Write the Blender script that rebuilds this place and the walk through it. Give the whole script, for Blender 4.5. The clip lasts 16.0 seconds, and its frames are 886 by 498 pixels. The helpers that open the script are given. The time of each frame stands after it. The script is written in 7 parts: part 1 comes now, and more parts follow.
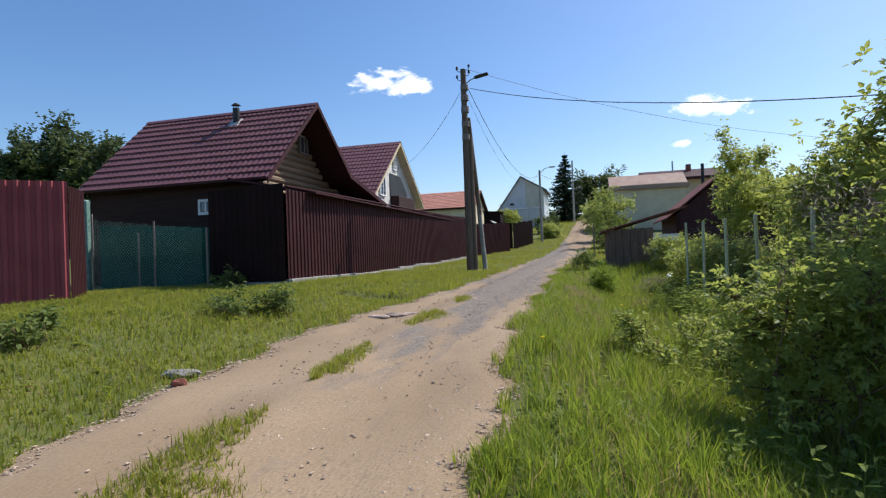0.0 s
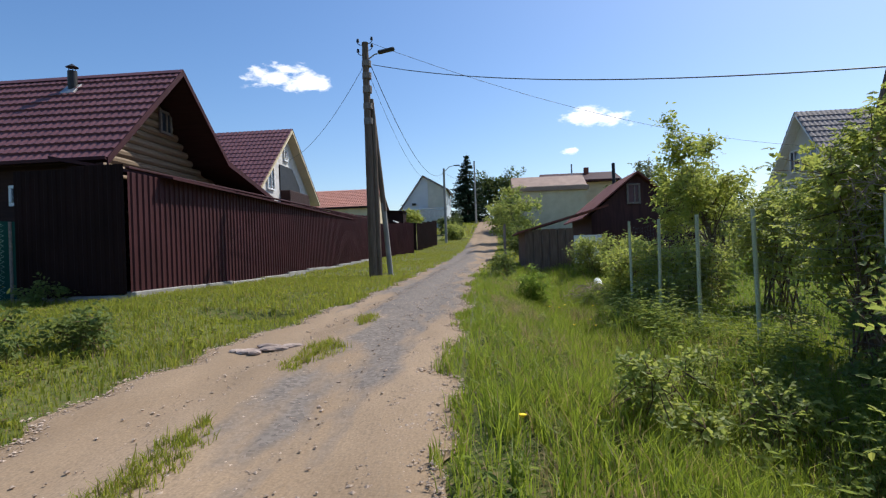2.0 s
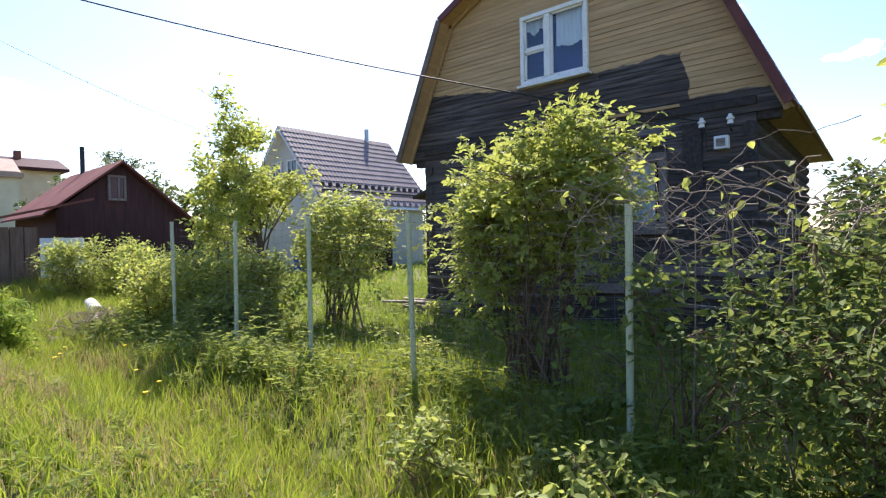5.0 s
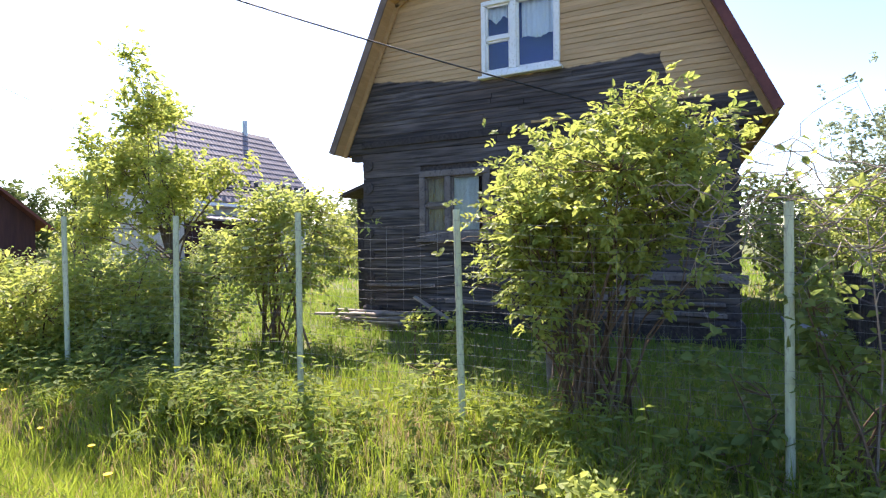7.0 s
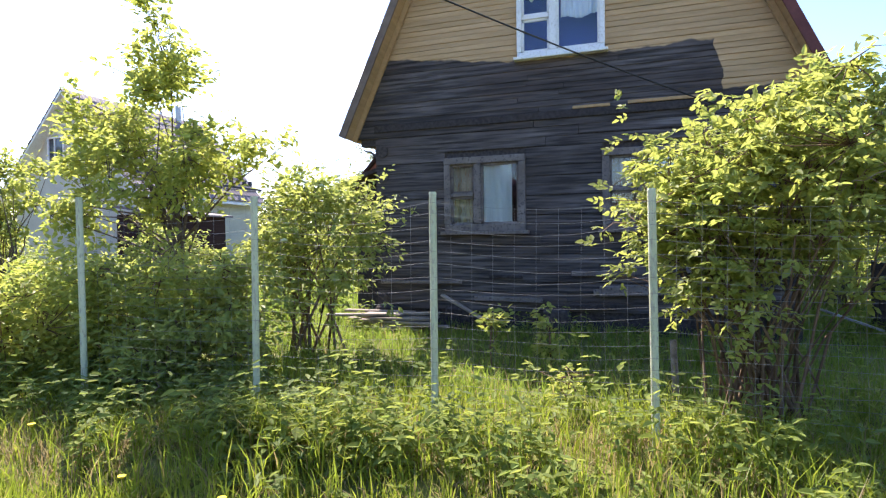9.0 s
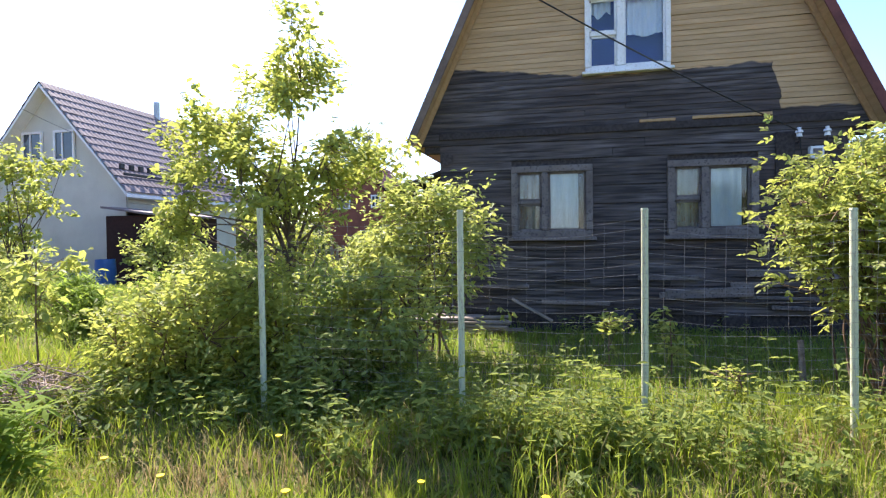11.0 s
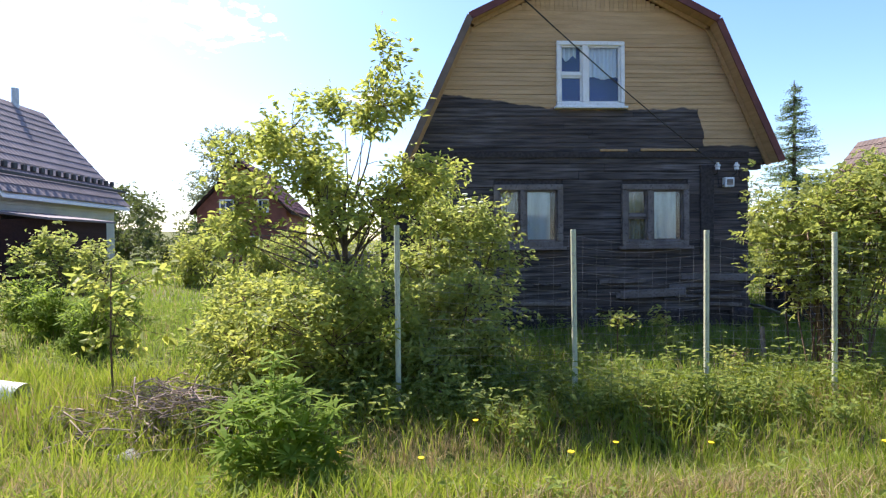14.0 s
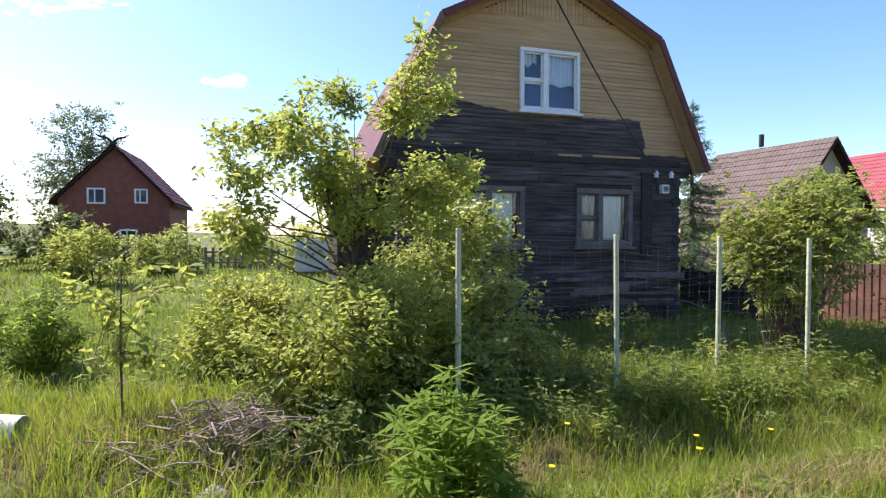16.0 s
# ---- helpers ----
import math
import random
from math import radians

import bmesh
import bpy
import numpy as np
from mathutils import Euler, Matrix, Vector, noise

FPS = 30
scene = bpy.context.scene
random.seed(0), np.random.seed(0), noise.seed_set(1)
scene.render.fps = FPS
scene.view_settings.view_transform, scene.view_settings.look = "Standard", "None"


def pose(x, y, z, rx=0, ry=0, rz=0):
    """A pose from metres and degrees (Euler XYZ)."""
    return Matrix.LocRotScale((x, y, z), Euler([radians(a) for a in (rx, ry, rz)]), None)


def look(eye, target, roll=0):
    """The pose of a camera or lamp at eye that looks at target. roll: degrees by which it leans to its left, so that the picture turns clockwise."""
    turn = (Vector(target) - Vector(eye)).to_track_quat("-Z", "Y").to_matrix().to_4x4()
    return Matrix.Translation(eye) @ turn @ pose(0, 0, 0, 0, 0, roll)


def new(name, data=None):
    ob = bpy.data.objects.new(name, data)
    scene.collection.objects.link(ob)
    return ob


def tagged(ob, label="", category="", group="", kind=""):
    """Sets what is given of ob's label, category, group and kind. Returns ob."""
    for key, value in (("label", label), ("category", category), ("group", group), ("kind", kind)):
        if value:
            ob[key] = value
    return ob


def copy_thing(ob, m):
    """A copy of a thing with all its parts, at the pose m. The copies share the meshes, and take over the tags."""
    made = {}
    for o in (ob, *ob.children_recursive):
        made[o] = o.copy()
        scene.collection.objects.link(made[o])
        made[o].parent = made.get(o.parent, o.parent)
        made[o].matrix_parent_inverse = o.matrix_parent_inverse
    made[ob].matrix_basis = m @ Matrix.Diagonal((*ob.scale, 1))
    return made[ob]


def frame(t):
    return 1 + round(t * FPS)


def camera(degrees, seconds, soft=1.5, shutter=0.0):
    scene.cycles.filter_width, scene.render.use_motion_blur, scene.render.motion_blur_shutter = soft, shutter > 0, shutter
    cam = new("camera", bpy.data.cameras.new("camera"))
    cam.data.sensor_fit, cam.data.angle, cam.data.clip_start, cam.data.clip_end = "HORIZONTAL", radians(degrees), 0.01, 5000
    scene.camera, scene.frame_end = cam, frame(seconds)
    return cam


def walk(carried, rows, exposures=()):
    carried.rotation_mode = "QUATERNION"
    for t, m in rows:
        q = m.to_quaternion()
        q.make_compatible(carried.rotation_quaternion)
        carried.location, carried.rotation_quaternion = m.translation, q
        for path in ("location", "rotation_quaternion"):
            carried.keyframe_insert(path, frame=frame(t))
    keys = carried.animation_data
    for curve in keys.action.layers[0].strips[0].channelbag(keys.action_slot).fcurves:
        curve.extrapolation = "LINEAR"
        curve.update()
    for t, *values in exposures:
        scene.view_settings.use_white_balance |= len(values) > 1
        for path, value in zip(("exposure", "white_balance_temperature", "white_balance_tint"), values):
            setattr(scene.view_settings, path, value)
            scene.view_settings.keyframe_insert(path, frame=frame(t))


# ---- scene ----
cam = camera(77.4, 16.0, soft=1.25)
PATH = [
    (0, (0.185, -0.295, 1.456), (-0.332, 1.637, 1.472), -2.1),
    (0.5, (0.019, 0.38, 1.448), (-0.375, 2.341, 1.465), -2.1),
    (1, (-0.175, 1.084, 1.464), (-0.463, 3.063, 1.475), -2.2),
    (1.5, (-0.366, 1.706, 1.473), (-0.586, 3.694, 1.484), -2.0),
    (2, (-0.523, 2.411, 1.513), (-0.683, 4.405, 1.52), -2.1),
    (2.5, (-0.698, 2.981, 1.553), (-0.766, 4.98, 1.56), -2.0),
    (3, (-0.872, 3.568, 1.558), (-0.753, 5.564, 1.56), -1.8),
    (3.5, (-1.019, 4.033, 1.618), (-0.582, 5.985, 1.612), -1.7),
    (4, (-1.05, 4.64, 1.613), (-0.104, 6.402, 1.586), -2.0),
    (4.2, (-1.064, 4.803, 1.625), (0.033, 6.476, 1.6), -1.7),
    (4.5, (-1.034, 5.208, 1.597), (0.223, 6.763, 1.57), -1.3),
    (4.8, (-1.141, 5.381, 1.633), (0.28, 6.788, 1.605), -1.3),
    (5, (-1.143, 5.574, 1.612), (0.359, 6.895, 1.582), -1.2),
    (7.5, (-1.18, 8.068, 1.639), (0.634, 8.909, 1.606), -0.7),
    (8, (-1.167, 8.594, 1.632), (0.684, 9.351, 1.589), -0.5),
    (8.5, (-1.25, 9.049, 1.638), (0.629, 9.734, 1.604), -0.6),
    (9, (-1.198, 9.567, 1.568), (0.7, 10.195, 1.534), -0.8),
    (9.5, (-1.363, 10.103, 1.548), (0.546, 10.698, 1.517), -0.4),
    (10, (-1.571, 10.606, 1.616), (0.343, 11.184, 1.586), -0.8),
    (12.3, (-2.626, 12.516, 1.743), (-0.631, 12.66, 1.716), -0.4),
    (12.5, (-2.735, 12.679, 1.761), (-0.738, 12.784, 1.739), -0.6),
    (13, (-2.918, 13.198, 1.768), (-0.918, 13.211, 1.735), -0.4),
    (13.5, (-3.012, 13.614, 1.779), (-1.013, 13.573, 1.747), -0.4),
    (14, (-3.036, 13.972, 1.816), (-1.039, 13.86, 1.79), -0.5),
    (14.5, (-2.923, 14.358, 1.834), (-0.94, 14.1, 1.792), -0.3),
    (15, (-2.903, 14.79, 1.868), (-0.941, 14.402, 1.826), -0.2),
    (15.5, (-2.793, 15.28, 1.86), (-0.859, 14.771, 1.823), 0.0),
    (16, (-2.598, 15.782, 1.898), (-0.683, 15.206, 1.854), 0.1),
]
walk(cam, [(t, look(eye, target, roll)) for t, eye, target, roll in PATH], exposures=[(0, 0.2, 6300, 11), (3.0, 0.08, 6300, 11), (4.0, 0.3, 6400, 15), (5.0, 1.2, 6600, 19), (7.5, 1.7, 6650, 22), (10.0, 1.78, 6650, 22), (12.5, 1.36, 6550, 21), (14.5, 1.2, 6500, 20), (16.0, 1.08, 6450, 20)])


# ---- light: high sun from ahead and right of the start, clear sky ----
SUN_DIR = Vector((1.15, 1.21, 2.04)).normalized()
SUN_ELEV = math.asin(SUN_DIR.z)
SUN_AZ = math.atan2(SUN_DIR.x, SUN_DIR.y)
sun = new("sun", bpy.data.lights.new("sun", "SUN"))
sun.data.energy, sun.data.angle, sun.data.color = 4.75, radians(0.55), (1.0, 0.95, 0.86)
sun.matrix_world = look(SUN_DIR * 60, (0, 0, 0))

world = bpy.data.worlds.new("sky")
scene.world = world
world.use_nodes = True
wn, wl = world.node_tree.nodes, world.node_tree.links
wn.clear()
w_out = wn.new("ShaderNodeOutputWorld")
w_bg = wn.new("ShaderNodeBackground")
w_sky = wn.new("ShaderNodeTexSky")
w_sky.sky_type = "NISHITA"
w_sky.sun_disc = False
w_sky.sun_elevation = SUN_ELEV
w_sky.sun_rotation = SUN_AZ
w_sky.air_density, w_sky.dust_density, w_sky.ozone_density = 1.0, 0.9, 3.0
w_bg.inputs["Strength"].default_value = 0.135
# fair-weather clouds: small cumulus as ragged noise inside round regions of the sky
w_tc = wn.new("ShaderNodeTexCoord")
w_noise = wn.new("ShaderNodeTexNoise")
w_noise.inputs["Scale"].default_value = 20.0
w_noise.inputs["Detail"].default_value = 7.0
w_noise.inputs["Roughness"].default_value = 0.6
w_map = wn.new("ShaderNodeMapping")
w_map.inputs["Scale"].default_value = (1, 1, 2.2)
wl.new(w_tc.outputs["Generated"], w_map.inputs["Vector"])
wl.new(w_map.outputs[0], w_noise.inputs["Vector"])
CLOUDS = [(-0.335, 0.9, 0.30, 0.085), (-0.30, 0.91, 0.296, 0.065), (-0.325, 0.905, 0.315, 0.055), (0.176, 0.958, 0.222, 0.062), (0.225, 0.95, 0.212, 0.052), (0.15, 0.97, 0.165, 0.03),
          (0.966, 0.078, 0.25, 0.05), (1.06, 0.40, 0.42, 0.16), (1.08, 0.62, 0.36, 0.15)]
w_mask = None
for cx, cy, cz, cr in CLOUDS:
    d = Vector((cx, cy, cz)).normalized()
    sub = wn.new("ShaderNodeVectorMath")
    sub.operation = "SUBTRACT"
    sub.inputs[1].default_value = d
    wl.new(w_tc.outputs["Generated"], sub.inputs[0])
    mul = wn.new("ShaderNodeVectorMath")
    mul.operation = "MULTIPLY"
    mul.inputs[1].default_value = (1, 1, 2.6)
    wl.new(sub.outputs[0], mul.inputs[0])
    ln = wn.new("ShaderNodeVectorMath")
    ln.operation = "LENGTH"
    wl.new(mul.outputs[0], ln.inputs[0])
    rng = wn.new("ShaderNodeMapRange")
    rng.inputs["From Min"].default_value, rng.inputs["From Max"].default_value = 0.0, cr
    rng.inputs["To Min"].default_value, rng.inputs["To Max"].default_value = 0.62, 0.0
    wl.new(ln.outputs["Value"], rng.inputs["Value"])
    if w_mask is None:
        w_mask = rng.outputs[0]
    else:
        mx = wn.new("ShaderNodeMath")
        mx.operation = "MAXIMUM"
        wl.new(w_mask, mx.inputs[0])
        wl.new(rng.outputs[0], mx.inputs[1])
        w_mask = mx.outputs[0]
w_add = wn.new("ShaderNodeMath")
w_add.operation = "ADD"
wl.new(w_mask, w_add.inputs[0])
w_con = wn.new("ShaderNodeMath")
w_con.operation = "MULTIPLY_ADD"
w_con.inputs[1].default_value, w_con.inputs[2].default_value = 1.5, -0.25
wl.new(w_noise.outputs["Fac"], w_con.inputs[0])
wl.new(w_con.outputs[0], w_add.inputs[1])
w_ramp = wn.new("ShaderNodeMapRange")
w_ramp.inputs["From Min"].default_value, w_ramp.inputs["From Max"].default_value = 0.74, 1.0
wl.new(w_add.outputs[0], w_ramp.inputs["Value"])
w_mix = wn.new("ShaderNodeMix")
w_mix.data_type = "RGBA"
w_in = wn.new("ShaderNodeMapRange")
w_in.inputs["From Min"].default_value, w_in.inputs["From Max"].default_value = 0.0, 0.16
wl.new(w_mask, w_in.inputs["Value"])
w_cut = wn.new("ShaderNodeMath")
w_cut.operation = "MULTIPLY"
wl.new(w_ramp.outputs[0], w_cut.inputs[0])
wl.new(w_in.outputs[0], w_cut.inputs[1])
wl.new(w_cut.outputs[0], w_mix.inputs["Factor"])
w_hsv = wn.new("ShaderNodeHueSaturation")
w_hsv.inputs["Hue"].default_value, w_hsv.inputs["Saturation"].default_value = 0.502, 1.18
wl.new(w_sky.outputs[0], w_hsv.inputs["Color"])
wl.new(w_hsv.outputs[0], w_mix.inputs["A"])
w_mix.inputs["B"].default_value = (9.5, 9.5, 9.8, 1)
wl.new(w_mix.outputs["Result"], w_bg.inputs["Color"])
wl.new(w_bg.outputs[0], w_out.inputs["Surface"])


# ---- materials ----
def mat(name, ca, cb, scale=4.0, rough=0.85, bump=0.2, fine=40.0, metal=0.0, stretch=(1, 1, 1), cc=None, island=0.0, spec=0.3, objrand=0.0):
    """A procedural surface: two colours mixed by a coarse noise, a fine grain, relief, and a change from piece to piece."""
    m = bpy.data.materials.new(name)
    m.use_nodes = True
    n, l = m.node_tree.nodes, m.node_tree.links
    b = n["Principled BSDF"]
    b.inputs["Roughness"].default_value = rough
    b.inputs["Metallic"].default_value = metal
    b.inputs["Specular IOR Level"].default_value = spec
    g = n.new("ShaderNodeNewGeometry")
    mp = n.new("ShaderNodeMapping")
    mp.inputs["Scale"].default_value = stretch
    l.new(g.outputs["Position"], mp.inputs["Vector"])
    t1 = n.new("ShaderNodeTexNoise")
    t1.inputs["Scale"].default_value, t1.inputs["Detail"].default_value = scale, 6
    t2 = n.new("ShaderNodeTexNoise")
    t2.inputs["Scale"].default_value, t2.inputs["Detail"].default_value = fine, 5
    l.new(mp.outputs[0], t1.inputs["Vector"])
    l.new(mp.outputs[0], t2.inputs["Vector"])
    r = n.new("ShaderNodeMapRange")
    r.inputs["From Min"].default_value, r.inputs["From Max"].default_value = 0.35, 0.65
    l.new(t1.outputs["Fac"], r.inputs["Value"])
    mix = n.new("ShaderNodeMix")
    mix.data_type = "RGBA"
    mix.inputs["A"].default_value, mix.inputs["B"].default_value = (*ca, 1), (*cb, 1)
    l.new(r.outputs[0], mix.inputs["Factor"])
    out = mix.outputs["Result"]
    if cc:
        r2 = n.new("ShaderNodeMapRange")
        r2.inputs["From Min"].default_value, r2.inputs["From Max"].default_value = 0.52, 0.66
        l.new(t2.outputs["Fac"], r2.inputs["Value"])
        m2 = n.new("ShaderNodeMix")
        m2.data_type = "RGBA"
        m2.inputs["B"].default_value = (*cc, 1)
        l.new(out, m2.inputs["A"])
        l.new(r2.outputs[0], m2.inputs["Factor"])
        out = m2.outputs["Result"]
    hsv = n.new("ShaderNodeHueSaturation")
    val = n.new("ShaderNodeMapRange")
    val.inputs["To Min"].default_value, val.inputs["To Max"].default_value = 0.82, 1.18
    l.new(t2.outputs["Fac"], val.inputs["Value"])
    vout = val.outputs[0]
    amount = max(island, objrand)
    if amount > 0:
        src = g.outputs["Random Per Island"]
        if objrand > 0:
            oi = n.new("ShaderNodeObjectInfo")
            src = oi.outputs["Random"]
        rr = n.new("ShaderNodeMapRange")
        rr.inputs["To Min"].default_value, rr.inputs["To Max"].default_value = 1 - amount, 1 + amount
        l.new(src, rr.inputs["Value"])
        ml = n.new("ShaderNodeMath")
        ml.operation = "MULTIPLY"
        l.new(vout, ml.inputs[0])
        l.new(rr.outputs[0], ml.inputs[1])
        vout = ml.outputs[0]
    l.new(vout, hsv.inputs["Value"])
    l.new(out, hsv.inputs["Color"])
    l.new(hsv.outputs[0], b.inputs["Base Color"])
    if bump > 0:
        bp = n.new("ShaderNodeBump")
        bp.inputs["Strength"].default_value, bp.inputs["Distance"].default_value = bump, 0.02
        l.new(t2.outputs["Fac"], bp.inputs["Height"])
        l.new(bp.outputs[0], b.inputs["Normal"])
    return m


def leaf_mat(name, ca, cb, trans=0.45, gloss=0.58, dry=None):
    """A leaf: colour from leaf to leaf, light shining through, a soft sheen."""
    m = bpy.data.materials.new(name)
    m.use_nodes = True
    n, l = m.node_tree.nodes, m.node_tree.links
    b = n["Principled BSDF"]
    b.inputs["Roughness"].default_value = gloss
    b.inputs["Specular IOR Level"].default_value = 0.35
    g = n.new("ShaderNodeNewGeometry")
    t = n.new("ShaderNodeTexNoise")
    t.inputs["Scale"].default_value = 1.7
    l.new(g.outputs["Position"], t.inputs["Vector"])
    ad = n.new("ShaderNodeMath")
    ad.operation = "MULTIPLY_ADD"
    ad.inputs[1].default_value, ad.inputs[2].default_value = 0.7, -0.1
    l.new(g.outputs["Random Per Island"], ad.inputs[0])
    a2 = n.new("ShaderNodeMath")
    a2.operation = "MULTIPLY_ADD"
    a2.inputs[1].default_value = 0.5
    l.new(t.outputs["Fac"], a2.inputs[0])
    l.new(ad.outputs[0], a2.inputs[2])
    mix = n.new("ShaderNodeMix")
    mix.data_type = "RGBA"
    mix.inputs["A"].default_value, mix.inputs["B"].default_value = (*ca, 1), (*cb, 1)
    l.new(a2.outputs[0], mix.inputs["Factor"])
    col = mix.outputs["Result"]
    if dry:
        dr = n.new("ShaderNodeMapRange")
        dr.inputs["From Min"].default_value, dr.inputs["From Max"].default_value = 0.88, 0.95
        l.new(g.outputs["Random Per Island"], dr.inputs["Value"])
        dm = n.new("ShaderNodeMix")
        dm.data_type = "RGBA"
        dm.inputs["B"].default_value = (*dry, 1)
        l.new(dr.outputs[0], dm.inputs["Factor"])
        l.new(col, dm.inputs["A"])
        col = dm.outputs["Result"]
    l.new(col, b.inputs["Base Color"])
    tr = n.new("ShaderNodeBsdfTranslucent")
    hs = n.new("ShaderNodeHueSaturation")
    hs.inputs["Hue"].default_value, hs.inputs["Saturation"].default_value, hs.inputs["Value"].default_value = 0.488, 1.0, 1.7
    l.new(col, hs.inputs["Color"])
    l.new(hs.outputs[0], tr.inputs["Color"])
    ms = n.new("ShaderNodeMixShader")
    ms.inputs[0].default_value = trans
    l.new(b.outputs[0], ms.inputs[1])
    l.new(tr.outputs[0], ms.inputs[2])
    l.new(ms.outputs[0], n["Material Output"].inputs["Surface"])
    return m


def glass_mat():
    m = bpy.data.materials.new("window_glass")
    m.use_nodes = True
    b = m.node_tree.nodes["Principled BSDF"]
    b.inputs["Base Color"].default_value = (0.92, 0.96, 0.97, 1)
    b.inputs["Roughness"].default_value = 0.03
    b.inputs["IOR"].default_value = 1.45
    b.inputs["Transmission Weight"].default_value = 1.0
    return m


M_SOIL = mat("meadow_soil", (0.07, 0.095, 0.016), (0.115, 0.13, 0.025), 1.3, 0.95, 0.5, 30, cc=(0.16, 0.12, 0.06))
M_GLASS = glass_mat()
M_ROOF_BROWN = mat("brown_metal_tile", (0.135, 0.056, 0.06), (0.175, 0.074, 0.078), 1.5, 0.5, 0.03, 25, spec=0.3)
M_DARKRED = mat("dark_brown_sheet", (0.046, 0.016, 0.017), (0.062, 0.021, 0.023), 1.2, 0.6, 0.02, 20, spec=0.12)
M_RUST = mat("rusty_red_sheet", (0.15, 0.05, 0.04), (0.21, 0.075, 0.058), 1.2, 0.8, 0.1, 20, spec=0.2)
M_OLDRED = mat("rusted_brown_sheet", (0.12, 0.06, 0.042), (0.20, 0.095, 0.06), 2.5, 0.85, 0.2, 20, cc=(0.09, 0.05, 0.04))
M_SHED = mat("faded_maroon_board", (0.06, 0.026, 0.024), (0.09, 0.038, 0.034), 2, 0.85, 0.2, 24, stretch=(6, 6, 0.6))
M_BROWNWOOD = mat("brown_weathered_board", (0.13, 0.082, 0.06), (0.21, 0.14, 0.10), 3, 0.9, 0.4, 24, stretch=(6, 6, 0.6))
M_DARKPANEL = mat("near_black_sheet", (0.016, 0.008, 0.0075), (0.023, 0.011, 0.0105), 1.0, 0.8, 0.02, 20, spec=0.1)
M_REDFENCE = mat("wine_red_sheet", (0.25, 0.052, 0.06), (0.31, 0.070, 0.078), 1.2, 0.6, 0.02, 20, spec=0.25)
M_CONCRETE = mat("grey_concrete", (0.26, 0.25, 0.23), (0.36, 0.35, 0.32), 3, 0.9, 0.4, 45, cc=(0.2, 0.19, 0.17))
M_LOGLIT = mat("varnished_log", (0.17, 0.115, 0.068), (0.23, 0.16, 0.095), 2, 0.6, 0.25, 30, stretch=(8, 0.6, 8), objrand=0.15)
# maroon, much darker than the gable logs; for walls, linings and edges
M_LOGDARK = mat("dark_maroon_timber", (0.028, 0.012, 0.010), (0.042, 0.018, 0.014), 2, 0.85, 0.25, 30, stretch=(0.6, 8, 8))
M_WHITEPAINT = mat("white_paint", (0.74, 0.75, 0.74), (0.82, 0.82, 0.8), 4, 0.55, 0.1, 40, cc=(0.55, 0.54, 0.5))
M_WHITEBRICK = mat("white_brick", (0.55, 0.52, 0.48), (0.68, 0.66, 0.62), 5, 0.8, 0.2, 30)
M_BEIGE = mat("beige_plaster", (0.60, 0.50, 0.33), (0.68, 0.58, 0.40), 1.4, 0.85, 0.15, 30)
M_SIDING = mat("pale_siding", (0.47, 0.47, 0.40), (0.55, 0.55, 0.47), 1.4, 0.6, 0.05, 30)
M_PALEBLUE = mat("pale_blue_plaster", (0.50, 0.56, 0.60), (0.58, 0.64, 0.67), 0.8, 0.8, 0.1, 20)
M_REDBRICK = mat("red_brick_wall", (0.19, 0.068, 0.046), (0.25, 0.09, 0.062), 3, 0.85, 0.3, 40)
M_ORANGE = mat("terracotta_metal_tile", (0.44, 0.19, 0.13), (0.53, 0.24, 0.165), 1.5, 0.5, 0.05, 25)
M_DUNWALL = mat("dun_plaster", (0.30, 0.25, 0.19), (0.37, 0.31, 0.24), 1.4, 0.85, 0.15, 30)
M_TAN = mat("faded_brown_tile", (0.30, 0.20, 0.155), (0.38, 0.26, 0.20), 1.5, 0.7, 0.1, 25)
M_GREYTILE = mat("grey_brown_tile", (0.15, 0.125, 0.13), (0.20, 0.168, 0.172), 2, 0.7, 0.15, 30)
M_SLATE = mat("brown_fibre_sheet", (0.095, 0.066, 0.056), (0.14, 0.098, 0.082), 1.5, 0.8, 0.2, 30, cc=(0.16, 0.13, 0.11))
M_POLEWOOD = mat("grey_pole_wood", (0.12, 0.085, 0.06), (0.20, 0.15, 0.11), 3, 0.85, 0.5, 30, stretch=(8, 8, 0.5), cc=(0.07, 0.05, 0.04))
M_STEEL = mat("galvanised_steel", (0.35, 0.36, 0.36), (0.45, 0.46, 0.46), 6, 0.45, 0.1, 60, metal=0.8)
M_BLACK = mat("black_metal", (0.02, 0.02, 0.022), (0.035, 0.035, 0.035), 4, 0.5, 0.1, 40)
M_CABLE = mat("black_cable", (0.015, 0.015, 0.016), (0.03, 0.03, 0.03), 4, 0.6, 0.0, 40)
M_PORCELAIN = mat("white_porcelain", (0.72, 0.72, 0.7), (0.8, 0.8, 0.78), 8, 0.25, 0.0, 40, spec=0.6)
M_GREENPOST = mat("pale_green_painted_pipe", (0.46, 0.49, 0.31), (0.56, 0.58, 0.40), 6, 0.7, 0.2, 60, stretch=(1, 1, 0.3), cc=(0.34, 0.33, 0.25))
M_WIRE = mat("zinc_wire", (0.20, 0.20, 0.19), (0.30, 0.29, 0.28), 8, 0.6, 0.0, 40, metal=0.5)
M_CHAIN = mat("green_coated_wire", (0.26, 0.42, 0.35), (0.34, 0.52, 0.44), 6, 0.5, 0.0, 40)
M_POSTGREEN = mat("green_painted_post", (0.10, 0.20, 0.16), (0.19, 0.32, 0.26), 5, 0.7, 0.3, 18, cc=(0.28, 0.36, 0.32))
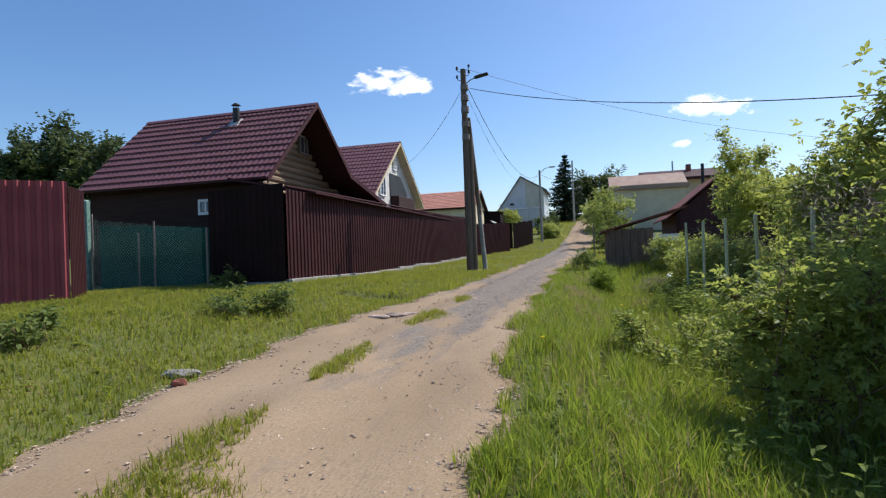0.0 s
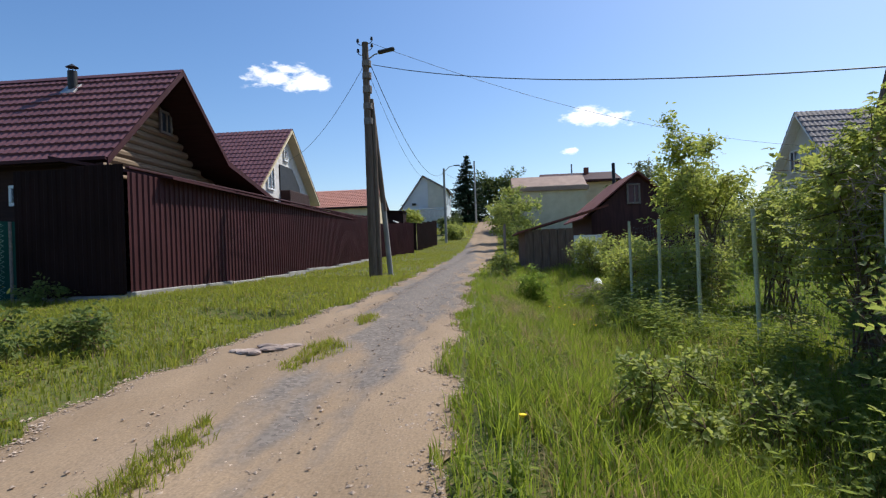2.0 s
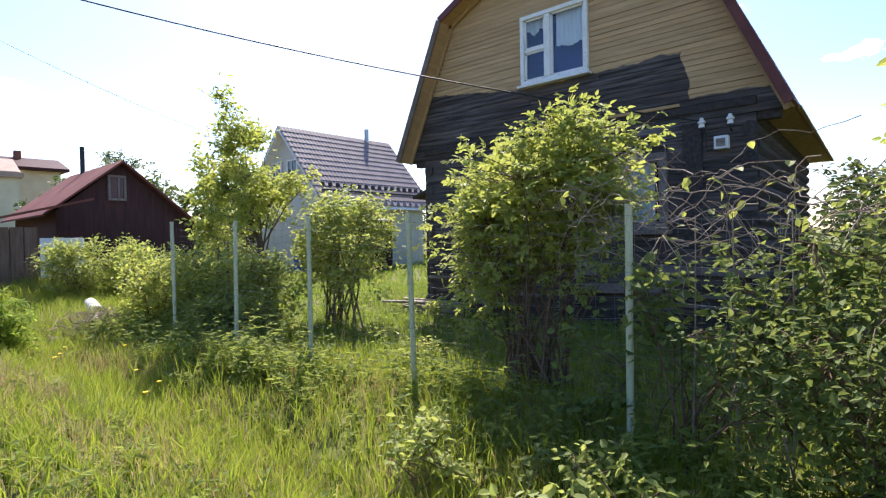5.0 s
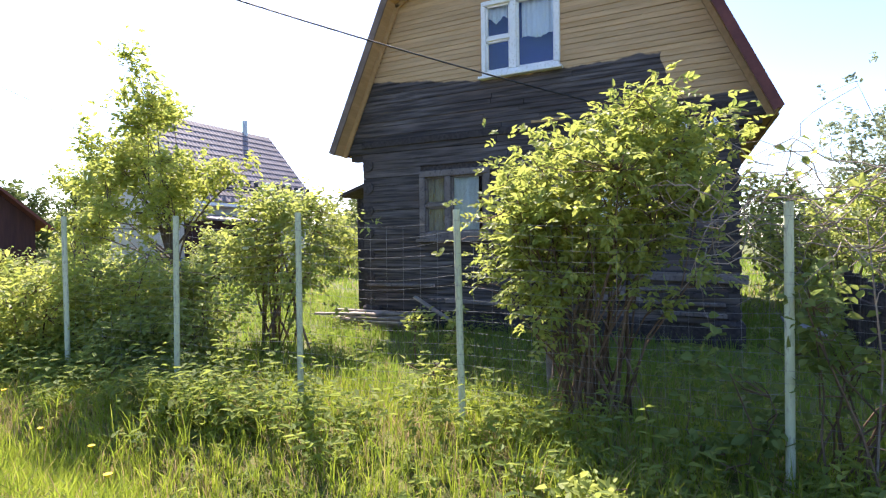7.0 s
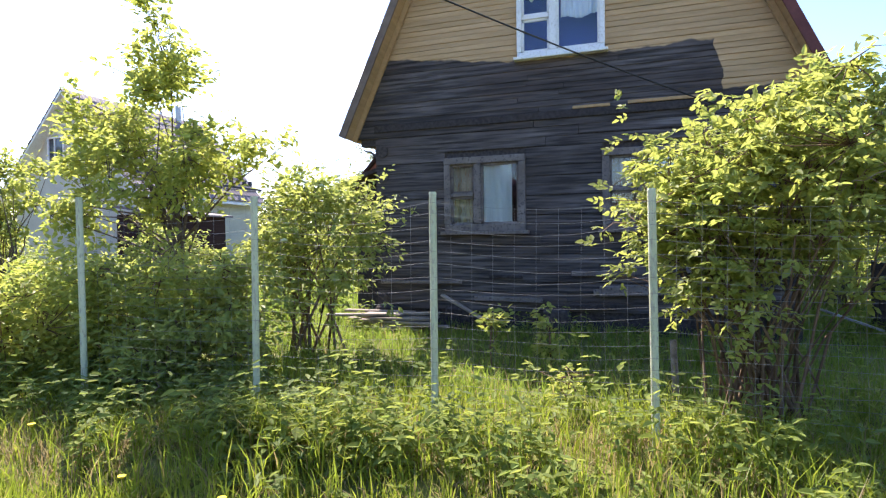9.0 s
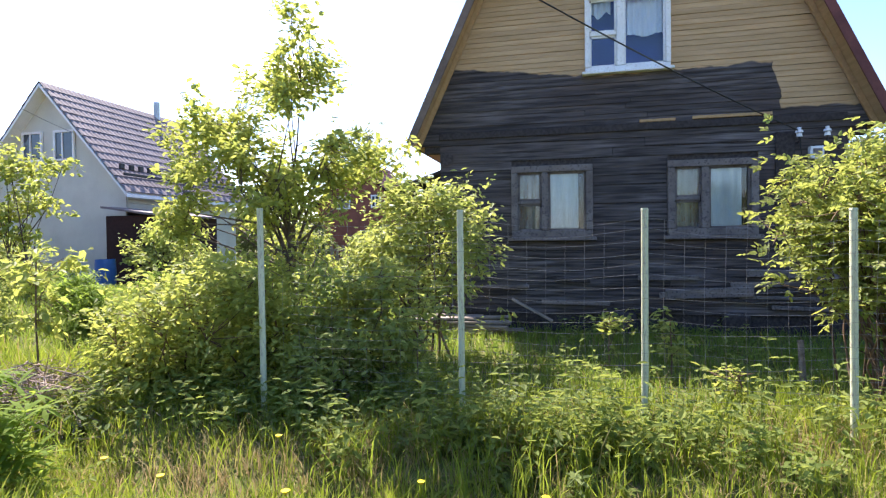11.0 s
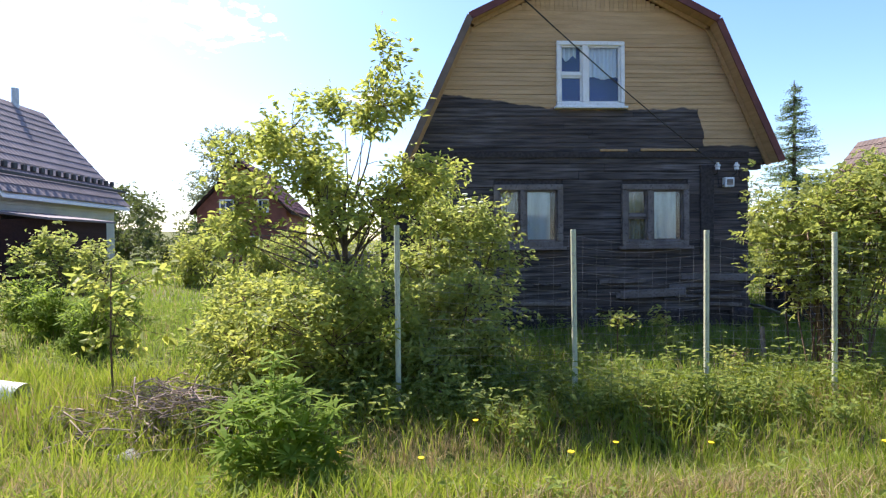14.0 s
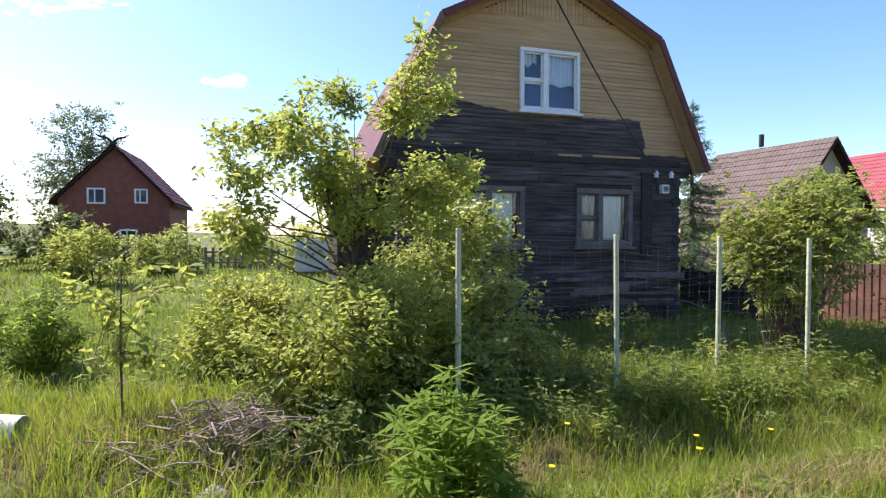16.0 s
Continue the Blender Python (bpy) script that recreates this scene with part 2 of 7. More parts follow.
M_NET = mat("teal_shade_net", (0.006, 0.055, 0.042), (0.010, 0.078, 0.058), 1.0, 0.9, 0.3, 90)
M_OLDWOOD = mat("weathered_board", (0.20, 0.165, 0.14), (0.30, 0.255, 0.22), 3, 0.9, 0.5, 24, stretch=(7, 0.7, 7), cc=(0.10, 0.085, 0.075))
M_FRAMEWOOD = mat("weathered_window_wood", (0.14, 0.115, 0.10), (0.22, 0.185, 0.165), 4, 0.9, 0.5, 30, cc=(0.09, 0.075, 0.07))
M_LOGEND = mat("blackened_log", (0.04, 0.032, 0.03), (0.075, 0.062, 0.058), 3, 0.9, 0.5, 24, stretch=(0.7, 7, 7), objrand=0.2)
M_SOFFIT = mat("ochre_soffit_board", (0.38, 0.235, 0.11), (0.46, 0.29, 0.14), 3, 0.8, 0.25, 24, stretch=(0.7, 6, 6))
M_REDROOF = mat("red_brown_roof_edge", (0.10, 0.028, 0.024), (0.15, 0.045, 0.036), 3, 0.6, 0.2, 24)
M_BARGE = mat("weathered_barge_board", (0.13, 0.092, 0.07), (0.20, 0.145, 0.11), 3, 0.85, 0.3, 24, stretch=(6, 1, 1))
M_CURTAIN = mat("white_curtain", (0.62, 0.66, 0.68), (0.74, 0.77, 0.78), 5, 0.9, 0.2, 20, stretch=(1, 9, 0.4))
M_CLOTH = mat("faded_window_cloth", (0.46, 0.50, 0.47), (0.56, 0.60, 0.55), 3, 0.9, 0.2, 20, stretch=(1, 5, 0.5), cc=(0.40, 0.42, 0.36))
M_HESSIAN = mat("yellowed_window_cloth", (0.24, 0.22, 0.17), (0.36, 0.33, 0.25), 3, 0.9, 0.2, 20, stretch=(1, 5, 0.5), cc=(0.26, 0.15, 0.07))
# panel tone painted for the darkness inside the lower rooms
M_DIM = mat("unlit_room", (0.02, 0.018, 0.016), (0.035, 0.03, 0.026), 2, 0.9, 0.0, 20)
# blue puts the sky's reflection into the panel behind the upper window
M_PAINTEDSKY = mat("painted_sky_reflection", (0.03, 0.06, 0.24), (0.04, 0.08, 0.32), 2, 0.9, 0.0, 20)
M_BARK = mat("grey_bark", (0.10, 0.075, 0.055), (0.17, 0.13, 0.10), 8, 0.9, 0.6, 50, stretch=(4, 4, 1))
M_TWIG = mat("brown_twig", (0.12, 0.075, 0.045), (0.19, 0.125, 0.08), 8, 0.9, 0.3, 50, island=0.3)
M_SLABSTONE = mat("brown_broken_stone", (0.34, 0.26, 0.215), (0.46, 0.36, 0.30), 6, 0.9, 0.6, 60, objrand=0.2)
M_DEADWOOD = mat("dry_brushwood", (0.22, 0.165, 0.125), (0.34, 0.27, 0.215), 8, 0.9, 0.4, 50, island=0.35)
M_STONE = mat("grey_stone", (0.15, 0.14, 0.13), (0.24, 0.225, 0.205), 6, 0.9, 0.5, 60, island=0.35)
M_GRAVEL = mat("loose_gravel", (0.33, 0.25, 0.185), (0.46, 0.36, 0.28), 3, 0.9, 0.2, 60, island=0.3)
M_BIRCHPLANK = mat("pale_plank", (0.20, 0.165, 0.13), (0.30, 0.25, 0.20), 4, 0.85, 0.3, 30, objrand=0.2)
M_BLUE = mat("blue_plastic", (0.02, 0.10, 0.35), (0.03, 0.13, 0.42), 4, 0.4, 0.0, 30)
M_WHITESHEET = mat("white_sheet", (0.66, 0.68, 0.68), (0.74, 0.75, 0.74), 3, 0.5, 0.1, 30)
M_DANDELION = mat("yellow_petals", (0.75, 0.52, 0.01), (0.82, 0.62, 0.02), 30, 0.7, 0.0, 60)
M_BLOSSOM = mat("cream_blossom", (0.62, 0.66, 0.44), (0.74, 0.76, 0.56), 30, 0.8, 0.2, 60, island=0.15)
M_WATER = mat("ditch_water", (0.02, 0.022, 0.02), (0.03, 0.032, 0.028), 3, 0.06, 0.03, 20, spec=0.6)

L_ELDER = leaf_mat("elder_leaf", (0.165, 0.222, 0.050), (0.285, 0.310, 0.068), 0.5)
L_BUSH = leaf_mat("bush_leaf", (0.172, 0.232, 0.055), (0.315, 0.345, 0.085), 0.47)
L_TREE = leaf_mat("rowan_leaf", (0.178, 0.240, 0.050), (0.335, 0.355, 0.075), 0.5)
L_DARK = leaf_mat("dark_leaf", (0.085, 0.135, 0.034), (0.175, 0.210, 0.052), 0.38, gloss=0.75)
L_FAR = leaf_mat("far_leaf", (0.059, 0.092, 0.024), (0.106, 0.135, 0.039), 0.35)
L_BIRCH = leaf_mat("birch_leaf", (0.12, 0.15, 0.08), (0.19, 0.22, 0.12), 0.4)
L_SPRUCE = leaf_mat("spruce_needles", (0.012, 0.03, 0.014), (0.03, 0.055, 0.022), 0.15, gloss=0.7)
L_PINE = leaf_mat("pine_needles", (0.05, 0.078, 0.03), (0.095, 0.125, 0.045), 0.25, gloss=0.7)
L_YOUNG = leaf_mat("young_spruce_needles", (0.09, 0.15, 0.07), (0.15, 0.22, 0.09), 0.35, gloss=0.7)
L_HEMP = leaf_mat("lupine_leaf", (0.125, 0.215, 0.026), (0.21, 0.29, 0.038), 0.55, gloss=0.85)
L_GRASS = leaf_mat("tall_grass", (0.118, 0.190, 0.018), (0.228, 0.275, 0.032), 0.5, gloss=0.5, dry=(0.26, 0.21, 0.09))
L_GARDEN = leaf_mat("garden_grass_blade", (0.095, 0.165, 0.02), (0.175, 0.245, 0.035), 0.5, gloss=0.6, dry=(0.26, 0.21, 0.09))
L_LAWN = leaf_mat("short_grass", (0.145, 0.194, 0.022), (0.277, 0.286, 0.039), 0.5, gloss=0.6, dry=(0.22, 0.18, 0.07))
L_DRY = leaf_mat("dry_grass", (0.24, 0.19, 0.09), (0.36, 0.29, 0.14), 0.35, gloss=0.7)
L_WEED = leaf_mat("weed_leaf", (0.118, 0.180, 0.038), (0.230, 0.268, 0.056), 0.45, gloss=0.8)


# ---- helpers for meshes ----
def thing(name, loc, label, category, group="", kind=""):
    ob = new(name)
    ob.location = loc
    ob.empty_display_size = 0.1
    return tagged(ob, label, category, group, kind)


def hang(ob, parent):
    """Parents ob, whose mesh is in world metres, under a thing or a part that stands unturned."""
    ob.parent = parent
    if parent is not None:
        base = Vector(parent.location)
        if parent.parent is not None:
            base = Vector((0, 0, 0))
        ob.matrix_parent_inverse = Matrix.Translation(-base)
    return ob


def part(name, bm, material, parent, label=""):
    me = bpy.data.meshes.new(name)
    bm.to_mesh(me)
    bm.free()
    me.materials.append(material)
    ob = hang(new(name, me), parent)
    if label:
        ob["label"] = label
    return ob


def np_mesh(name, verts, tris, material, smooth=False):
    me = bpy.data.meshes.new(name)
    k = tris.shape[1]
    me.vertices.add(len(verts))
    me.vertices.foreach_set("co", np.ascontiguousarray(verts, dtype=np.float32).ravel())
    me.loops.add(tris.size)
    me.loops.foreach_set("vertex_index", np.ascontiguousarray(tris, dtype=np.int32).ravel())
    me.polygons.add(len(tris))
    me.polygons.foreach_set("loop_start", np.arange(0, tris.size, k, dtype=np.int32))
    me.update(calc_edges=True)
    me.materials.append(material)
    me.polygons.foreach_set("use_smooth", np.full(len(tris), smooth, dtype=bool))
    return me


def np_part(name, verts, tris, material, parent=None, label="", smooth=False):
    ob = hang(new(name, np_mesh(name, verts, tris, material, smooth)), parent)
    if label:
        ob["label"] = label
    return ob


def add_box(bm, c, s, bevel=0.0, m=None):
    """Adds a box of size s round c to bm, turned by m about c."""
    mm = Matrix.Translation(c) @ (m or Matrix()) @ Matrix.Diagonal((*s, 1))
    r = bmesh.ops.create_cube(bm, size=1, matrix=mm)
    if bevel > 0:
        edges = list({e for v in r["verts"] for e in v.link_edges})
        bmesh.ops.bevel(bm, geom=edges, offset=bevel, segments=1, affect="EDGES")
    return bm


def box(c, s, bevel=0.0, m=None):
    return add_box(bmesh.new(), c, s, bevel, m)


def prism(poly, axis, a, b):
    """A solid whose outline poly (pairs) runs along an axis from a to b."""
    bm = bmesh.new()
    rings = []
    for v in (a, b):
        ring = []
        for p, q in poly:
            co = {"x": (v, p, q), "y": (p, v, q), "z": (p, q, v)}[axis]
            ring.append(bm.verts.new(co))
        rings.append(ring)
    bm.faces.new(rings[0])
    bm.faces.new(list(reversed(rings[1])))
    n = len(poly)
    for i in range(n):
        bm.faces.new((rings[0][i], rings[1][i], rings[1][(i + 1) % n], rings[0][(i + 1) % n]))
    bmesh.ops.recalc_face_normals(bm, faces=bm.faces[:])
    return bm


def tubes(paths, sides=4):
    """Vertices and quads of tubes; each path is (points n x 3, radii n)."""
    V, F, base = [], [], 0
    ang = np.arange(sides) * 2 * np.pi / sides
    for pts, rad in paths:
        pts = np.asarray(pts, float)
        rad = np.broadcast_to(np.asarray(rad, float), (len(pts),))
        d = np.gradient(pts, axis=0)
        d /= np.linalg.norm(d, axis=1)[:, None] + 1e-9
        ref = np.where(np.abs(d[:, 2:3]) > 0.9, np.array([[1.0, 0, 0]]), np.array([[0, 0, 1.0]]))
        u = np.cross(d, ref)
        u /= np.linalg.norm(u, axis=1)[:, None] + 1e-9
        w = np.cross(d, u)
        ring = pts[:, None] + rad[:, None, None] * (np.cos(ang)[None, :, None] * u[:, None] + np.sin(ang)[None, :, None] * w[:, None])
        V.append(ring.reshape(-1, 3))
        n = len(pts)
        i = np.arange(n - 1)[:, None] * sides
        j = np.arange(sides)[None]
        k = (j + 1) % sides
        F.append(np.stack([i + j, i + k, i + sides + k, i + sides + j], -1).reshape(-1, 4) + base)
        base += n * sides
    return np.concatenate(V), np.concatenate(F)


def tube_part(name, paths, material, parent, sides=4, label="", smooth=True):
    v, f = tubes(paths, sides)
    return np_part(name, v, f, material, parent, label, smooth)


def sag(a, b, drop, n=24):
    """A hanging cable from a to b."""
    s = np.linspace(0, 1, n)[:, None]
    p = np.asarray(a) * (1 - s) + np.asarray(b) * s
    p[:, 2] -= drop * 4 * s[:, 0] * (1 - s[:, 0])
    return p


# ---- the lie of the land ----
ROAD_Y = [-40, -20, 0, 10, 20, 32, 42, 52, 70, 95, 140, 300, 1600]
ROAD_Z = [-1.2, -0.7, 0, 0.38, 0.72, 1.05, 1.5, 2.4, 4.3, 6.5, 8.5, 9, 9]
LEFT_Z = [-0.4, 0.3, 0.6, 0.70, 0.78, 1.0, 1.5, 2.4, 4.3, 6.3, 8, 9, 9]
YARD_Y = [-40, 0, 14, 18, 22, 28, 36, 52, 70, 95, 140, 300, 1600]
YARD_Z = [-0.9, 0.0, 0.12, 0.3, 0.7, 0.95, 1.3, 2.4, 4.2, 6.0, 7, 8, 8]
EDGE_Y = [-40, 0, 3, 8, 14, 20, 30, 45, 60, 90, 140, 300, 1600]
EDGE_R = [0.6, -0.1, -0.42, -0.93, -0.95, -0.9, -0.3, 0.3, 0.6, 0.8, 0.8, 0.8, 0.8]
EDGE_L = [-3.2, -3.6, -3.95, -4.25, -3.35, -2.95, -2.6, -2.2, -1.9, -1.6, -1.6, -1.6, -1.6]


def smooth(t):
    t = np.clip(t, 0, 1)
    return t * t * (3 - 2 * t)


def wobble(x, y, f, seed):
    """A cheap smooth noise of about -1 to 1."""
    return (np.sin(x * f * 1.7 + seed) * np.cos(y * f * 1.3 + seed * 2.1) + np.sin(x * f * 0.9 - y * f * 1.1 + seed * 3.7) + np.cos(x * f * 2.3 + y * f * 0.7 + seed)) / 3


def height(x, y):
    x, y = np.asarray(x, float), np.asarray(y, float)
    road = np.interp(y, ROAD_Y, ROAD_Z)
    left = np.interp(y, ROAD_Y, LEFT_Z)
    yard = np.interp(y, YARD_Y, YARD_Z)
    far_yard = 0.15 + 0.02 * np.clip(x - 10, 0, 60) + 0.0 * y
    yard = yard + (far_yard - yard) * smooth((x - 6) / 8) * (1 - smooth((y - 36) / 30))
    er, el = np.interp(y, EDGE_Y, EDGE_R), np.interp(y, EDGE_Y, EDGE_L)
    right = smooth((x - er - 0.15) / 2.2)
    z = road + (yard - road) * right
    z = z + (left - road) * smooth((el - 0.2 - x) / 3.0)
    ditch = np.exp(-((x - er - 2.0) / 0.55) ** 2) * 0.22 * (1 - smooth((y - 18) / 8))
    z = z - ditch
    off = smooth(np.maximum(x - er, el - x) / 0.6)
    z = z + off * (0.035 * wobble(x, y, 1.9, 1.0) + 0.05 * wobble(x, y, 0.6, 4.0))
    # an eroded hollow in the far verge, steep on its upper side
    hs = (x + 5.9) * 0.84 + (y - 11.6) * 0.543
    hd = -(x + 5.9) * 0.543 + (y - 11.6) * 0.84
    z = z - 0.3 * np.exp(-(hd / np.where(hd > 0, 0.16, 0.5)) ** 2) * smooth(hs / 0.5) * smooth((2.3 - hs) / 0.6)
    # the grassy hump between the wheel tracks
    mid = (er + el) / 2 - 0.1
    z = z + (1 - off) * (0.05 * np.exp(-((x - mid) / 0.35) ** 2) + 0.012 * wobble(x, y, 2.6, 2.0))
    return z


def hz(x, y):
    return float(height(x, y))


gx = np.concatenate([[-1600, -700, -300, -150, -90, -60], np.arange(-45, -12, 1.5), np.arange(-12, 10, 0.22), np.arange(10, 45, 1.5), [60, 90, 150, 300, 700, 1600]])
gy = np.concatenate([[-1200, -500, -200, -80, -40], np.arange(-25, -3, 1.2), np.arange(-3, 26, 0.25), np.arange(26, 110, 1.5), [125, 150, 200, 300, 600, 1600]])
GX, GY = np.meshgrid(gx, gy)
under = smooth(np.minimum(np.interp(GY, EDGE_Y, EDGE_R) - GX, GX - np.interp(GY, EDGE_Y, EDGE_L)) / 0.3 + 0.2)
gv = np.stack([GX, GY, height(GX, GY) - 0.07 * under], -1).reshape(-1, 3)
nx, ny = len(gx), len(gy)
gi = (np.arange(ny - 1)[:, None] * nx + np.arange(nx - 1)[None]).ravel()
ground = np_part("ground", gv, np.stack([gi, gi + 1, gi + nx + 1, gi + nx], -1), M_SOIL, smooth=True)
tagged(ground, "uneven meadow ground with soil showing between grass", "ground", kind="structure")


# ---- the dirt road ----
def road_material():
    m = mat("sandy_dirt", (0.255, 0.178, 0.108), (0.33, 0.238, 0.152), 0.9, 0.95, 0.3, 38, stretch=(1.0, 0.35, 1), cc=(0.245, 0.178, 0.115))
    n, l = m.node_tree.nodes, m.node_tree.links
    b = n["Principled BSDF"]
    base = b.inputs["Base Color"].links[0].from_socket
    g = n.new("ShaderNodeNewGeometry")
    sx = n.new("ShaderNodeSeparateXYZ")
    l.new(g.outputs["Position"], sx.inputs[0])
    t = n.new("ShaderNodeTexNoise")
    t.inputs["Scale"].default_value, t.inputs["Detail"].default_value = 1.1, 8
    mp = n.new("ShaderNodeMapping")
    mp.inputs["Scale"].default_value = (1.6, 0.45, 1)
    l.new(g.outputs["Position"], mp.inputs["Vector"])
    l.new(mp.outputs[0], t.inputs["Vector"])
    ry = n.new("ShaderNodeMapRange")
    ry.inputs["From Min"].default_value, ry.inputs["From Max"].default_value = 3.0, 14.0
    ry.inputs["To Min"].default_value, ry.inputs["To Max"].default_value = -0.30, 0.06
    l.new(sx.outputs["Y"], ry.inputs["Value"])
    far = n.new("ShaderNodeMapRange")
    far.inputs["From Min"].default_value, far.inputs["From Max"].default_value = 35.0, 55.0
    far.inputs["To Min"].default_value, far.inputs["To Max"].default_value = 0.0, -0.35
    l.new(sx.outputs["Y"], far.inputs["Value"])
    off = n.new("ShaderNodeMath")
    off.operation = "ADD"
    off.inputs[1].default_value = 1.95
    l.new(sx.outputs["X"], off.inputs[0])
    ab = n.new("ShaderNodeMath")
    ab.operation = "ABSOLUTE"
    l.new(off.outputs[0], ab.inputs[0])
    band = n.new("ShaderNodeMapRange")
    band.inputs["From Min"].default_value, band.inputs["From Max"].default_value = 0.1, 1.1
    band.inputs["To Min"].default_value, band.inputs["To Max"].default_value = 0.2, -0.14
    l.new(ab.outputs[0], band.inputs["Value"])
    nb = n.new("ShaderNodeMath")
    l.new(t.outputs["Fac"], nb.inputs[0])
    l.new(band.outputs[0], nb.inputs[1])
    s1 = n.new("ShaderNodeMath")
    l.new(nb.outputs[0], s1.inputs[0])
    l.new(ry.outputs[0], s1.inputs[1])
    s2 = n.new("ShaderNodeMath")
    l.new(s1.outputs[0], s2.inputs[0])
    l.new(far.outputs[0], s2.inputs[1])
    mk = n.new("ShaderNodeMapRange")
    mk.inputs["From Min"].default_value, mk.inputs["From Max"].default_value = 0.46, 0.60
    l.new(s2.outputs[0], mk.inputs["Value"])
    v = n.new("ShaderNodeTexVoronoi")
    v.inputs["Scale"].default_value = 28
    l.new(g.outputs["Position"], v.inputs["Vector"])
    gr = n.new("ShaderNodeMix")
    gr.data_type = "RGBA"
    gr.inputs["A"].default_value, gr.inputs["B"].default_value = (0.11, 0.092, 0.078, 1), (0.245, 0.207, 0.172, 1)
    l.new(v.outputs["Color"], gr.inputs["Factor"])
    mx = n.new("ShaderNodeMix")
    mx.data_type = "RGBA"
    l.new(mk.outputs[0], mx.inputs["Factor"])
    # grit: small darker and lighter grains in the dirt
    gn = n.new("ShaderNodeTexNoise")
    gn.inputs["Scale"].default_value, gn.inputs["Detail"].default_value = 55, 4
    l.new(g.outputs["Position"], gn.inputs["Vector"])
    gm = n.new("ShaderNodeMapRange")
    gm.inputs["From Min"].default_value, gm.inputs["From Max"].default_value = 0.3, 0.7
    gm.inputs["To Min"].default_value, gm.inputs["To Max"].default_value = 0.84, 1.14
    l.new(gn.outputs["Fac"], gm.inputs["Value"])
    gh = n.new("ShaderNodeHueSaturation")
    l.new(gm.outputs[0], gh.inputs["Value"])
    l.new(base, gh.inputs["Color"])
    l.new(gh.outputs[0], mx.inputs["A"])
    l.new(gr.outputs["Result"], mx.inputs["B"])
    l.new(mx.outputs["Result"], b.inputs["Base Color"])
    return m


M_ROAD = road_material()
ry = np.concatenate([np.arange(-16, 24, 0.16), np.arange(24, 100, 0.8)])
ru = np.linspace(0, 1, 41)
jag = lambda y, s: 0.10 * np.sin(y * 2.3 + s) + 0.08 * np.sin(y * 5.1 + 2 * s) + 0.05 * np.sin(y * 11.7 + 3 * s)
rl = np.interp(ry, EDGE_Y, EDGE_L) + jag(ry, 1.0)
rr = np.interp(ry, EDGE_Y, EDGE_R) + jag(ry, 4.0)
RX = rl[:, None] * (1 - ru) + rr[:, None] * ru
RY = np.repeat(ry[:, None], len(ru), 1)
lift = 0.035 * np.minimum(1, np.minimum(ru, 1 - ru) * 12)[None] - 0.012
RZ = height(RX, RY) + lift + 0.008 * wobble(RX, RY, 7.0, 3.0) - 0.022 * (np.exp(-((ru - 0.26) / 0.09) ** 2) + np.exp(-((ru - 0.74) / 0.09) ** 2))[None]
ri = (np.arange(len(ry) - 1)[:, None] * len(ru) + np.arange(len(ru) - 1)[None]).ravel()
road = np_part("road", np.stack([RX, RY, RZ], -1).reshape(-1, 3), np.stack([ri, ri + 1, ri + len(ru) + 1, ri + len(ru)], -1), M_ROAD, smooth=True)
tagged(road, "sandy dirt road with grey gravel and wheel tracks", "road", kind="structure")


# ---- the log house with a gambrel roof ----
FX = 7.51            # outer face of the front
HY0, HY1 = 7.34, 13.62
HC = 10.5
BASE = 0.12


def half_width(z):
    """Half the front's width at height z, inside the roof."""
    if z < 3.4:
        return 3.14
    if z < 5.92:
        return 3.545 - (z - 3.31) * 0.464
    return max(0.02, 2.33 - (z - 5.92) * 2.0)


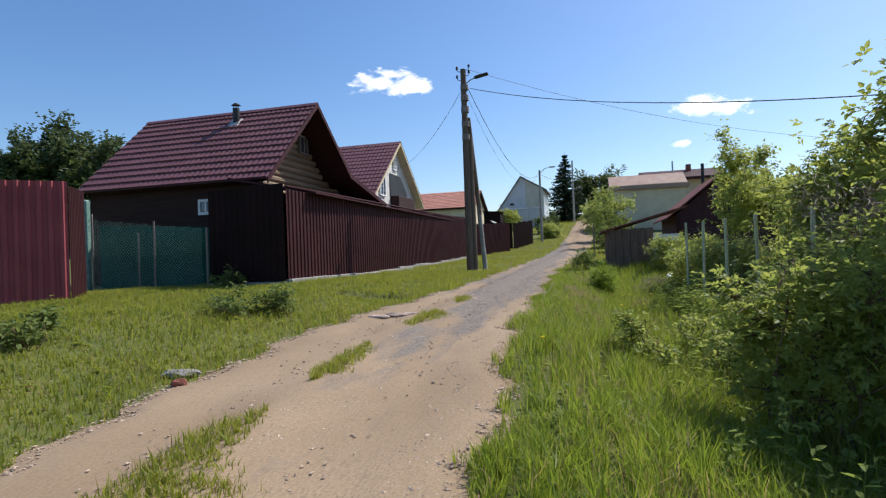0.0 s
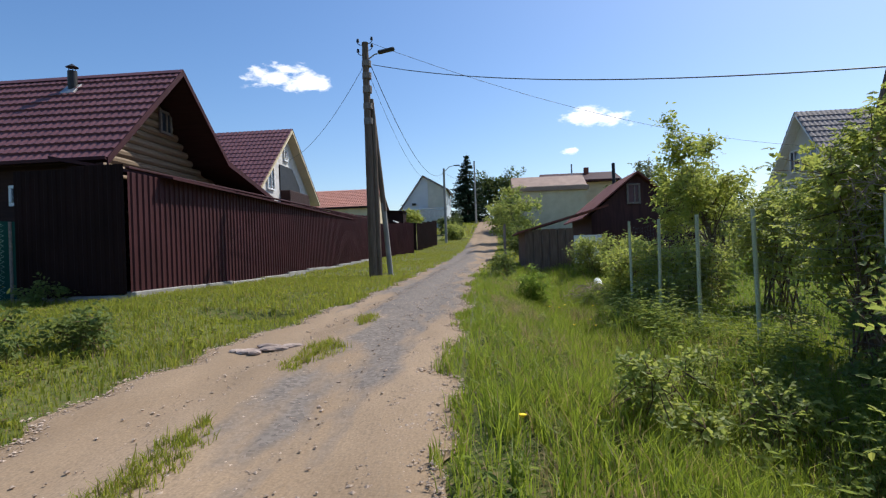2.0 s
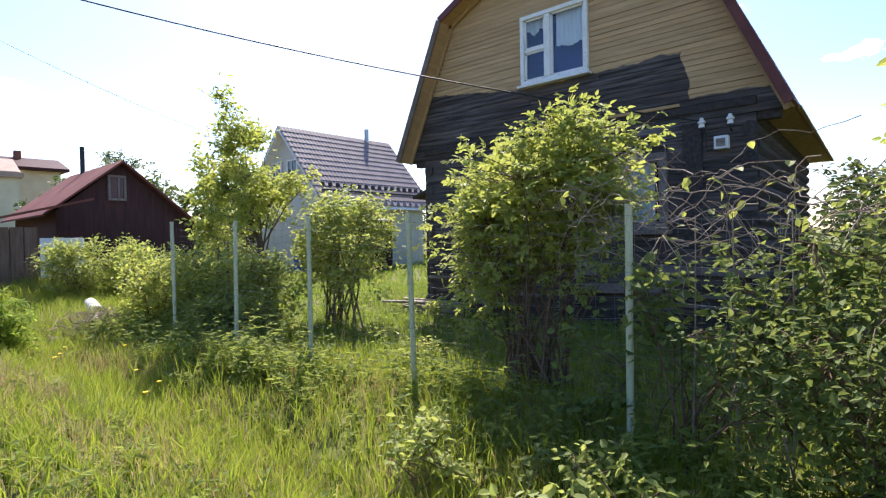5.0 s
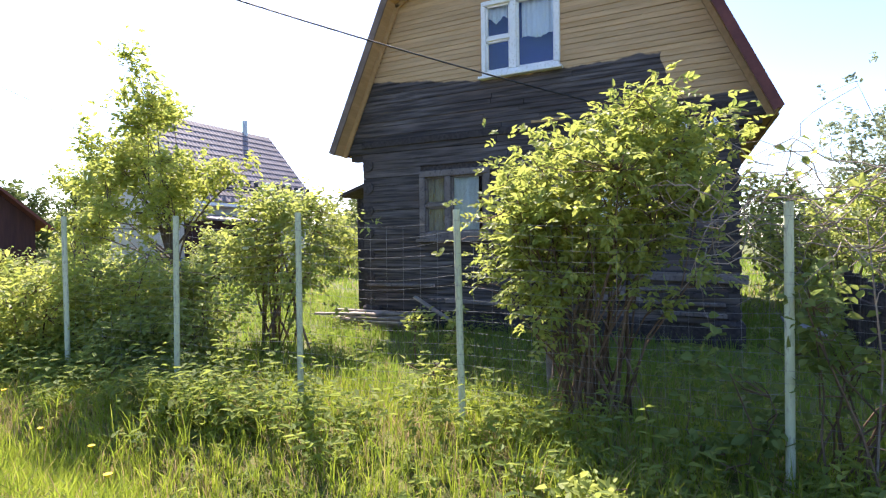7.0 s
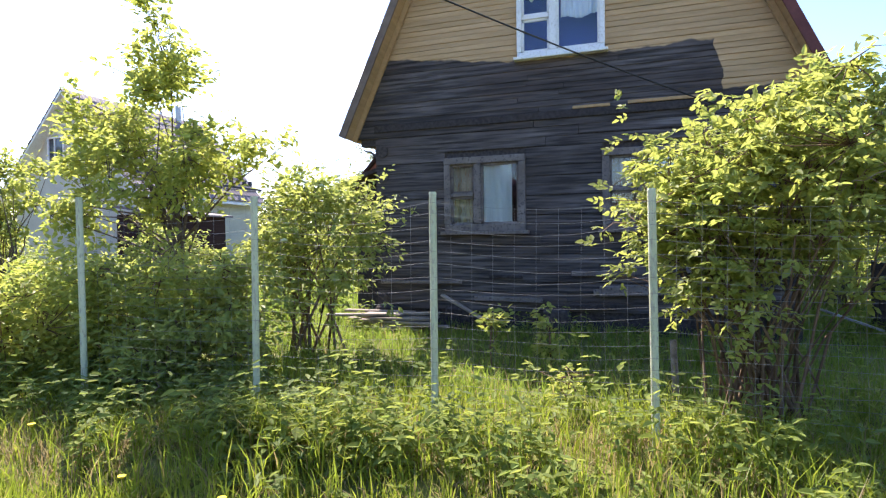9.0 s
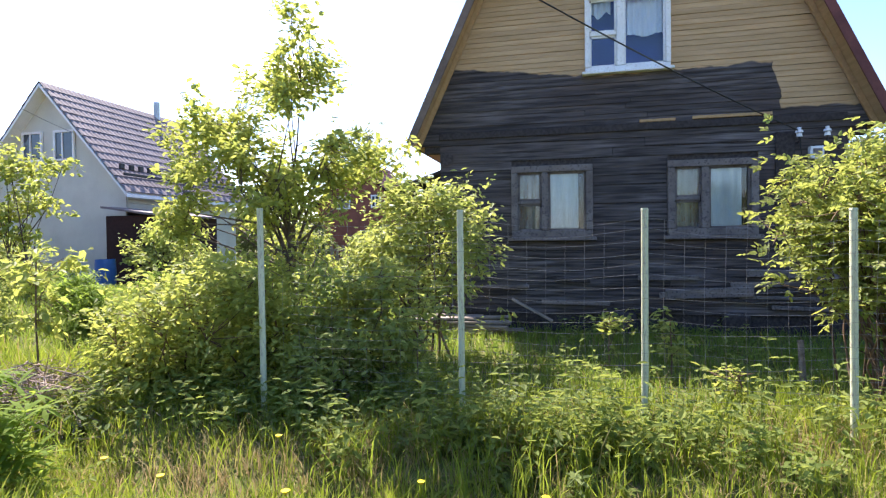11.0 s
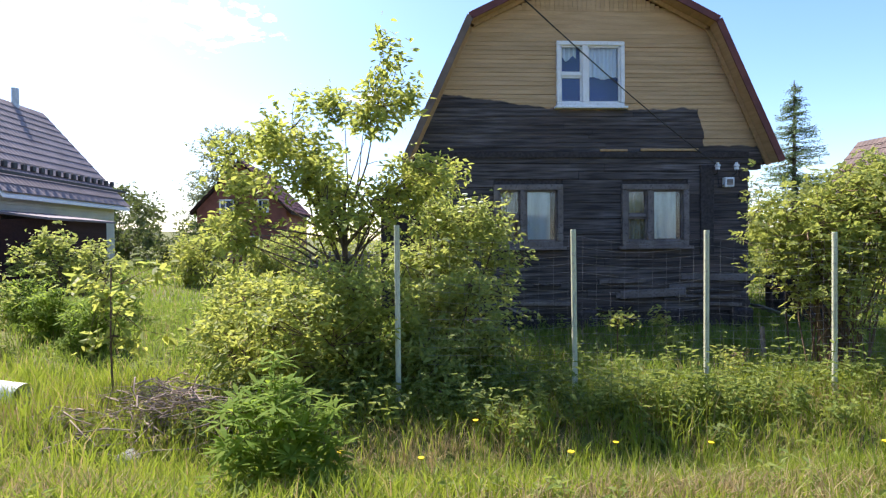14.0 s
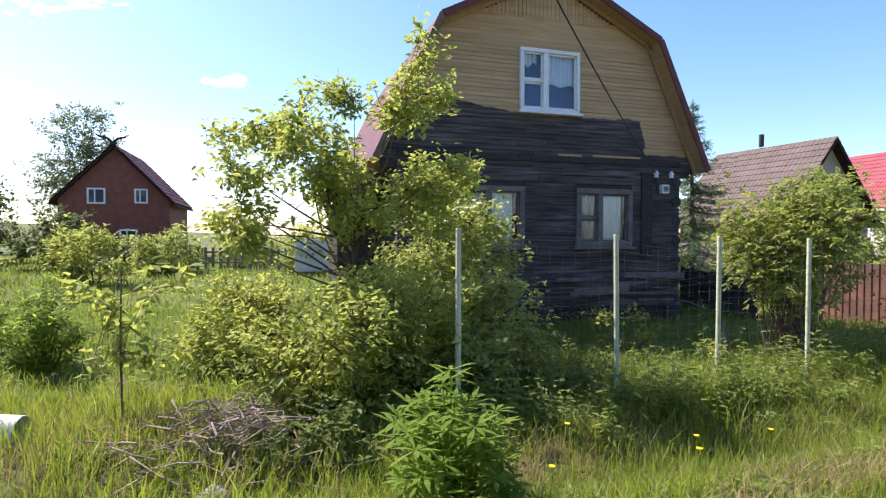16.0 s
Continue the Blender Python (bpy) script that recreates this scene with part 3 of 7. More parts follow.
def front_paint():
    """Front boards: ochre paint above a ragged line, bare black-grey wood below."""
    m = mat("front_board", (0.43, 0.275, 0.135), (0.52, 0.34, 0.18), 2.5, 0.8, 0.3, 26, stretch=(6, 0.5, 6), objrand=0.07)
    n, l = m.node_tree.nodes, m.node_tree.links
    b = n["Principled BSDF"]
    ochre = b.inputs["Base Color"].links[0].from_socket
    g = n.new("ShaderNodeNewGeometry")
    sp = n.new("ShaderNodeSeparateXYZ")
    l.new(g.outputs["Position"], sp.inputs[0])
    mp = n.new("ShaderNodeMapping")
    mp.inputs["Scale"].default_value = (1, 1.4, 1.4)
    l.new(g.outputs["Position"], mp.inputs["Vector"])
    t = n.new("ShaderNodeTexNoise")
    t.inputs["Scale"].default_value, t.inputs["Detail"].default_value = 1.6, 4
    l.new(mp.outputs[0], t.inputs["Vector"])
    # the line's height: about 4.4 m, lower past the last strip that was painted
    st = n.new("ShaderNodeMath")
    st.operation = "MULTIPLY_ADD"
    st.inputs[1].default_value, st.inputs[2].default_value = 0.22, 0.0
    l.new(t.outputs["Fac"], st.inputs[0])
    yj = n.new("ShaderNodeMath")
    yj.operation = "ADD"
    l.new(sp.outputs["Y"], yj.inputs[0])
    l.new(st.outputs[0], yj.inputs[1])
    step = n.new("ShaderNodeMapRange")
    step.inputs["From Min"].default_value, step.inputs["From Max"].default_value = 8.34, 8.46
    step.inputs["To Min"].default_value, step.inputs["To Max"].default_value = 3.56, 4.26
    l.new(yj.outputs[0], step.inputs["Value"])
    rise = n.new("ShaderNodeMapRange")
    rise.inputs["From Min"].default_value, rise.inputs["From Max"].default_value = 11.3, 13.4
    rise.inputs["To Min"].default_value, rise.inputs["To Max"].default_value = 0.0, 0.26
    l.new(sp.outputs["Y"], rise.inputs["Value"])
    lv = n.new("ShaderNodeMath")
    lv.operation = "ADD"
    l.new(step.outputs[0], lv.inputs[0])
    l.new(rise.outputs[0], lv.inputs[1])
    zn = n.new("ShaderNodeMath")
    zn.operation = "SUBTRACT"
    l.new(sp.outputs["Z"], zn.inputs[0])
    l.new(st.outputs[0], zn.inputs[1])
    df = n.new("ShaderNodeMath")
    df.operation = "SUBTRACT"
    l.new(zn.outputs[0], df.inputs[0])
    l.new(lv.outputs[0], df.inputs[1])
    mk = n.new("ShaderNodeMapRange")
    mk.inputs["From Min"].default_value, mk.inputs["From Max"].default_value = -0.012, 0.012
    l.new(df.outputs[0], mk.inputs["Value"])
    # bare wood: streaks along the grain
    mg = n.new("ShaderNodeMapping")
    mg.inputs["Scale"].default_value = (5, 0.35, 7)
    l.new(g.outputs["Position"], mg.inputs["Vector"])
    tg = n.new("ShaderNodeTexNoise")
    tg.inputs["Scale"].default_value, tg.inputs["Detail"].default_value = 4, 8
    l.new(mg.outputs[0], tg.inputs["Vector"])
    rg = n.new("ShaderNodeMapRange")
    rg.inputs["From Min"].default_value, rg.inputs["From Max"].default_value = 0.38, 0.68
    l.new(tg.outputs["Fac"], rg.inputs["Value"])
    bare = n.new("ShaderNodeMix")
    bare.data_type = "RGBA"
    bare.inputs["A"].default_value, bare.inputs["B"].default_value = (0.038, 0.031, 0.0285, 1), (0.125, 0.103, 0.094, 1)
    l.new(rg.outputs[0], bare.inputs["Factor"])
    tb = n.new("ShaderNodeTexNoise")
    tb.inputs["Scale"].default_value, tb.inputs["Detail"].default_value = 0.9, 5
    ms = n.new("ShaderNodeMapping")
    ms.inputs["Scale"].default_value = (1, 0.7, 1.8)
    l.new(g.outputs["Position"], ms.inputs["Vector"])
    l.new(ms.outputs[0], tb.inputs["Vector"])
    col = bare.outputs["Result"]
    for lo, hi, tint in ((0.50, 0.62, (0.085, 0.055, 0.043, 1)), (0.46, 0.34, (0.20, 0.178, 0.17, 1))):
        rb_ = n.new("ShaderNodeMapRange")
        rb_.inputs["From Min"].default_value, rb_.inputs["From Max"].default_value = lo, hi
        rb_.inputs["To Max"].default_value = 0.6
        l.new(tb.outputs["Fac"], rb_.inputs["Value"])
        gm = n.new("ShaderNodeMath")
        gm.operation = "MULTIPLY"
        l.new(rb_.outputs[0], gm.inputs[0])
        l.new(rg.outputs[0], gm.inputs[1])
        mb_ = n.new("ShaderNodeMix")
        mb_.data_type = "RGBA"
        mb_.inputs["B"].default_value = tint
        l.new(col, mb_.inputs["A"])
        l.new(gm.outputs[0], mb_.inputs["Factor"])
        col = mb_.outputs["Result"]
    oi = n.new("ShaderNodeObjectInfo")
    ov = n.new("ShaderNodeMapRange")
    ov.inputs["To Min"].default_value, ov.inputs["To Max"].default_value = 0.74, 1.26
    l.new(oi.outputs["Random"], ov.inputs["Value"])
    hv = n.new("ShaderNodeHueSaturation")
    l.new(col, hv.inputs["Color"])
    l.new(ov.outputs[0], hv.inputs["Value"])
    mx = n.new("ShaderNodeMix")
    mx.data_type = "RGBA"
    l.new(mk.outputs[0], mx.inputs["Factor"])
    l.new(hv.outputs[0], mx.inputs["A"])
    l.new(ochre, mx.inputs["B"])
    l.new(mx.outputs["Result"], b.inputs["Base Color"])
    return m


M_FRONT = front_paint()
UW = (9.84, 11.17, 4.40, 5.65)
W1 = (11.06, 12.40, 1.70, 2.90)
W2 = (8.57, 9.90, 1.70, 2.90)
house = thing("log_house", (FX, HC, hz(FX, HC)), "old two-storey timber house, blackened below and ochre above", "house")

# backing of the front with its three openings
bm = bmesh.new()
ys = sorted({HY0, HY1, UW[0], UW[1], W1[0], W1[1], W2[0], W2[1]})
for za, zb, holes in ((BASE, 1.7, ()), (1.7, 2.9, (W1, W2)), (2.9, 4.4, ()), (4.4, 5.65, (UW,)), (5.65, 6.9, ())):
    steps = max(1, int((zb - za) / 0.3)) if za > 3 or zb > 3.4 else 1
    for k in range(steps):
        a, b2 = za + (zb - za) * k / steps, za + (zb - za) * (k + 1) / steps
        hw = half_width(b2) - 0.03
        cuts = [HC - hw] + [v for h in sorted(holes) for v in (h[0], h[1])] + [HC + hw]
        for i in range(0, len(cuts), 2):
            add_box(bm, (FX + 0.11, (cuts[i] + cuts[i + 1]) / 2, (a + b2) / 2), (0.16, cuts[i + 1] - cuts[i], b2 - a))
front = part("front_wall", bm, M_LOGEND, house, "blackened front with ochre boards in the gable")


def board_mesh(h, d, tilt):
    """One board of unit length along y, its lower edge proud."""
    bm = prism([(0, 0), (-d - tilt, 0), (-d - tilt, h * 0.16), (-d, h * 0.96), (0, h * 0.96)], "y", -0.5, 0.5)
    me = bpy.data.meshes.new("board")
    bm.to_mesh(me)
    bm.free()
    me.materials.append(M_FRONT)
    return me


def lay_board(me, x, ya, yb, z, tilt=0.0, name="board"):
    ob = new(name, me)
    ob.matrix_basis = Matrix.Translation((x, (ya + yb) / 2, z)) @ Matrix.Rotation(tilt, 4, "X") @ Matrix.Diagonal((1, yb - ya, 1, 1))
    ob.parent = front
    return ob


rb = random.Random(5)
ME_CLAP, ME_LOG = board_mesh(0.084, 0.014, 0.008), board_mesh(0.152, 0.03, 0.007)
z = 0.42
while z < 6.24:
    low = z < 3.45
    h = 0.152 if low else 0.084
    hw = half_width(z + h) - (0.0 if low else 0.02)
    if z > 5.62:   # slanted ends under the upper slopes
        lo, hi = half_width(z + 0.004), half_width(z + h)
        me = prism([(HC - lo, z), (HC + lo, z), (HC + hi, z + h * 0.96), (HC - hi, z + h * 0.96)], "x", FX + 0.008, FX + 0.03)
        part("board", me, M_FRONT, front)
        z += h
        continue
    spans = [(HC - hw, HC + hw)]
    for w in (W1, W2, UW):
        if z + h > w[2] + 0.01 and z < w[3] - 0.01:
            out = []
            for a, b2 in spans:
                if w[0] > a and w[1] < b2:
                    out += [(a, w[0]), (w[1], b2)]
                else:
                    out.append((a, b2))
            spans = out
    for a, b2 in spans:
        if b2 - a > 3.5:   # two boards butted
            c = a + (b2 - a) * rb.uniform(0.35, 0.65)
            pieces = [(a, c - 0.004), (c + 0.004, b2)]
        else:
            pieces = [(a, b2)]
        for p, q in pieces:
            if q - p > 0.05:
                tl = rb.uniform(-0.003, 0.003) if not low else rb.uniform(-0.006, 0.006)
                lay_board(ME_LOG if low else ME_CLAP, FX + 0.03 + rb.uniform(-0.005, 0.005), p, q, z + (rb.uniform(-0.006, 0.006) if low else 0), tl)
    z += h
# upright boards in the peak
yv = HC - 2.0
while yv < HC + 2.0:
    top = 5.92 + (2.27 - abs(yv + 0.045 - HC) - 0.06) / 2.0
    if top > 6.3:
        part("board", box((FX + 0.012, yv + 0.045, (6.24 + top) / 2), (0.02, 0.084, top - 6.24), 0.004), M_FRONT, front)
    yv += 0.09
part("trim_board", box((FX - 0.012, HC, 3.47), (0.04, 6.3, 0.12), 0.008), M_LOGEND, front, "dark sill beam between the storeys")
part("trim_board", box((FX - 0.022, 8.95, 3.57), (0.03, 1.15, 0.05), 0.006), M_SOFFIT, front, "ochre painted strip of wood")
part("trim_board", box((FX - 0.015, 10.05, 3.56), (0.03, 0.55, 0.045), 0.006), M_SOFFIT, front, "ochre painted strip of wood")
part("corner_board", box((FX - 0.02, 8.2, 2.4), (0.045, 0.27, 1.75), 0.008), M_LOGEND, front, "broad upright cover board")
part("loose_board", box((FX - 0.05, 8.0, 1.08), (0.04, 1.5, 0.13), 0.01, Matrix.Rotation(0.03, 4, "X")), M_FRAMEWOOD, front, "loose grey board")
part("loose_board", box((FX - 0.06, 9.3, 0.78), (0.05, 1.3, 0.16), 0.01, Matrix.Rotation(-0.04, 4, "X")), M_FRAMEWOOD, front, "loose grey board")
rs = random.Random(12)
for k in range(11):
    yk, L = rs.uniform(7.9, 12.9), rs.uniform(0.5, 1.5)
    part("loose_board", box((FX - 0.045 - 0.006 * (k % 3), yk, 0.5 + 0.052 * k), (0.03, L, rs.uniform(0.05, 0.1)), 0.008, Matrix.Rotation(rs.uniform(-0.05, 0.05), 4, "X")), M_FRAMEWOOD if k % 3 else M_LOGEND, front, "split grey board")
for yy in (7.5, 8.9, 10.6, 12.2, 13.45):
    part("foundation_stone", box((FX + 0.12, yy, 0.1), (0.45, 0.42, 0.75), 0.05), M_LOGEND, house, "rough footing block")

# side and back walls of stacked logs, every other log running past the corner
for side, yw, nm in ((-1, HY0 + 0.1, "south"), (1, HY1 - 0.1, "north")):
    wall = part("side_wall", box((FX + 3.6, yw, 1.75), (6.7, 0.1, 3.3)), M_LOGEND, house)
    for k in range(15):
        a = FX + (-0.025 if k % 2 else 0.05)
        bm = bmesh.new()
        bmesh.ops.create_cone(bm, segments=9, radius1=0.115, radius2=0.115, depth=FX + 7.2 - a, cap_ends=True,
                              matrix=Matrix.Translation(((a + FX + 7.2) / 2, yw, 0.36 + k * 0.21)) @ Matrix.Rotation(radians(90), 4, "Y"))
        part("log", bm, M_LOGEND, wall)
part("back_wall", box((FX + 7.1, HC, 2.6), (0.15, 5.2, 4.8)), M_LOGEND, house)

# roof: four slopes, ochre lining below, dark red edge
PROF = [(6.90, 3.31), (8.14, 5.98), (10.5, 7.16), (12.86, 5.98), (14.1, 3.31)]
RX0, RX1 = 7.16, 14.9
for (ya, za), (yb, zb) in zip(PROF[:-1], PROF[1:]):
    L = math.hypot(yb - ya, zb - za)
    nyv, nzv = -(zb - za) / L, (yb - ya) / L
    slab = lambda o0, o1: [(ya + nyv * o0, za + nzv * o0), (yb + nyv * o0, zb + nzv * o0), (yb + nyv * o1, zb + nzv * o1), (ya + nyv * o1, za + nzv * o1)]
    slope = part("roof_slope", prism(slab(0.0, 0.05), "x", RX0, RX1), M_REDROOF, house, "red-brown roof covering")
    part("lining", prism(slab(-0.035, -0.003), "x", RX0 + 0.04, FX + 0.02), M_SOFFIT, slope, "ochre boarded underside of the verge")
    part("barge_board", prism(slab(-0.07, 0.06), "x", RX0 - 0.028, RX0 - 0.004), M_BARGE if ya > HC + 2 else M_REDROOF, slope, "grey-brown barge board" if ya > HC + 2 else "dark red barge board")
    part("lath", prism(slab(-0.12, -0.04), "x", FX - 0.07, FX - 0.03), M_SOFFIT, slope, "ochre lath along the verge")


for ye in (7.12, 13.88):
    part("eave_lining", box((FX + 3.85, ye, 3.335), (7.3, 0.52, 0.03)), M_SOFFIT, house, "ochre boarded eave")


# southern side sheared in a little to the back, to fit the camera's view
for ob in house.children_recursive:
    if ob.type == "MESH":
        for v in ob.data.vertices:
            if v.co.x > FX + 0.2 and v.co.y < HC - 0.5:
                v.co.y += 0.055 * (v.co.x - FX)


def window(name, w, material, label, deep=0.09, bar=0.075, white=True, parent=house):
    """A casement: outer frame, a post left of the middle, a crossbar in the narrow sash, panes, curtain and the dark room."""
    ya, yb, za, zb = w
    e = part(name, box((FX - 0.005, (ya + yb) / 2, zb - bar / 2), (deep, yb - ya, bar), 0.008), material, parent, label)
    part("window_frame", box((FX - 0.005, (ya + yb) / 2, za + bar / 2), (deep, yb - ya - 0.01, bar), 0.008), material, e)
    part("window_frame", box((FX - 0.007, ya + bar / 2, (za + zb) / 2), (deep, bar, zb - za - 2 * bar - 0.006), 0.008), material, e)
    part("window_frame", box((FX - 0.007, yb - bar / 2, (za + zb) / 2), (deep, bar, zb - za - 2 * bar - 0.006), 0.008), material, e)
    post = yb - (yb - ya) * 0.42
    part("mullion", box((FX - 0.003, post, (za + zb) / 2), (deep, 0.11, zb - za - 2 * bar - 0.006), 0.008), material, e)
    zc = za + (zb - za) * 0.49
    part("crossbar", box((FX + 0.0, (post + yb) / 2 - 0.01, zc), (deep * 0.7, yb - post - bar - 0.06, 0.055), 0.006), material, e)
    # narrow sash rails round each pane
    for a, b2, c, d in ((post + 0.055, yb - bar, zc + 0.028, zb - bar), (post + 0.055, yb - bar, za + bar, zc - 0.028), (ya + bar, post - 0.055, za + bar, zb - bar)):
        bm = bmesh.new()
        s = 0.035
        for cy, cz, sy, sz in (((a + b2) / 2, c + s / 2, b2 - a, s), ((a + b2) / 2, d - s / 2, b2 - a, s), (a + s / 2, (c + d) / 2, s, d - c), (b2 - s / 2, (c + d) / 2, s, d - c)):
            add_box(bm, (FX + 0.012, cy, cz), (0.035, sy - 0.002, sz - 0.002))
        part("sash", bm, material, e)
        pane = part("pane", box((FX + 0.02, (a + b2) / 2, (c + d) / 2), (0.004, b2 - a - 0.02, d - c - 0.02)), M_GLASS, e, "window glass")
        pane.visible_shadow = False
    return e


win = window("window", UW, M_WHITEPAINT, "white-painted casement window with a lace curtain")
part("window_sill", box((FX - 0.05, 10.505, 4.375), (0.13, 1.42, 0.045), 0.008), M_WHITEPAINT, win, "peeling white sill")
for w in (W1, W2):
    e = window("window", w, M_FRAMEWOOD, "weathered unpainted casement window, curtain drawn", 0.11, 0.11)
    part("window_sill", box((FX - 0.05, (w[0] + w[1]) / 2, w[2] - 0.03), (0.12, 1.45, 0.06), 0.008), M_FRAMEWOOD, e)


def drape(ya, yb, za, zb, x, parent, folds, hem=0.0, cloth=M_CURTAIN):
    ny_, nz_ = 40, 14
    yy, zz = np.meshgrid(np.linspace(ya, yb, ny_), np.linspace(0, 1, nz_))
    low = za + hem * (0.5 + 0.5 * np.sin((yy - ya) / (yb - ya) * 9.0)) * (1 - zz)
    Z = low + (zb - low) * zz
    X = x + 0.02 * np.sin((yy - ya) / (yb - ya) * folds * 6.28)
    i = (np.arange(nz_ - 1)[:, None] * ny_ + np.arange(ny_ - 1)[None]).ravel()
    return np_part("curtain", np.stack([X, yy, Z], -1).reshape(-1, 3), np.stack([i, i + 1, i + ny_ + 1, i + ny_], -1), cloth, parent, "drawn curtain", True)


drape(9.9, 10.5, 4.95, 5.6, FX + 0.10, win, 7, 0.05)
drape(10.75, 11.12, 5.3, 5.6, FX + 0.10, win, 4, 0.1)
for y0 in (11.0, 8.5):
    drape(y0 + 0.29, y0 + 0.78, 1.78, 2.78, FX + 0.06, house, 2, 0.0, M_CLOTH)
    drape(y0 + 0.9, y0 + 1.3, 1.8, 2.82, FX + 0.08, house, 3, 0.0, M_HESSIAN)
# panels painted as dark rooms; the upper one's blue stands for reflected sky
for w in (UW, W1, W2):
    part("room_dark", box((FX + 0.4, (w[0] + w[1]) / 2, (w[2] + w[3]) / 2), (0.05, 2.0, 1.7)), M_PAINTEDSKY if w is UW else M_DIM, house, "panel painted as room darkness, upstairs as blue sky reflection")

# fittings on the front
for yy in (8.04, 7.66):
    bm = bmesh.new()
    for r, zz, hgt in ((0.045, 0.0, 0.06), (0.06, 0.05, 0.035), (0.032, 0.085, 0.05)):
        bmesh.ops.create_cone(bm, segments=14, radius1=r, radius2=r * 0.8, depth=hgt, cap_ends=True, matrix=Matrix.Translation((FX - 0.12, yy, 3.2 + zz)))
    ins = part("insulator", bm, M_PORCELAIN, house, "white porcelain insulator")
    tube_part("hook", [([(FX + 0.03, yy, 3.1), (FX - 0.06, yy, 3.08), (FX - 0.12, yy, 3.12), (FX - 0.12, yy, 3.19)], 0.01)], M_BLACK, ins)
mb = part("meter_box", box((FX - 0.06, 7.79, 2.93), (0.11, 0.19, 0.19), 0.012), M_WHITESHEET, house, "small pale electric box")
part("lid", box((FX - 0.123, 7.79, 2.93), (0.015, 0.12, 0.11), 0.004), M_OLDWOOD, mb)
tube_part("cable", [(np.array([(FX - 0.06, 7.87, 2.9), (FX - 0.07, 7.98, 2.82), (FX - 0.07, 8.0, 3.0), (FX - 0.1, 8.02, 3.2)]), 0.009)], M_CABLE, house)

# porch lean-to past the far corner and the plank heap beside it
porch = thing("porch", (9.6, 14.2, hz(9.6, 14.2)), "small dark timber porch at the side of the house", "porch")
part("wall", box((9.6, 14.15, 1.35), (1.9, 0.95, 2.5), 0.02), M_LOGEND, porch)
part("roof", prism([(13.6, 3.0), (14.85, 2.62), (14.85, 2.68), (13.6, 3.08)], "x", 8.35, 10.8), M_LOGEND, porch)
rp = random.Random(3)
for k in range(20):
    L = rp.uniform(0.6, 1.3)
    row = k // 4
    yk, xk = 13.0 + rp.uniform(-0.4, 0.4) + 0.05 * row, 6.85 + (k % 4) * 0.15 + rp.uniform(-0.03, 0.03)
    zk = hz(7.05, 13.0) + 0.04 + row * 0.052
    pl = part("plank", box((xk, yk, zk), (0.13, L, 0.04), 0.006, Matrix.Rotation(rp.uniform(-0.22, 0.22), 4, "Z") @ Matrix.Rotation(rp.uniform(-0.02, 0.02), 4, "X")), M_BIRCHPLANK, None)
    tagged(pl, "pale sawn plank stacked beside the house wall", "plank", "plank heap")
pl = part("plank", box((7.2, 12.05, hz(7.2, 12.05) + 0.42), (0.11, 0.75, 0.035), 0.006, Matrix.Rotation(0.5, 4, "X")), M_BIRCHPLANK, None)
tagged(pl, "pale plank leaning aslant on the house wall", "plank", "plank heap")
sheet = part("roofing_sheet", box((8.2, 6.5, hz(8.2, 6.5) + 0.24), (0.6, 0.65, 0.03), 0.004, Matrix.Rotation(0.35, 4, "X")), M_CONCRETE, None)
tagged(sheet, "pale grey sheet leaning on low clutter beside the house", "sheet")

# ---- the wire fence with pale green posts ----
POSTS = [(2.80, 3.0), (2.78, 5.05), (2.749, 7.204), (2.703, 9.404), (2.587, 10.893), (2.476, 12.343), (2.413, 14.12)]
TOPS = [1.78, 1.80, 1.835, 1.872, 1.899, 1.915, 1.967]
fence = thing("wire_fence", (2.6, 10.0, hz(2.6, 10.0)), "sagging wire-mesh fence on pale green pipe posts", "fence")
rf = random.Random(9)
for (px, py), top in zip(POSTS, TOPS):
    b0 = hz(px, py) - 0.1
    lean = rf.uniform(-0.03, 0.03), rf.uniform(-0.025, 0.025)
    post = tube_part("post", [(np.array([(px + lean[0], py + lean[1], b0), (px, py, top)]), 0.027)], M_GREENPOST, fence, 14)
    bm = bmesh.new()
    bmesh.ops.create_cone(bm, segments=14, radius1=0.03, radius2=0.026, depth=0.018, cap_ends=True, matrix=Matrix.Translation((px, py, top + 0.006)))
    part("cap", bm, M_GREENPOST, post)
paths = []
for k in range(17):
    f = k / 16
    pts = []
    for i in range(len(POSTS) - 1):
        (xa, ya), (xb, yb) = POSTS[i], POSTS[i + 1]
        for s in np.linspace(0, 1, 7)[:-1]:
            x_, y_ = xa + (xb - xa) * s - 0.03, ya + (yb - ya) * s
            zt = TOPS[i] + (TOPS[i + 1] - TOPS[i]) * s - 0.06
            zb_ = 0.42 + 0.02 * s
            dip = 0.05 * math.sin(math.pi * s) * (0.4 + f)
            pts.append((x_ + 0.02 * math.sin(7 * y_ + k), y_, zb_ + (zt - zb_) * f - dip + 0.01 * math.sin(3 * y_ + k * 1.7)))
    paths.append((np.array(pts), 0.0013))
for p_ in paths:
    tube_part("line_wire", [p_], M_WIRE, fence, 3)
paths = []
yv = 3.1
while yv < 14.0:
    i = max(j for j in range(len(POSTS) - 1) if POSTS[j][1] <= yv)
    s = (yv - POSTS[i][1]) / (POSTS[i + 1][1] - POSTS[i][1])
    x_ = POSTS[i][0] + (POSTS[i + 1][0] - POSTS[i][0]) * s - 0.03
    zt = TOPS[i] + (TOPS[i + 1] - TOPS[i]) * s - 0.06
    paths.append((np.array([(x_, yv, 0.45), (x_ + 0.01, yv + 0.01, 1.1), (x_, yv, zt - 0.05 * math.sin(math.pi * s))]), 0.0009))
    yv += 0.15
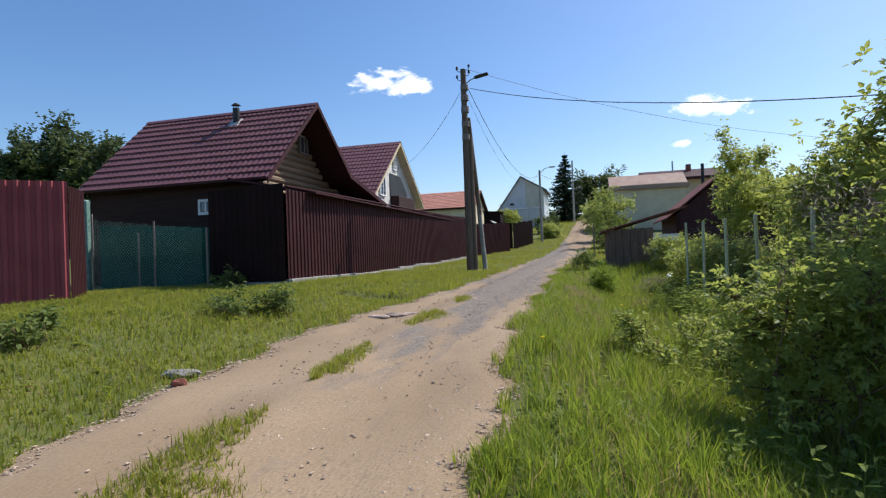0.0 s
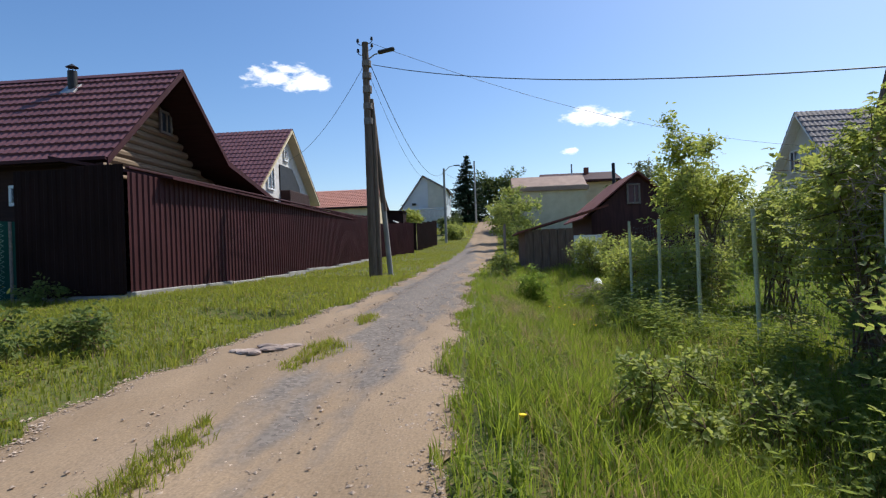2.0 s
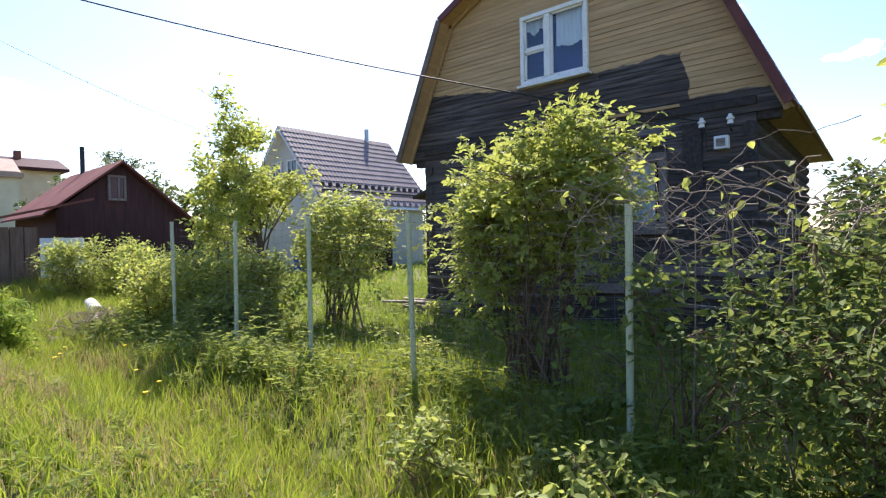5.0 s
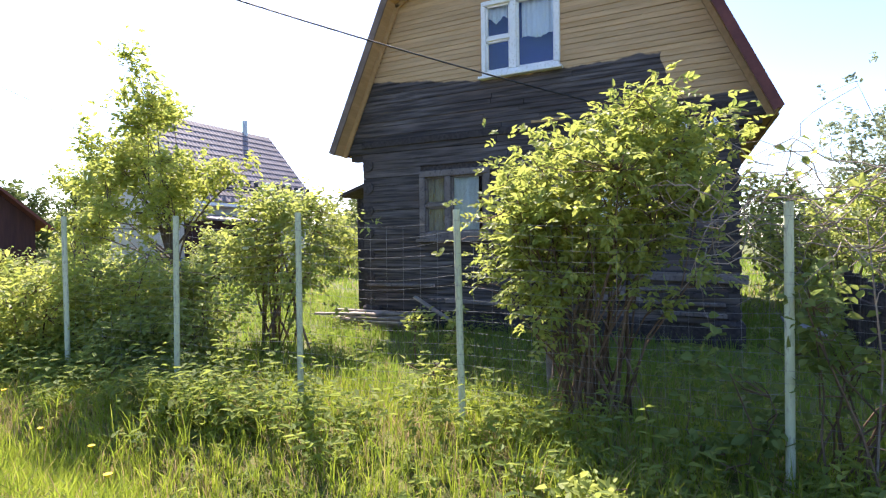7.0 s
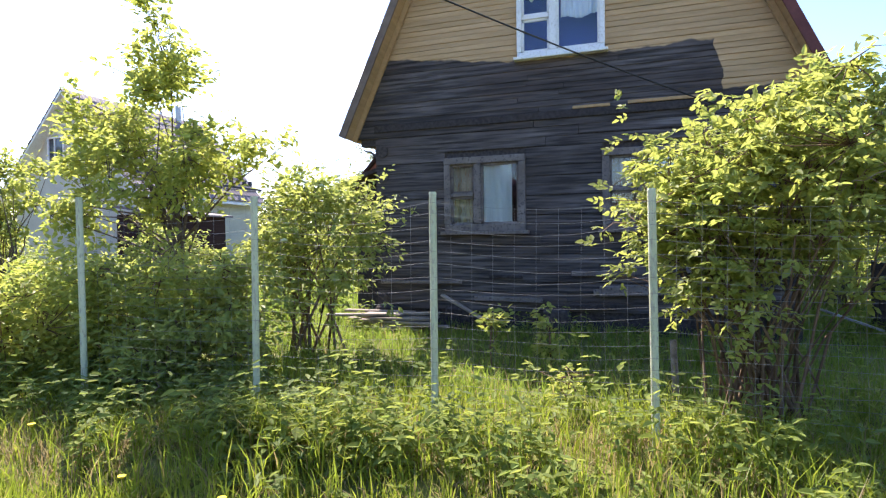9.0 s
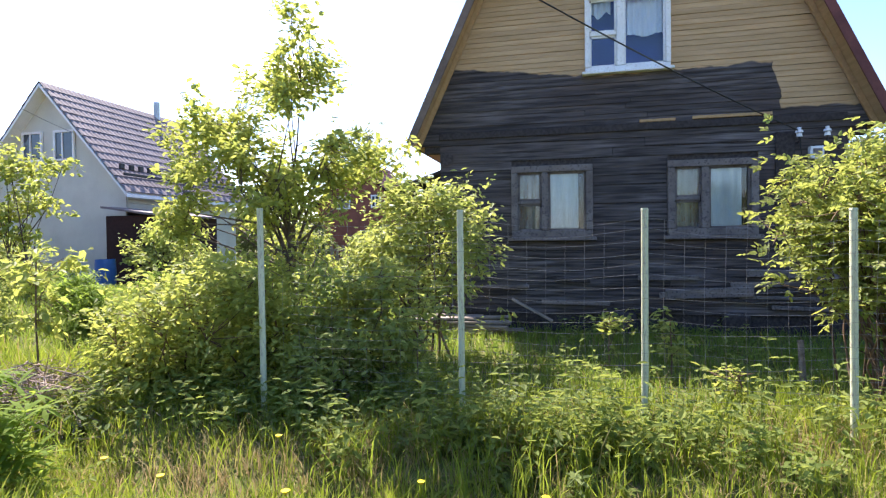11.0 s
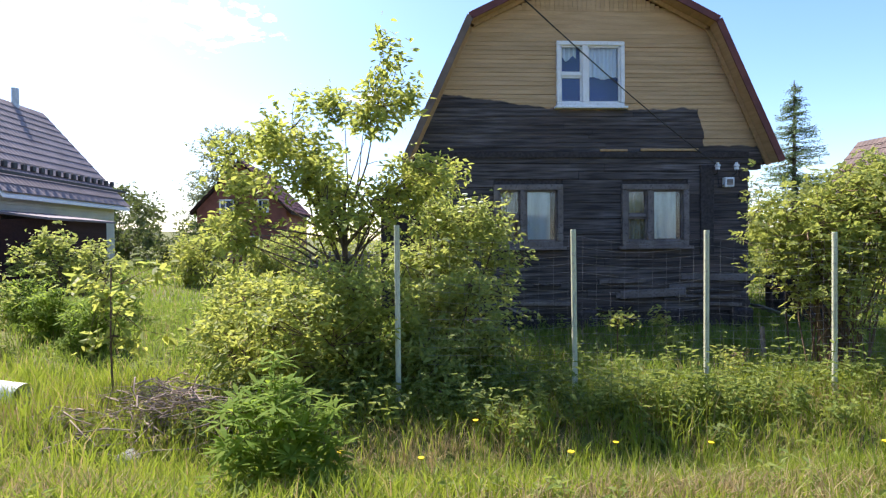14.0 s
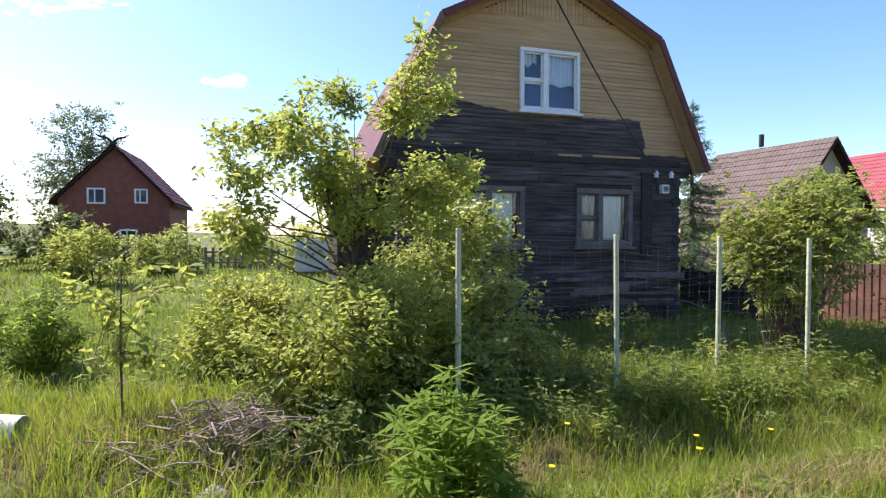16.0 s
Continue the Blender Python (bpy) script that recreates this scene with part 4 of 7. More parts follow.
for p_ in paths:
    tube_part("stay_wire", [p_], M_WIRE, fence, 3)


# ---- sheet-metal fences over the road ----
def sheet_mesh(name, width, hgt, material, pitch=0.115, depth=0.022):
    """A trapezoid-ribbed sheet in the plane y = 0, from x = 0 to width, up from z = 0."""
    xs, ds = [], []
    x0 = 0.0
    while x0 < width - 1e-6:
        for f, d in ((0.0, 0), (0.40, 0), (0.52, 1), (0.88, 1)):
            if x0 + f * pitch <= width:
                xs.append(x0 + f * pitch)
                ds.append(d * depth)
        x0 += pitch
    xs.append(width)
    ds.append(0)
    n = len(xs)
    v = [(a, -d, zz) for zz in (0, hgt) for a, d in zip(xs, ds)]
    v += [(a, -d + 0.004, zz) for zz in (0, hgt) for a, d in zip(xs, ds)]
    f = [(i, i + 1, n + i + 1, n + i) for i in range(n - 1)] + [(2 * n + i + 1, 2 * n + i, 3 * n + i, 3 * n + i + 1) for i in range(n - 1)]
    f += [(n + i, n + i + 1, 3 * n + i + 1, 3 * n + i) for i in range(n - 1)]
    return np_mesh(name, np.array(v, float), np.array(f), material)


def sheet_fence(a, b, hgt, material, label, lift=0.0, width=1.15, name="metal_fence", pitch=0.115, depth=0.022):
    """A run of ribbed sheets from a to b, facing the right-hand side of that way."""
    a, b = Vector(a), Vector(b)
    L = (b - a).length
    n = max(1, round(L / width))
    fe = thing(name, (a.x, a.y, hz(a.x, a.y)), label, "fence")
    me = sheet_mesh("panel", L / n, hgt, material, pitch, depth)
    ang = math.atan2(b.y - a.y, b.x - a.x)
    inv = Matrix.Translation(-Vector(fe.location))
    for i in range(n):
        p = a + (b - a) * (i / n)
        ob = new("panel", me)
        ob.parent = fe
        ob.matrix_parent_inverse = inv
        q = a + (b - a) * ((i + 0.5) / n)
        ob.matrix_basis = Matrix.Translation((p.x, p.y, hz(q.x, q.y) + lift)) @ Matrix.Rotation(ang, 4, "Z")
    return fe, ang


# dark brown fence with its concrete plinth; the end panel that faces the camera has its shade painted near black
fence2, _ = sheet_fence((-7.72, 13.04), (-7.35, 36.0), 2.48, M_DARKRED, "dark brown ribbed metal fence on a concrete plinth", 0.12, pitch=0.19, depth=0.03)
for i in range(11):
    y0 = 13.04 + i * 2.08
    zc = hz(-7.6, y0 + 1.04)
    part("plinth", box((-7.74 + 0.0161 * (y0 + 1.04 - 13.04), y0 + 1.04, zc - 0.02), (0.24, 2.07, 0.32), 0.015, Matrix.Rotation(-0.016, 4, "Z")), M_CONCRETE, fence2, "grey concrete plinth")
part("coping", box((-7.55, 24.5, hz(-7.55, 24.5) + 2.62), (0.10, 22.9, 0.05), 0.01, Matrix.Rotation(-0.016, 4, "Z") @ Matrix.Rotation(0.006, 4, "X")), M_DARKRED, fence2)
fence3, _ = sheet_fence((-10.15, 13.0), (-7.78, 13.0), 2.62, M_DARKPANEL, "ribbed metal gate panels, their shade painted in near black", 0.12, pitch=0.19, depth=0.02)
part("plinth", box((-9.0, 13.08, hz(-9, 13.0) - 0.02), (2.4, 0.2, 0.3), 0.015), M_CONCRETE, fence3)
fence4, _ = sheet_fence((-7.3, 36.2), (-5.6, 40.5), 2.1, M_DARKRED, "dark brown ribbed metal fence beside the road", 0.05)
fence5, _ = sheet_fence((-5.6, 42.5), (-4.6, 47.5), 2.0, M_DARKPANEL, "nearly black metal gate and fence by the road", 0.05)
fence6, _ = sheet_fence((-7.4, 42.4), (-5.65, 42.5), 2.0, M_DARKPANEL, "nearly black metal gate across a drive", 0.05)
fence7, _ = sheet_fence((-14.5, 5.87), (-10.78, 9.22), 2.62, M_REDFENCE, "wine-red ribbed metal fence", 0.0, pitch=0.2, depth=0.04)
fence8, _ = sheet_fence((-10.79, 9.26), (-11.44, 10.2), 2.5, M_DARKRED, "dark brown return at the end of the wine-red fence", 0.0)

# chain-link fence with shade net between the two
chain = thing("chain_link_fence", (-12.1, 12.85, hz(-12.1, 12.85)), "green chain-link fence on thin posts before a net", "fence")
paths = []
xa, xb = -14.0, -10.2
p = 0.105
nw = int((xb - xa) / p)
z0 = hz(-12.1, 12.85) + 0.02
for k in range(nw):
    pts = []
    rows = 42
    for i in range(rows):
        zz = z0 + i * p * 0.5
        top = 2.85 - (xa + k * p - xa) / (xb - xa) * 0.45
        if zz > top:
            break
        pts.append((xa + k * p + (p * 0.5 if i % 2 else -p * 0.5) * 1.04, 12.85 + (0.004 if i % 2 else -0.004), zz))
    paths.append((np.array(pts), 0.0062))
tube_part("mesh_wire", paths, M_CHAIN, chain, 3, "green diamond wire mesh")
for xx, yy, top in ((-14.05, 12.83, 3.0), (-11.85, 12.83, 2.68), (-10.1, 12.83, 2.42), (-12.75, 13.2, 2.4)):
    tube_part("post", [(np.array([(xx, yy, hz(xx, yy) - 0.1), (xx, yy, top)]), 0.03)], M_OLDWOOD, chain, 10)
nv = np.array([(x_, 13.35 + 0.03 * math.sin(x_ * 4), zz) for zz in np.linspace(0, 1, 4) for x_ in np.linspace(-14.3, -10.2, 40)])
nv[:, 2] = 0.55 + nv[:, 2] * (2.15 - (nv[:, 0] + 14.3) / 4.1 * 0.25)
ni = (np.arange(3)[:, None] * 40 + np.arange(39)[None]).ravel()
net = np_part("shade_net", nv, np.stack([ni, ni + 1, ni + 41, ni + 40], -1), M_NET, chain, "teal green shade net", True)


# ---- roofs and houses ----
def tile_roof(name, along, down, origin, material, parent, wave=0.23, row=0.40, label="", step=0.05):
    """Metal tile: waves across, a small step at every row. along and down are vectors, from the ridge's end."""
    A, D = Vector(along), Vector(down)
    N = A.cross(D).normalized()
    if N.z < 0:
        N = -N
    na = max(8, int(A.length / wave * 6))
    rows = max(2, round(D.length / row))
    u = np.linspace(0, 1, na + 1)
    vv = []
    for r in range(rows):
        vv += [(r / rows, 0.0), ((r + 0.975) / rows, step)]
    vv.append((1.0, 0.0))
    V = []
    for s, hgt in vv:
        hw_ = 0.02 * np.sin(u * A.length / wave * math.pi) ** 2 + hgt
        V.append(np.array(origin)[None] + u[:, None] * np.array(A)[None] + s * np.array(D)[None] + hw_[:, None] * np.array(N)[None])
    V = np.concatenate(V)
    i = (np.arange(len(vv) - 1)[:, None] * (na + 1) + np.arange(na)[None]).ravel()
    return np_part(name, V, np.stack([i, i + 1, i + na + 2, i + na + 1], -1), material, parent, label)


def simple_window(parent, c, w, h, facing, casing=M_WHITEPAINT, name="window", glass=True):
    """A framed window on a wall that looks along +x, -x or -y; c is the centre on the wall's face."""
    c = Vector(c)
    n = {"+x": Vector((1, 0, 0)), "-x": Vector((-1, 0, 0)), "-y": Vector((0, -1, 0))}[facing]
    t = Vector((0, 1, 0)) if "x" in facing else Vector((1, 0, 0))

    def bx(a, b2, sw, sh, d, off):
        cc = c + t * a + Vector((0, 0, b2)) + n * off
        s = (d, sw, sh) if "x" in facing else (sw, d, sh)
        return box(cc, s, 0.006)
    e = part(name, bx(0, h / 2 - 0.04, w, 0.08, 0.08, 0.03), casing, parent, "white framed window" if casing is M_WHITEPAINT else "")
    part("window_frame", bx(0, -h / 2 + 0.04, w, 0.08, 0.08, 0.03), casing, e)
    for s in (-1, 1):
        part("window_frame", bx(s * (w / 2 - 0.04), 0, 0.08, h - 0.17, 0.08, 0.03), casing, e)
    part("mullion", bx(w * 0.08, 0, 0.06, h - 0.17, 0.06, 0.03), casing, e)
    pane = part("pane", bx(0, 0, w - 0.14, h - 0.14, 0.02, 0.016), M_ROOMGLASS, e, "dark reflecting glass")
    return e


M_ROOMGLASS = mat("dark_window_glass", (0.03, 0.04, 0.055), (0.05, 0.065, 0.085), 1.0, 0.06, 0.0, 10, spec=0.8)

# the brown house behind the dark fence
h1 = thing("brown_house", (-13, 18.5, hz(-13, 18.5)), "single-storey log house with dark brown metal-tile roof", "house")
GX1 = -9.25
tile_roof("roof_slope", (-7.45, 0, 0), (0, -3.36, -3.1), (GX1, 18.0, 7.05), M_ROOF_BROWN, h1, 0.2, 0.38, label="dark brown metal tiles")
tile_roof("roof_slope", (-7.45, 0, 0), (0, 2.7, -2.25), (GX1, 18.0, 7.05), M_ROOF_BROWN, h1, 0.2, 0.38)
tile_roof("roof_slope", (-7.45, 0, 0), (0, 3.9, -0.86), (GX1, 20.7, 4.8), M_ROOF_BROWN, h1, 0.2, 0.38)
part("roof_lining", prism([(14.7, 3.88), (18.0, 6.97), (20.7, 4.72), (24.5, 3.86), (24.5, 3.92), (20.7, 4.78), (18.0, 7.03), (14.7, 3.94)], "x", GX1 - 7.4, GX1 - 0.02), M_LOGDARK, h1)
part("barge_board", prism([(14.6, 3.80), (18.0, 6.93), (18.0, 7.12), (14.6, 3.98)], "x", GX1 - 0.015, GX1 + 0.02), M_DARKRED, h1)
part("barge_board", prism([(18.0, 6.93), (20.7, 4.68), (24.65, 3.8), (24.65, 3.97), (20.7, 4.86), (18.0, 7.12)], "x", GX1 - 0.015, GX1 + 0.02), M_DARKRED, h1)
part("ridge_cap", prism([(17.85, 7.0), (18.0, 7.13), (18.15, 7.0), (18.0, 7.06)], "x", GX1 - 7.46, GX1 + 0.01), M_ROOF_BROWN, h1)
part("gutter", prism([(14.52, 3.92), (14.64, 3.92), (14.64, 4.0), (14.62, 4.0), (14.61, 3.94), (14.55, 3.94), (14.54, 4.0), (14.52, 4.0)], "x", GX1 - 7.5, GX1), M_DARKRED, h1)
WX1 = -10.45
part("canopy", prism([(-10.3, 3.98), (-7.38, 3.36), (-7.38, 3.31), (-10.3, 3.90)], "y", 14.1, 30.5), M_DARKRED, h1, "low brown roof reaching over the fence")
h1w = part("gable_wall", prism([(15.1, 0.6), (15.1, 4.15), (18.0, 6.9), (20.7, 4.65), (24.3, 3.8), (24.3, 0.6)], "x", WX1 - 0.3, WX1 - 0.1), M_LOGLIT, h1)
for k in range(26):
    zz = 1.0 + k * 0.235
    ya = 15.1 if zz < 4.1 else 15.1 + (zz - 4.1) * 1.06
    yb = 24.2 if zz < 3.7 else (24.2 - (zz - 3.7) * 3.9 if zz < 4.65 else 20.6 - (zz - 4.65) * 1.2)
    if yb - ya < 0.3:
        break
    bm = bmesh.new()
    bmesh.ops.create_cone(bm, segments=10, radius1=0.13, radius2=0.13, depth=yb - ya, cap_ends=True, matrix=Matrix.Translation((WX1 - 0.06, (ya + yb) / 2, zz)) @ Matrix.Rotation(radians(90), 4, "X"))
    part("log", bm, M_LOGLIT, h1w)
simple_window(h1, (WX1 + 0.08, 18.85, 5.8), 0.62, 0.72, "+x", M_OLDWOOD)
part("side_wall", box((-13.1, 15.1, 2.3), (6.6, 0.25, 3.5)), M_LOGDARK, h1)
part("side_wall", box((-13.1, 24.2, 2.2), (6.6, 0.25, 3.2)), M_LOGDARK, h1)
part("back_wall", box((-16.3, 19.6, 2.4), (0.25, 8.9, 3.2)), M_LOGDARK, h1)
simple_window(h1, (-11.78, 14.97, 3.23), 0.48, 0.5, "-y")
ch = tube_part("chimney", [(np.array([(-12.3, 17.5, 6.3), (-12.3, 17.5, 7.1)]), 0.125)], M_BLACK, h1, 14, "black metal stove pipe")
bm = bmesh.new()
bmesh.ops.create_cone(bm, segments=14, radius1=0.17, radius2=0.02, depth=0.1, cap_ends=True, matrix=Matrix.Translation((-12.3, 17.5, 7.26)))
for a in range(3):
    add_box(bm, (-12.3 + 0.09 * math.cos(a * 2.1), 17.5 + 0.09 * math.sin(a * 2.1), 7.13), (0.015, 0.015, 0.18))
part("cowl", bm, M_BLACK, ch)
part("flashing", box((-12.3, 17.42, 6.56), (0.42, 0.5, 0.05), 0.01, Matrix.Rotation(radians(43), 4, "X")), M_STEEL, h1, "grey metal flashing")
# bluish corner of a shed left of it
cs = part("corner_post", box((-14.78, 13.3, 2.05), (0.2, 0.2, 2.9), 0.04), M_POSTGREEN, None)
tagged(cs, "green-painted post at the corner of the plot", "post")


def gable_house(name, label, c, size, eave, ridge, ridge_axis, wall, roof, base_z, over=0.35, turn=0.0, category="house", tiles=True):
    """A plain house round c (x, y) with a gable roof; size along x and y; heights above datum. Returns the thing."""
    cx, cy = c
    sx, sy = size
    e = thing(name, (cx, cy, base_z), label, category)
    if ridge_axis == "x":
        half, L = sy / 2, sx
    else:
        half, L = sx / 2, sy
    poly = [(-half, base_z - 0.6), (-half, eave), (0, ridge - 0.06), (half, eave), (half, base_z - 0.6)]
    off = cy if ridge_axis == "x" else cx
    mid = cx if ridge_axis == "x" else cy
    body = part("wall", prism([(p + off, q) for p, q in poly], ridge_axis, mid - L / 2, mid + L / 2), wall, e)
    rise = (ridge - eave) / half
    for s in (-1, 1):
        w = (half + over) * s
        dz = -rise * (half + over)
        if ridge_axis == "x":
            o, A, D = (cx - L / 2 - over, cy, ridge + 0.03), (L + 2 * over, 0, 0), (0, w, dz)
        else:
            o, A, D = (cx, cy - L / 2 - over, ridge + 0.03), (0, L + 2 * over, 0), (w, 0, dz)
        tile_roof("roof_slope", A, D, o, roof, e, 0.22, 0.38, "", 0.026)
        poly2 = [(off, ridge - 0.04), (off + w, ridge - 0.04 + dz), (off + w, ridge - 0.14 + dz), (off, ridge - 0.16)]
        part("roof_edge", prism(poly2, ridge_axis, mid - L / 2 - over, mid + L / 2 + over), M_BEIGE if wall is M_WHITEBRICK else M_WHITEPAINT if wall is M_SIDING else M_LOGDARK, e)
    return e


# white house past the brown one
h2 = gable_house("white_house", "white brick house with a purple-brown tiled roof", (-14.05, 29.35), (7.2, 7.4), 4.85, 7.85, "x", M_WHITEBRICK, M_ROOF_BROWN, hz(-10, 29), 0.45)
simple_window(h2, (-10.43, 27.3, 5.2), 0.85, 1.15, "+x")
bal = part("balcony", box((-10.2, 30.0, 4.35), (0.5, 2.9, 0.8), 0.03), M_LOGDARK, h2, "dark timber balcony")
# flat black panel puts the shade of the balcony's opening into colour
part("recess", prism([(28.5, 4.75), (31.4, 4.75), (31.2, 5.2), (30.2, 6.0), (28.5, 6.0)], "x", -10.46, -10.4), M_BLACK, bal, "flat black panel painted as shade behind the balcony")
simple_window(h2, (-10.43, 29.35, 6.6), 0.5, 0.7, "+x")

# far houses along the road
h6 = gable_house("terracotta_roof_house", "low house with a terracotta metal-tile roof", (-15.3, 58), (8.0, 7.0), 6.2, 8.05, "x", M_BEIGE, M_ORANGE, hz(-14, 56))
simple_window(h6, (-12.3, 54.46, 4.7), 0.9, 0.8, "-y")
h3 = thing("grey_gable_house", (-8.2, 74, hz(-8, 72)), "tall pale grey-blue house with a steep gable", "house")
part("wall", prism([(-11.0, 3.0), (-11.0, 6.75), (-8.12, 10.72), (-5.3, 9.05), (-5.3, 3.0)], "y", 70, 78), M_PALEBLUE, h3)
part("gable_siding", prism([(-7.56, 6.9), (-7.56, 10.36), (-5.32, 9.02), (-5.32, 6.9)], "y", 69.93, 69.996), M_SIDING, h3, "paler siding on part of the gable")
part("string_course", box((-8.2, 69.93, 6.75), (6.0, 0.12, 0.16), 0.02), M_WHITEPAINT, h3)
part("roof_slope", prism([(-11.4, 6.35), (-8.12, 10.9), (-8.12, 10.76), (-11.3, 6.3)], "y", 69.7, 78.3), M_GREYTILE, h3, "grey roof slope")
part("roof_slope", prism([(-8.12, 10.9), (-4.9, 9.0), (-4.95, 8.88), (-8.12, 10.76)], "y", 69.7, 78.3), M_GREYTILE, h3, "grey roof slope")
part("lower_wall", box((-8.1, 69.95, 5.0), (5.2, 0.06, 3.2)), M_WHITEBRICK, h3, "whitish lower storey")
for yy in (71.6, 74.4, 77.0):
    simple_window(h3, (-5.3, yy, 7.9), 0.9, 1.2, "+x")
    simple_window(h3, (-5.3, yy, 5.3), 0.9, 1.2, "+x")
part("wall_lamp", box((-9.3, 69.85, 7.35), (0.5, 0.2, 0.25), 0.03), M_BLACK, h3)
ds = thing("dark_outbuilding", (-7.8, 46.8, hz(-7.8, 46)), "nearly black low outbuilding behind the metal fences", "shed")
part("wall", box((-7.8, 46.8, 3.2), (1.4, 1.6, 3.2), 0.02), M_DARKPANEL, ds)
part("roof", prism([(-8.6, 4.9), (-7.0, 4.82), (-7.0, 4.75), (-8.6, 4.83)], "y", 45.8, 47.7), M_DARKPANEL, ds)
part("awning", prism([(-7.5, 3.95), (-6.55, 3.35), (-6.55, 3.31), (-7.5, 3.9)], "y", 43.4, 45.6), M_STEEL, ds, "pale slanting metal sheet")
part("awning_post", box((-6.62, 43.5, 2.6), (0.08, 0.08, 1.5), 0.01), M_OLDWOOD, ds)

h5 = thing("beige_house", (6, 61, hz(6, 61)), "beige rendered house with a low red-brown roof", "house")
part("wall", box((5.9, 61, 5.0), (7.0, 6.0, 5.2)), M_BEIGE, h5)
part("roof_slope", prism([(57.7, 7.25), (61, 8.9), (64.3, 7.25), (64.3, 7.1), (57.7, 7.1)], "x", 2.2, 9.6), M_TAN, h5, "weathered pale brown roof")
part("roof_edge", box((5.9, 57.75, 7.35), (7.5, 0.12, 0.36), 0.02), M_TAN, h5)
h5b = thing("dark_roof_house", (10, 66, hz(10, 66)), "house with a dark red-brown roof behind another", "house")
part("wall", box((10, 67, 5.5), (7.5, 5, 6)), M_BEIGE, h5b)
part("roof_slope", prism([(63.5, 8.7), (67, 9.9), (70.5, 8.7), (70.5, 8.5), (63.5, 8.5)], "x", 5.8, 14.2), M_DARKRED, h5b)
part("chimney", box((11.0, 66.5, 9.9), (0.5, 0.5, 1.0), 0.02), M_REDBRICK, h5b)
tube_part("pipe", [(np.array([(9.3, 66, 9.2), (9.3, 66, 10.8)]), 0.09)], M_STEEL, h5b, 8)

# maroon shed with a lean-to
shed = thing("maroon_shed", (5.6, 28.6, hz(5.6, 28.6)), "dark maroon timber shed with a rusty red roof", "shed")
part("wall", prism([(3.9, 0.6), (3.9, 2.8), (5.8, 4.42), (8.2, 2.45), (8.2, 0.6)], "y", 26.2, 31.5), M_SHED, shed)
part("roof_slope", prism([(5.8, 4.55), (3.5, 2.68), (3.5, 2.62), (5.8, 4.47)], "y", 25.9, 31.8), M_RUST, shed, "rusty red sheet roof")
part("roof_slope", prism([(5.8, 4.55), (8.6, 2.22), (8.56, 2.15), (5.8, 4.47)], "y", 25.9, 31.8), M_RUST, shed, "rusty red sheet roof")
simple_window(shed, (5.66, 26.18, 3.62), 0.56, 0.86, "-y", M_OLDWOOD)
pipe = tube_part("chimney", [(np.array([(5.75, 30.0, 4.2), (5.75, 30.0, 5.5)]), 0.08)], M_BLACK, shed, 10, "black stove pipe")
lean = thing("lean_to", (2.2, 23.8, hz(2.2, 23.8)), "grey-brown boarded lean-to with a rusty roof", "shed")
lw = part("wall", box((1.66, 24.1, 1.35), (1.62, 4.0, 1.5)), M_BROWNWOOD, lean)
for k in range(13):
    part("plank", box((0.82, 22.2 + k * 0.31, 1.38), (0.03, 0.29, 1.46), 0.006), M_BROWNWOOD, lw)
for k in range(6):
    part("plank", box((0.96 + k * 0.28, 22.07, 1.40), (0.26, 0.03, 1.5), 0.006), M_BROWNWOOD, lw)
part("roof", prism([(0.55, 2.02), (3.7, 2.86), (3.7, 2.92), (0.55, 2.08)], "y", 21.9, 26.15), M_RUST, lean, "rusty red sheet roof")
ws = part("plastic_sheet", box((2.9, 21.6, 1.40), (0.95, 0.03, 0.95), 0.008, Matrix.Rotation(0.08, 4, "Z")), M_WHITESHEET, None)
tagged(ws, "white plastic panel standing against the lean-to", "panel")
gate = part("wooden_gate", box((0.35, 30.0, hz(0.35, 30) + 0.85), (0.06, 2.4, 1.7), 0.01), M_OLDWOOD, None)
tagged(gate, "grey wooden gate beside the road", "gate")

# houses past the garden of the log house
h4 = gable_house("grey_roof_house", "pale-sided house with a grey-brown tiled roof", (17.75, 29.6), (6.5, 6.2), 3.9, 7.4, "x", M_SIDING, M_GREYTILE, hz(19, 27), 0.45)
simple_window(h4, (14.48, 29.0, 5.2), 0.9, 1.1, "-x")
simple_window(h4, (14.48, 30.4, 5.2), 0.9, 1.1, "-x")
part("snow_guard", box((17.75, 26.2, 4.05), (7.3, 0.05, 0.10), 0.01), M_BLACK, h4, "dark snow guard along the eave")
for k in range(16):
    part("snow_stop", box((14.4 + k * 0.44, 26.55, 4.36), (0.2, 0.1, 0.2), 0.02), M_BLACK, h4)
tube_part("chimney", [(np.array([(19.7, 29.5, 7.2), (19.7, 29.5, 8.0)]), 0.13)], M_STEEL, h4, 12, "steel flue")
part("annexe", box((15.3, 25.6, 1.4), (3.2, 2.0, 2.4), 0.02), M_LOGDARK, h4, "dark timber annexe")
part("annexe_roof", prism([(24.4, 2.55), (26.6, 2.85), (26.6, 2.92), (24.4, 2.62)], "x", 13.5, 17.1), M_GREYTILE, h4)
for k in range(30):
    part("siding_board", box((17.75, 26.47, 0.5 + k * 0.115), (6.45, 0.02, 0.108), 0.004), M_SIDING, h4)

